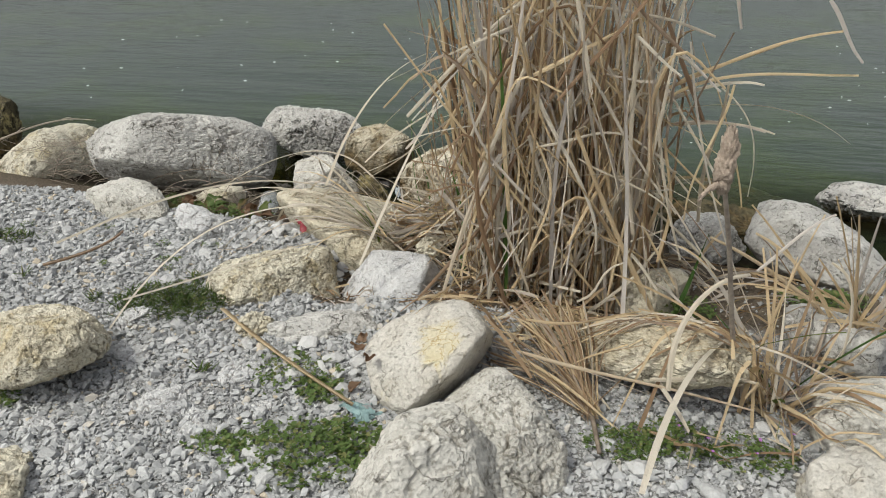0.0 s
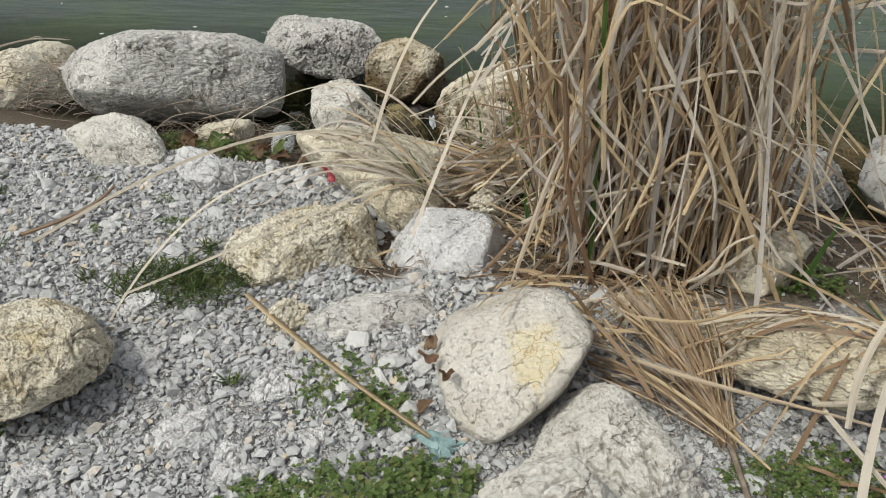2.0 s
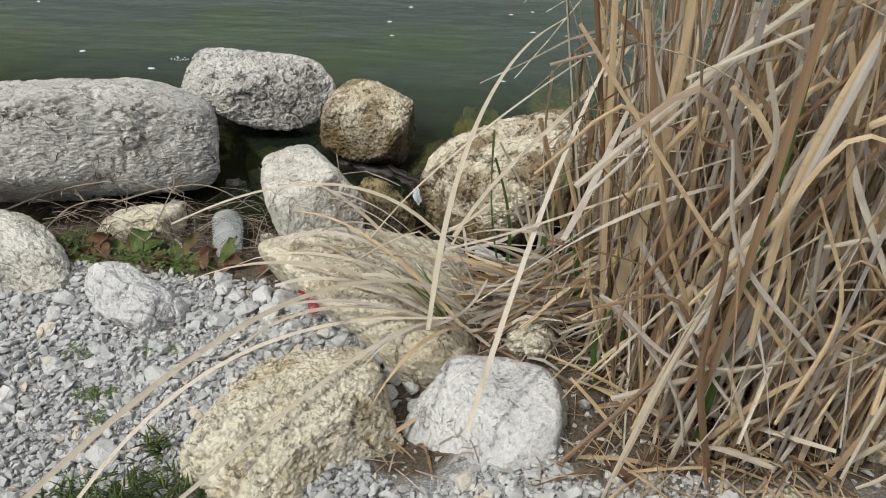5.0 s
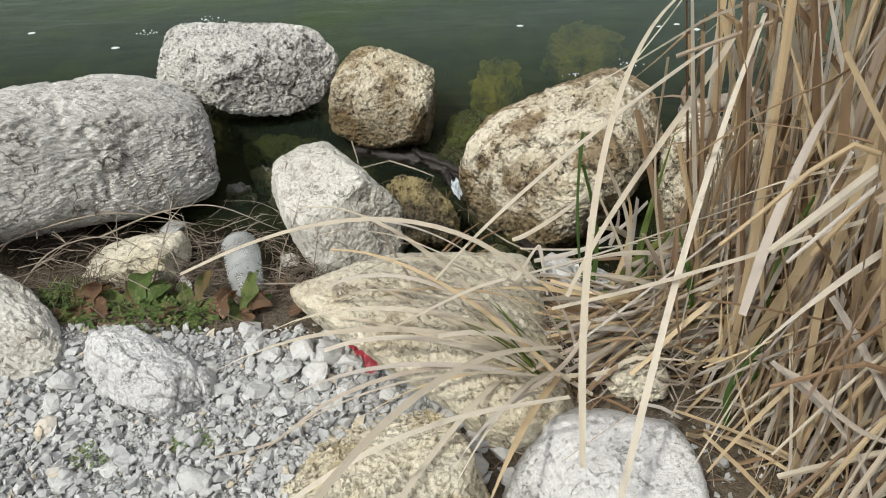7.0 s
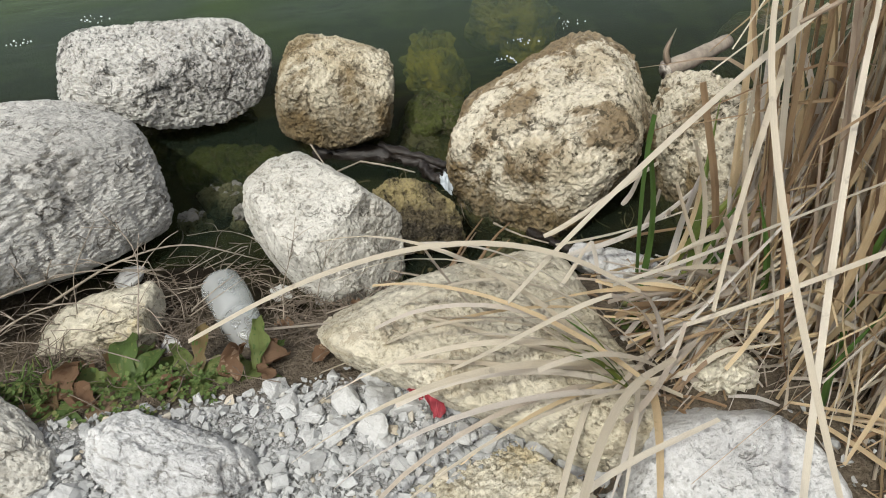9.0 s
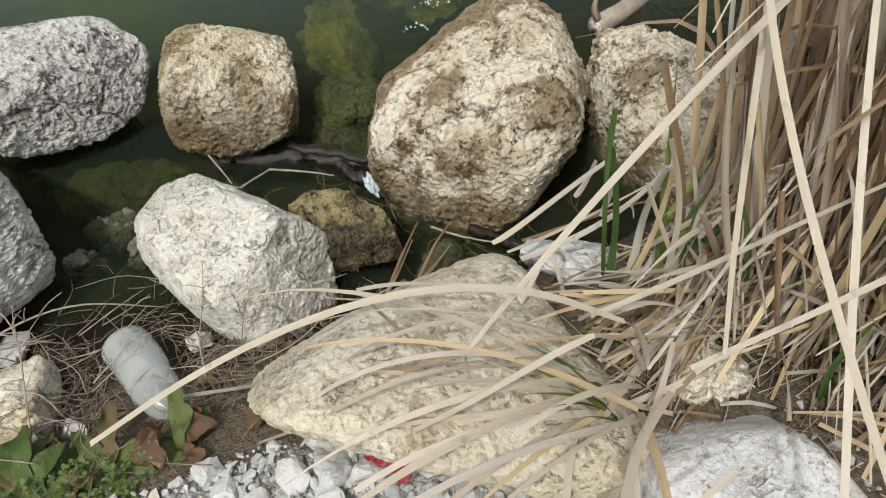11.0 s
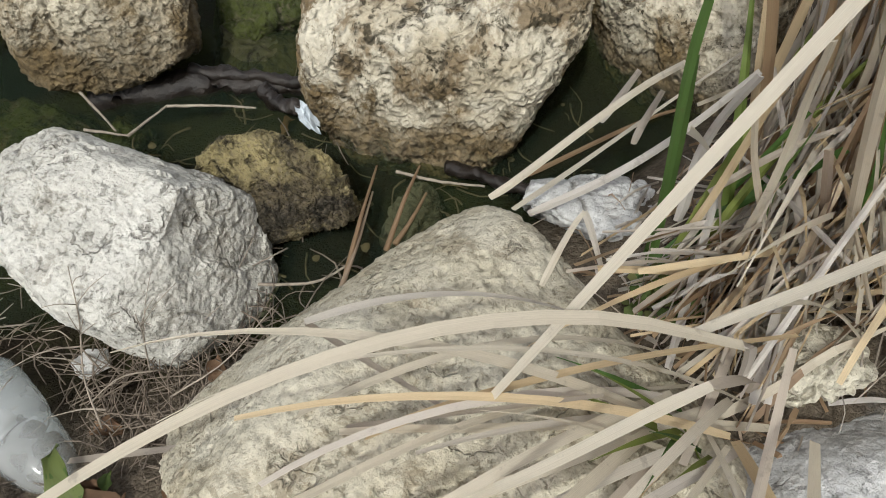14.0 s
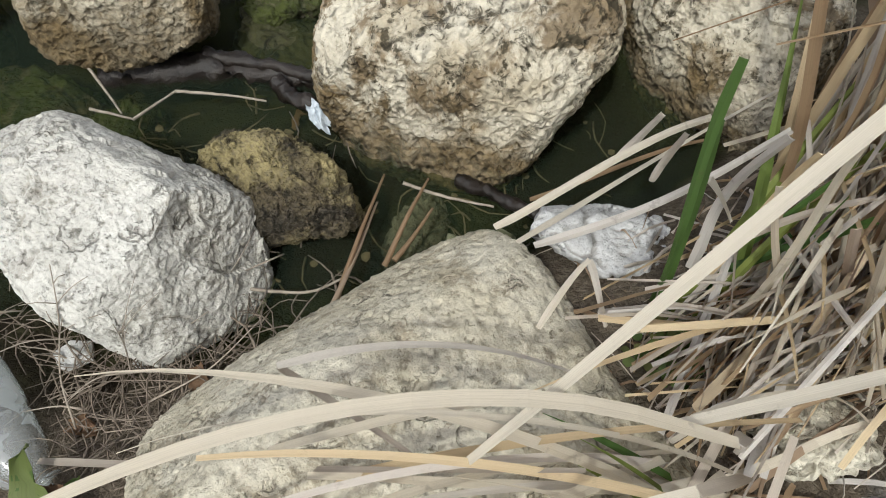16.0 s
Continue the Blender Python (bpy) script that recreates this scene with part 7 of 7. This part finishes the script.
crumpled("candy_wrapper", (-0.243, 2.398, 0.140), (0.011, 0.022, 0.006), RED, "small crumpled red plastic wrapper between stones", "wrapper", 71, (48, 5, 12), 0.22)
crumpled("candy_wrapper", (-0.262, 2.425, 0.142), (0.010, 0.010, 0.006), RED, "torn scrap of red plastic wrapper", "wrapper", 75, (20, 10, 50))
crumpled("white_wrapper", (-0.022, 2.950, 0.062), (0.008, 0.018, 0.006), PAPER, "small crumpled white wrapper between wet boulders", "wrapper", 81, (50, 0, 15))
crumpled("paper_scrap", (0.135, 1.485, 0.115), (0.030, 0.024, 0.012), TEAL, "crumpled faded turquoise paper on gravel", "paper", 91, (20, 10, 30))


def log(name, points, r0, r1, mat, label, category="driftwood", wobble=0.28):
    v, f, u = rod(points, r0, r1, 40, 14)
    c = v.mean(0)
    v = v + (layered(v * 40, 5, 3)[:, None] + 0.7 * layered(v * 130, 6, 2)[:, None]) * r0 * wobble * np.array([0.6, 0.6, 1.0])
    ob = part(name, make_mesh(name, v - c, f, mat, True, u), None, "", Matrix.Translation(c))
    return tagged(ob, label, category)


log("driftwood", [(-0.238, 3.227, 0.0), (-0.154, 3.189, 0.0), (-0.062, 3.135, 0.0), (0.033, 3.051, 0.0)], 0.024, 0.017, DRIFT, "black waterlogged branch between the boulders")
log("driftwood", [(-0.101, 3.174, 0.018), (-0.036, 3.119, 0.018), (0.03, 3.04, 0.018)], 0.011, 0.008, DRIFT, "black waterlogged stick at the water")
log("driftwood", [(-0.032, 3.074, 0.015), (-0.023, 3.037, 0.015), (0.001, 3.003, 0.015)], 0.014, 0.006, DRIFT, "split black end of a waterlogged branch")
log("driftwood", [(0.10, 2.80, 0.01), (0.13, 2.73, 0.03), (0.16, 2.66, 0.04)], 0.010, 0.006, DRIFT, "short dark root below the cream boulder")
for k, pts in enumerate([[(-0.25, 3.199, 0.05), (-0.243, 3.145, 0.05), (-0.237, 3.093, 0.05)], [(-0.271, 3.127, 0.045), (-0.227, 3.081, 0.045)], [(-0.228, 3.075, 0.05), (-0.163, 3.095, 0.05)], [(-0.163, 3.095, 0.05), (-0.11, 3.055, 0.05), (-0.066, 3.016, 0.05)], [(-0.136, 2.691, 0.05), (-0.078, 2.74, 0.05), (-0.017, 2.798, 0.05)], [(-0.039, 2.715, 0.05), (-0.003, 2.733, 0.05), (0.036, 2.756, 0.05)],
                         [(-0.13, 2.70, 0.03), (-0.06, 2.76, 0.06), (0.01, 2.83, 0.05)], [(-0.05, 2.72, 0.04), (0.0, 2.75, 0.07), (0.05, 2.79, 0.06)], [(0.02, 2.80, 0.06), (0.06, 2.76, 0.05), (0.10, 2.72, 0.05)],
                         [(-0.20, 2.78, 0.03), (-0.14, 2.74, 0.03), (-0.10, 2.73, 0.04)]]):
    log("stick", pts, 0.0036 if k in (4, 5, 6, 7) else 0.0022, 0.0014, STRAW_DARK if k in (4, 5, 6, 7) else TWIG, "thin dead stick lying over wet stones", "stick", 0.15)

pieces, bits = [], []
for i in range(150):
    x, y = uni(-0.28, 0.34), uni(2.66, 3.16)
    z = max(ground_at(x, y) + 0.006, -0.035) + uni(0, 0.02)
    g, ln = uni(0, 2 * math.pi), uni(0.015, 0.09)
    pieces.append(rod([(x, y, z), (x + ln * 0.5 * math.cos(g), y + ln * 0.5 * math.sin(g), z + uni(-0.002, 0.008)), (x + ln * math.cos(g + 0.3), y + ln * math.sin(g + 0.3), z)], uni(0.0008, 0.0022), 0.0007, 5, 5))
    x, y = uni(-0.28, 0.34), uni(2.66, 3.16)
    z = max(ground_at(x, y) + 0.006, -0.03) + uni(0, 0.015)
    if i % 3:
        continue
    bits.append(leaflet(np.array([x, y, z]), uni(0, 6.28), uni(0.006, 0.016), uni(-0.2, 0.4), rng))
stuff("sodden_twigs", pieces, ROOT, "sodden dark twigs in the shallow pool", "twigs")
stuff("sodden_leaves", bits, ROOT, "sodden dead leaf scraps in the shallow pool", "leaves")
cane = thing("cut_cane", (0.512, 3.010, 0.172), "short cut length of hollow grey cane on a boulder", "cane")
v, f, u = rod([(0, 0, 0), (0.09, 0.02, 0.005), (0.20, 0.06, 0.0)], 0.021, 0.016, 16, 14)
v = v + layered(v * 30, 15, 2)[:, None] * 0.002
part("stalk", make_mesh("stalk", v, f, CANE, True, u), cane)
v, f, u = rod([(-0.003, -0.0006, 0), (0.001, 0.0002, 0)], 0.0185, 0.0185, 2, 14)
part("pith", make_mesh("pith", v, f, PITH, True, u), cane, "pale cut end with dark holes")
v, f, u = strap([(0.0, -0.005, 0.018), (-0.01, 0.0, 0.05), (0.012, 0.01, 0.095)], 0.016, 9, (0.2, 1, 0), 0.5, blunt=False)
part("husk", make_mesh("husk", v, f, STRAW_DARK, True, u), cane, "dry brown husk curling from the cane")
log("driftwood", [(-1.86, 3.05, 0.02), (-1.85, 3.06, 0.12), (-1.84, 3.07, 0.20)], 0.022, 0.012, CANE, "grey broken stump of wood at the water")

FROTH = [(0.59, 3.574, 0.025), (0.42, 3.517, 0.02), (0.33, 3.44, 0.02), (-0.70, 4.09, 0.03), (-0.89, 4.01, 0.02)]
pieces = []
q = np.random.default_rng(91)
for i in range(90):
    x, y, r = q.uniform(-3.0, 3.2), 3.75 + 3.6 * q.random() ** 1.3, q.uniform(0.003, 0.010)
    n = 9
    ring = [(x + r * q.uniform(0.6, 1.2) * math.cos(2 * math.pi * k / n) * 1.5, y + r * q.uniform(0.6, 1.2) * math.sin(2 * math.pi * k / n), 0.0015) for k in range(n)]
    v = np.array([(x, y, 0.004)] + ring)
    pieces.append((v, [(0, 1 + k, 1 + (k + 1) % n) for k in range(n)], np.zeros((n + 1, 2))))
for cx, cy, reach in FROTH:
    for i in range(12):
        x, y, r = cx + q.normal(0, reach), cy + q.normal(0, reach * 0.6), q.uniform(0.0010, 0.0032)
        ring = [(x + r * q.uniform(0.4, 1.4) * math.cos(2 * math.pi * k / 7), y + r * q.uniform(0.4, 1.4) * math.sin(2 * math.pi * k / 7), 0.002) for k in range(7)]
        pieces.append((np.array([(x, y, 0.006)] + ring), [(0, 1 + k, 1 + (k + 1) % 7) for k in range(7)], np.zeros((8, 2))))
stuff("foam", pieces, FOAM, "small pale flecks of foam drifting on the water", "foam")
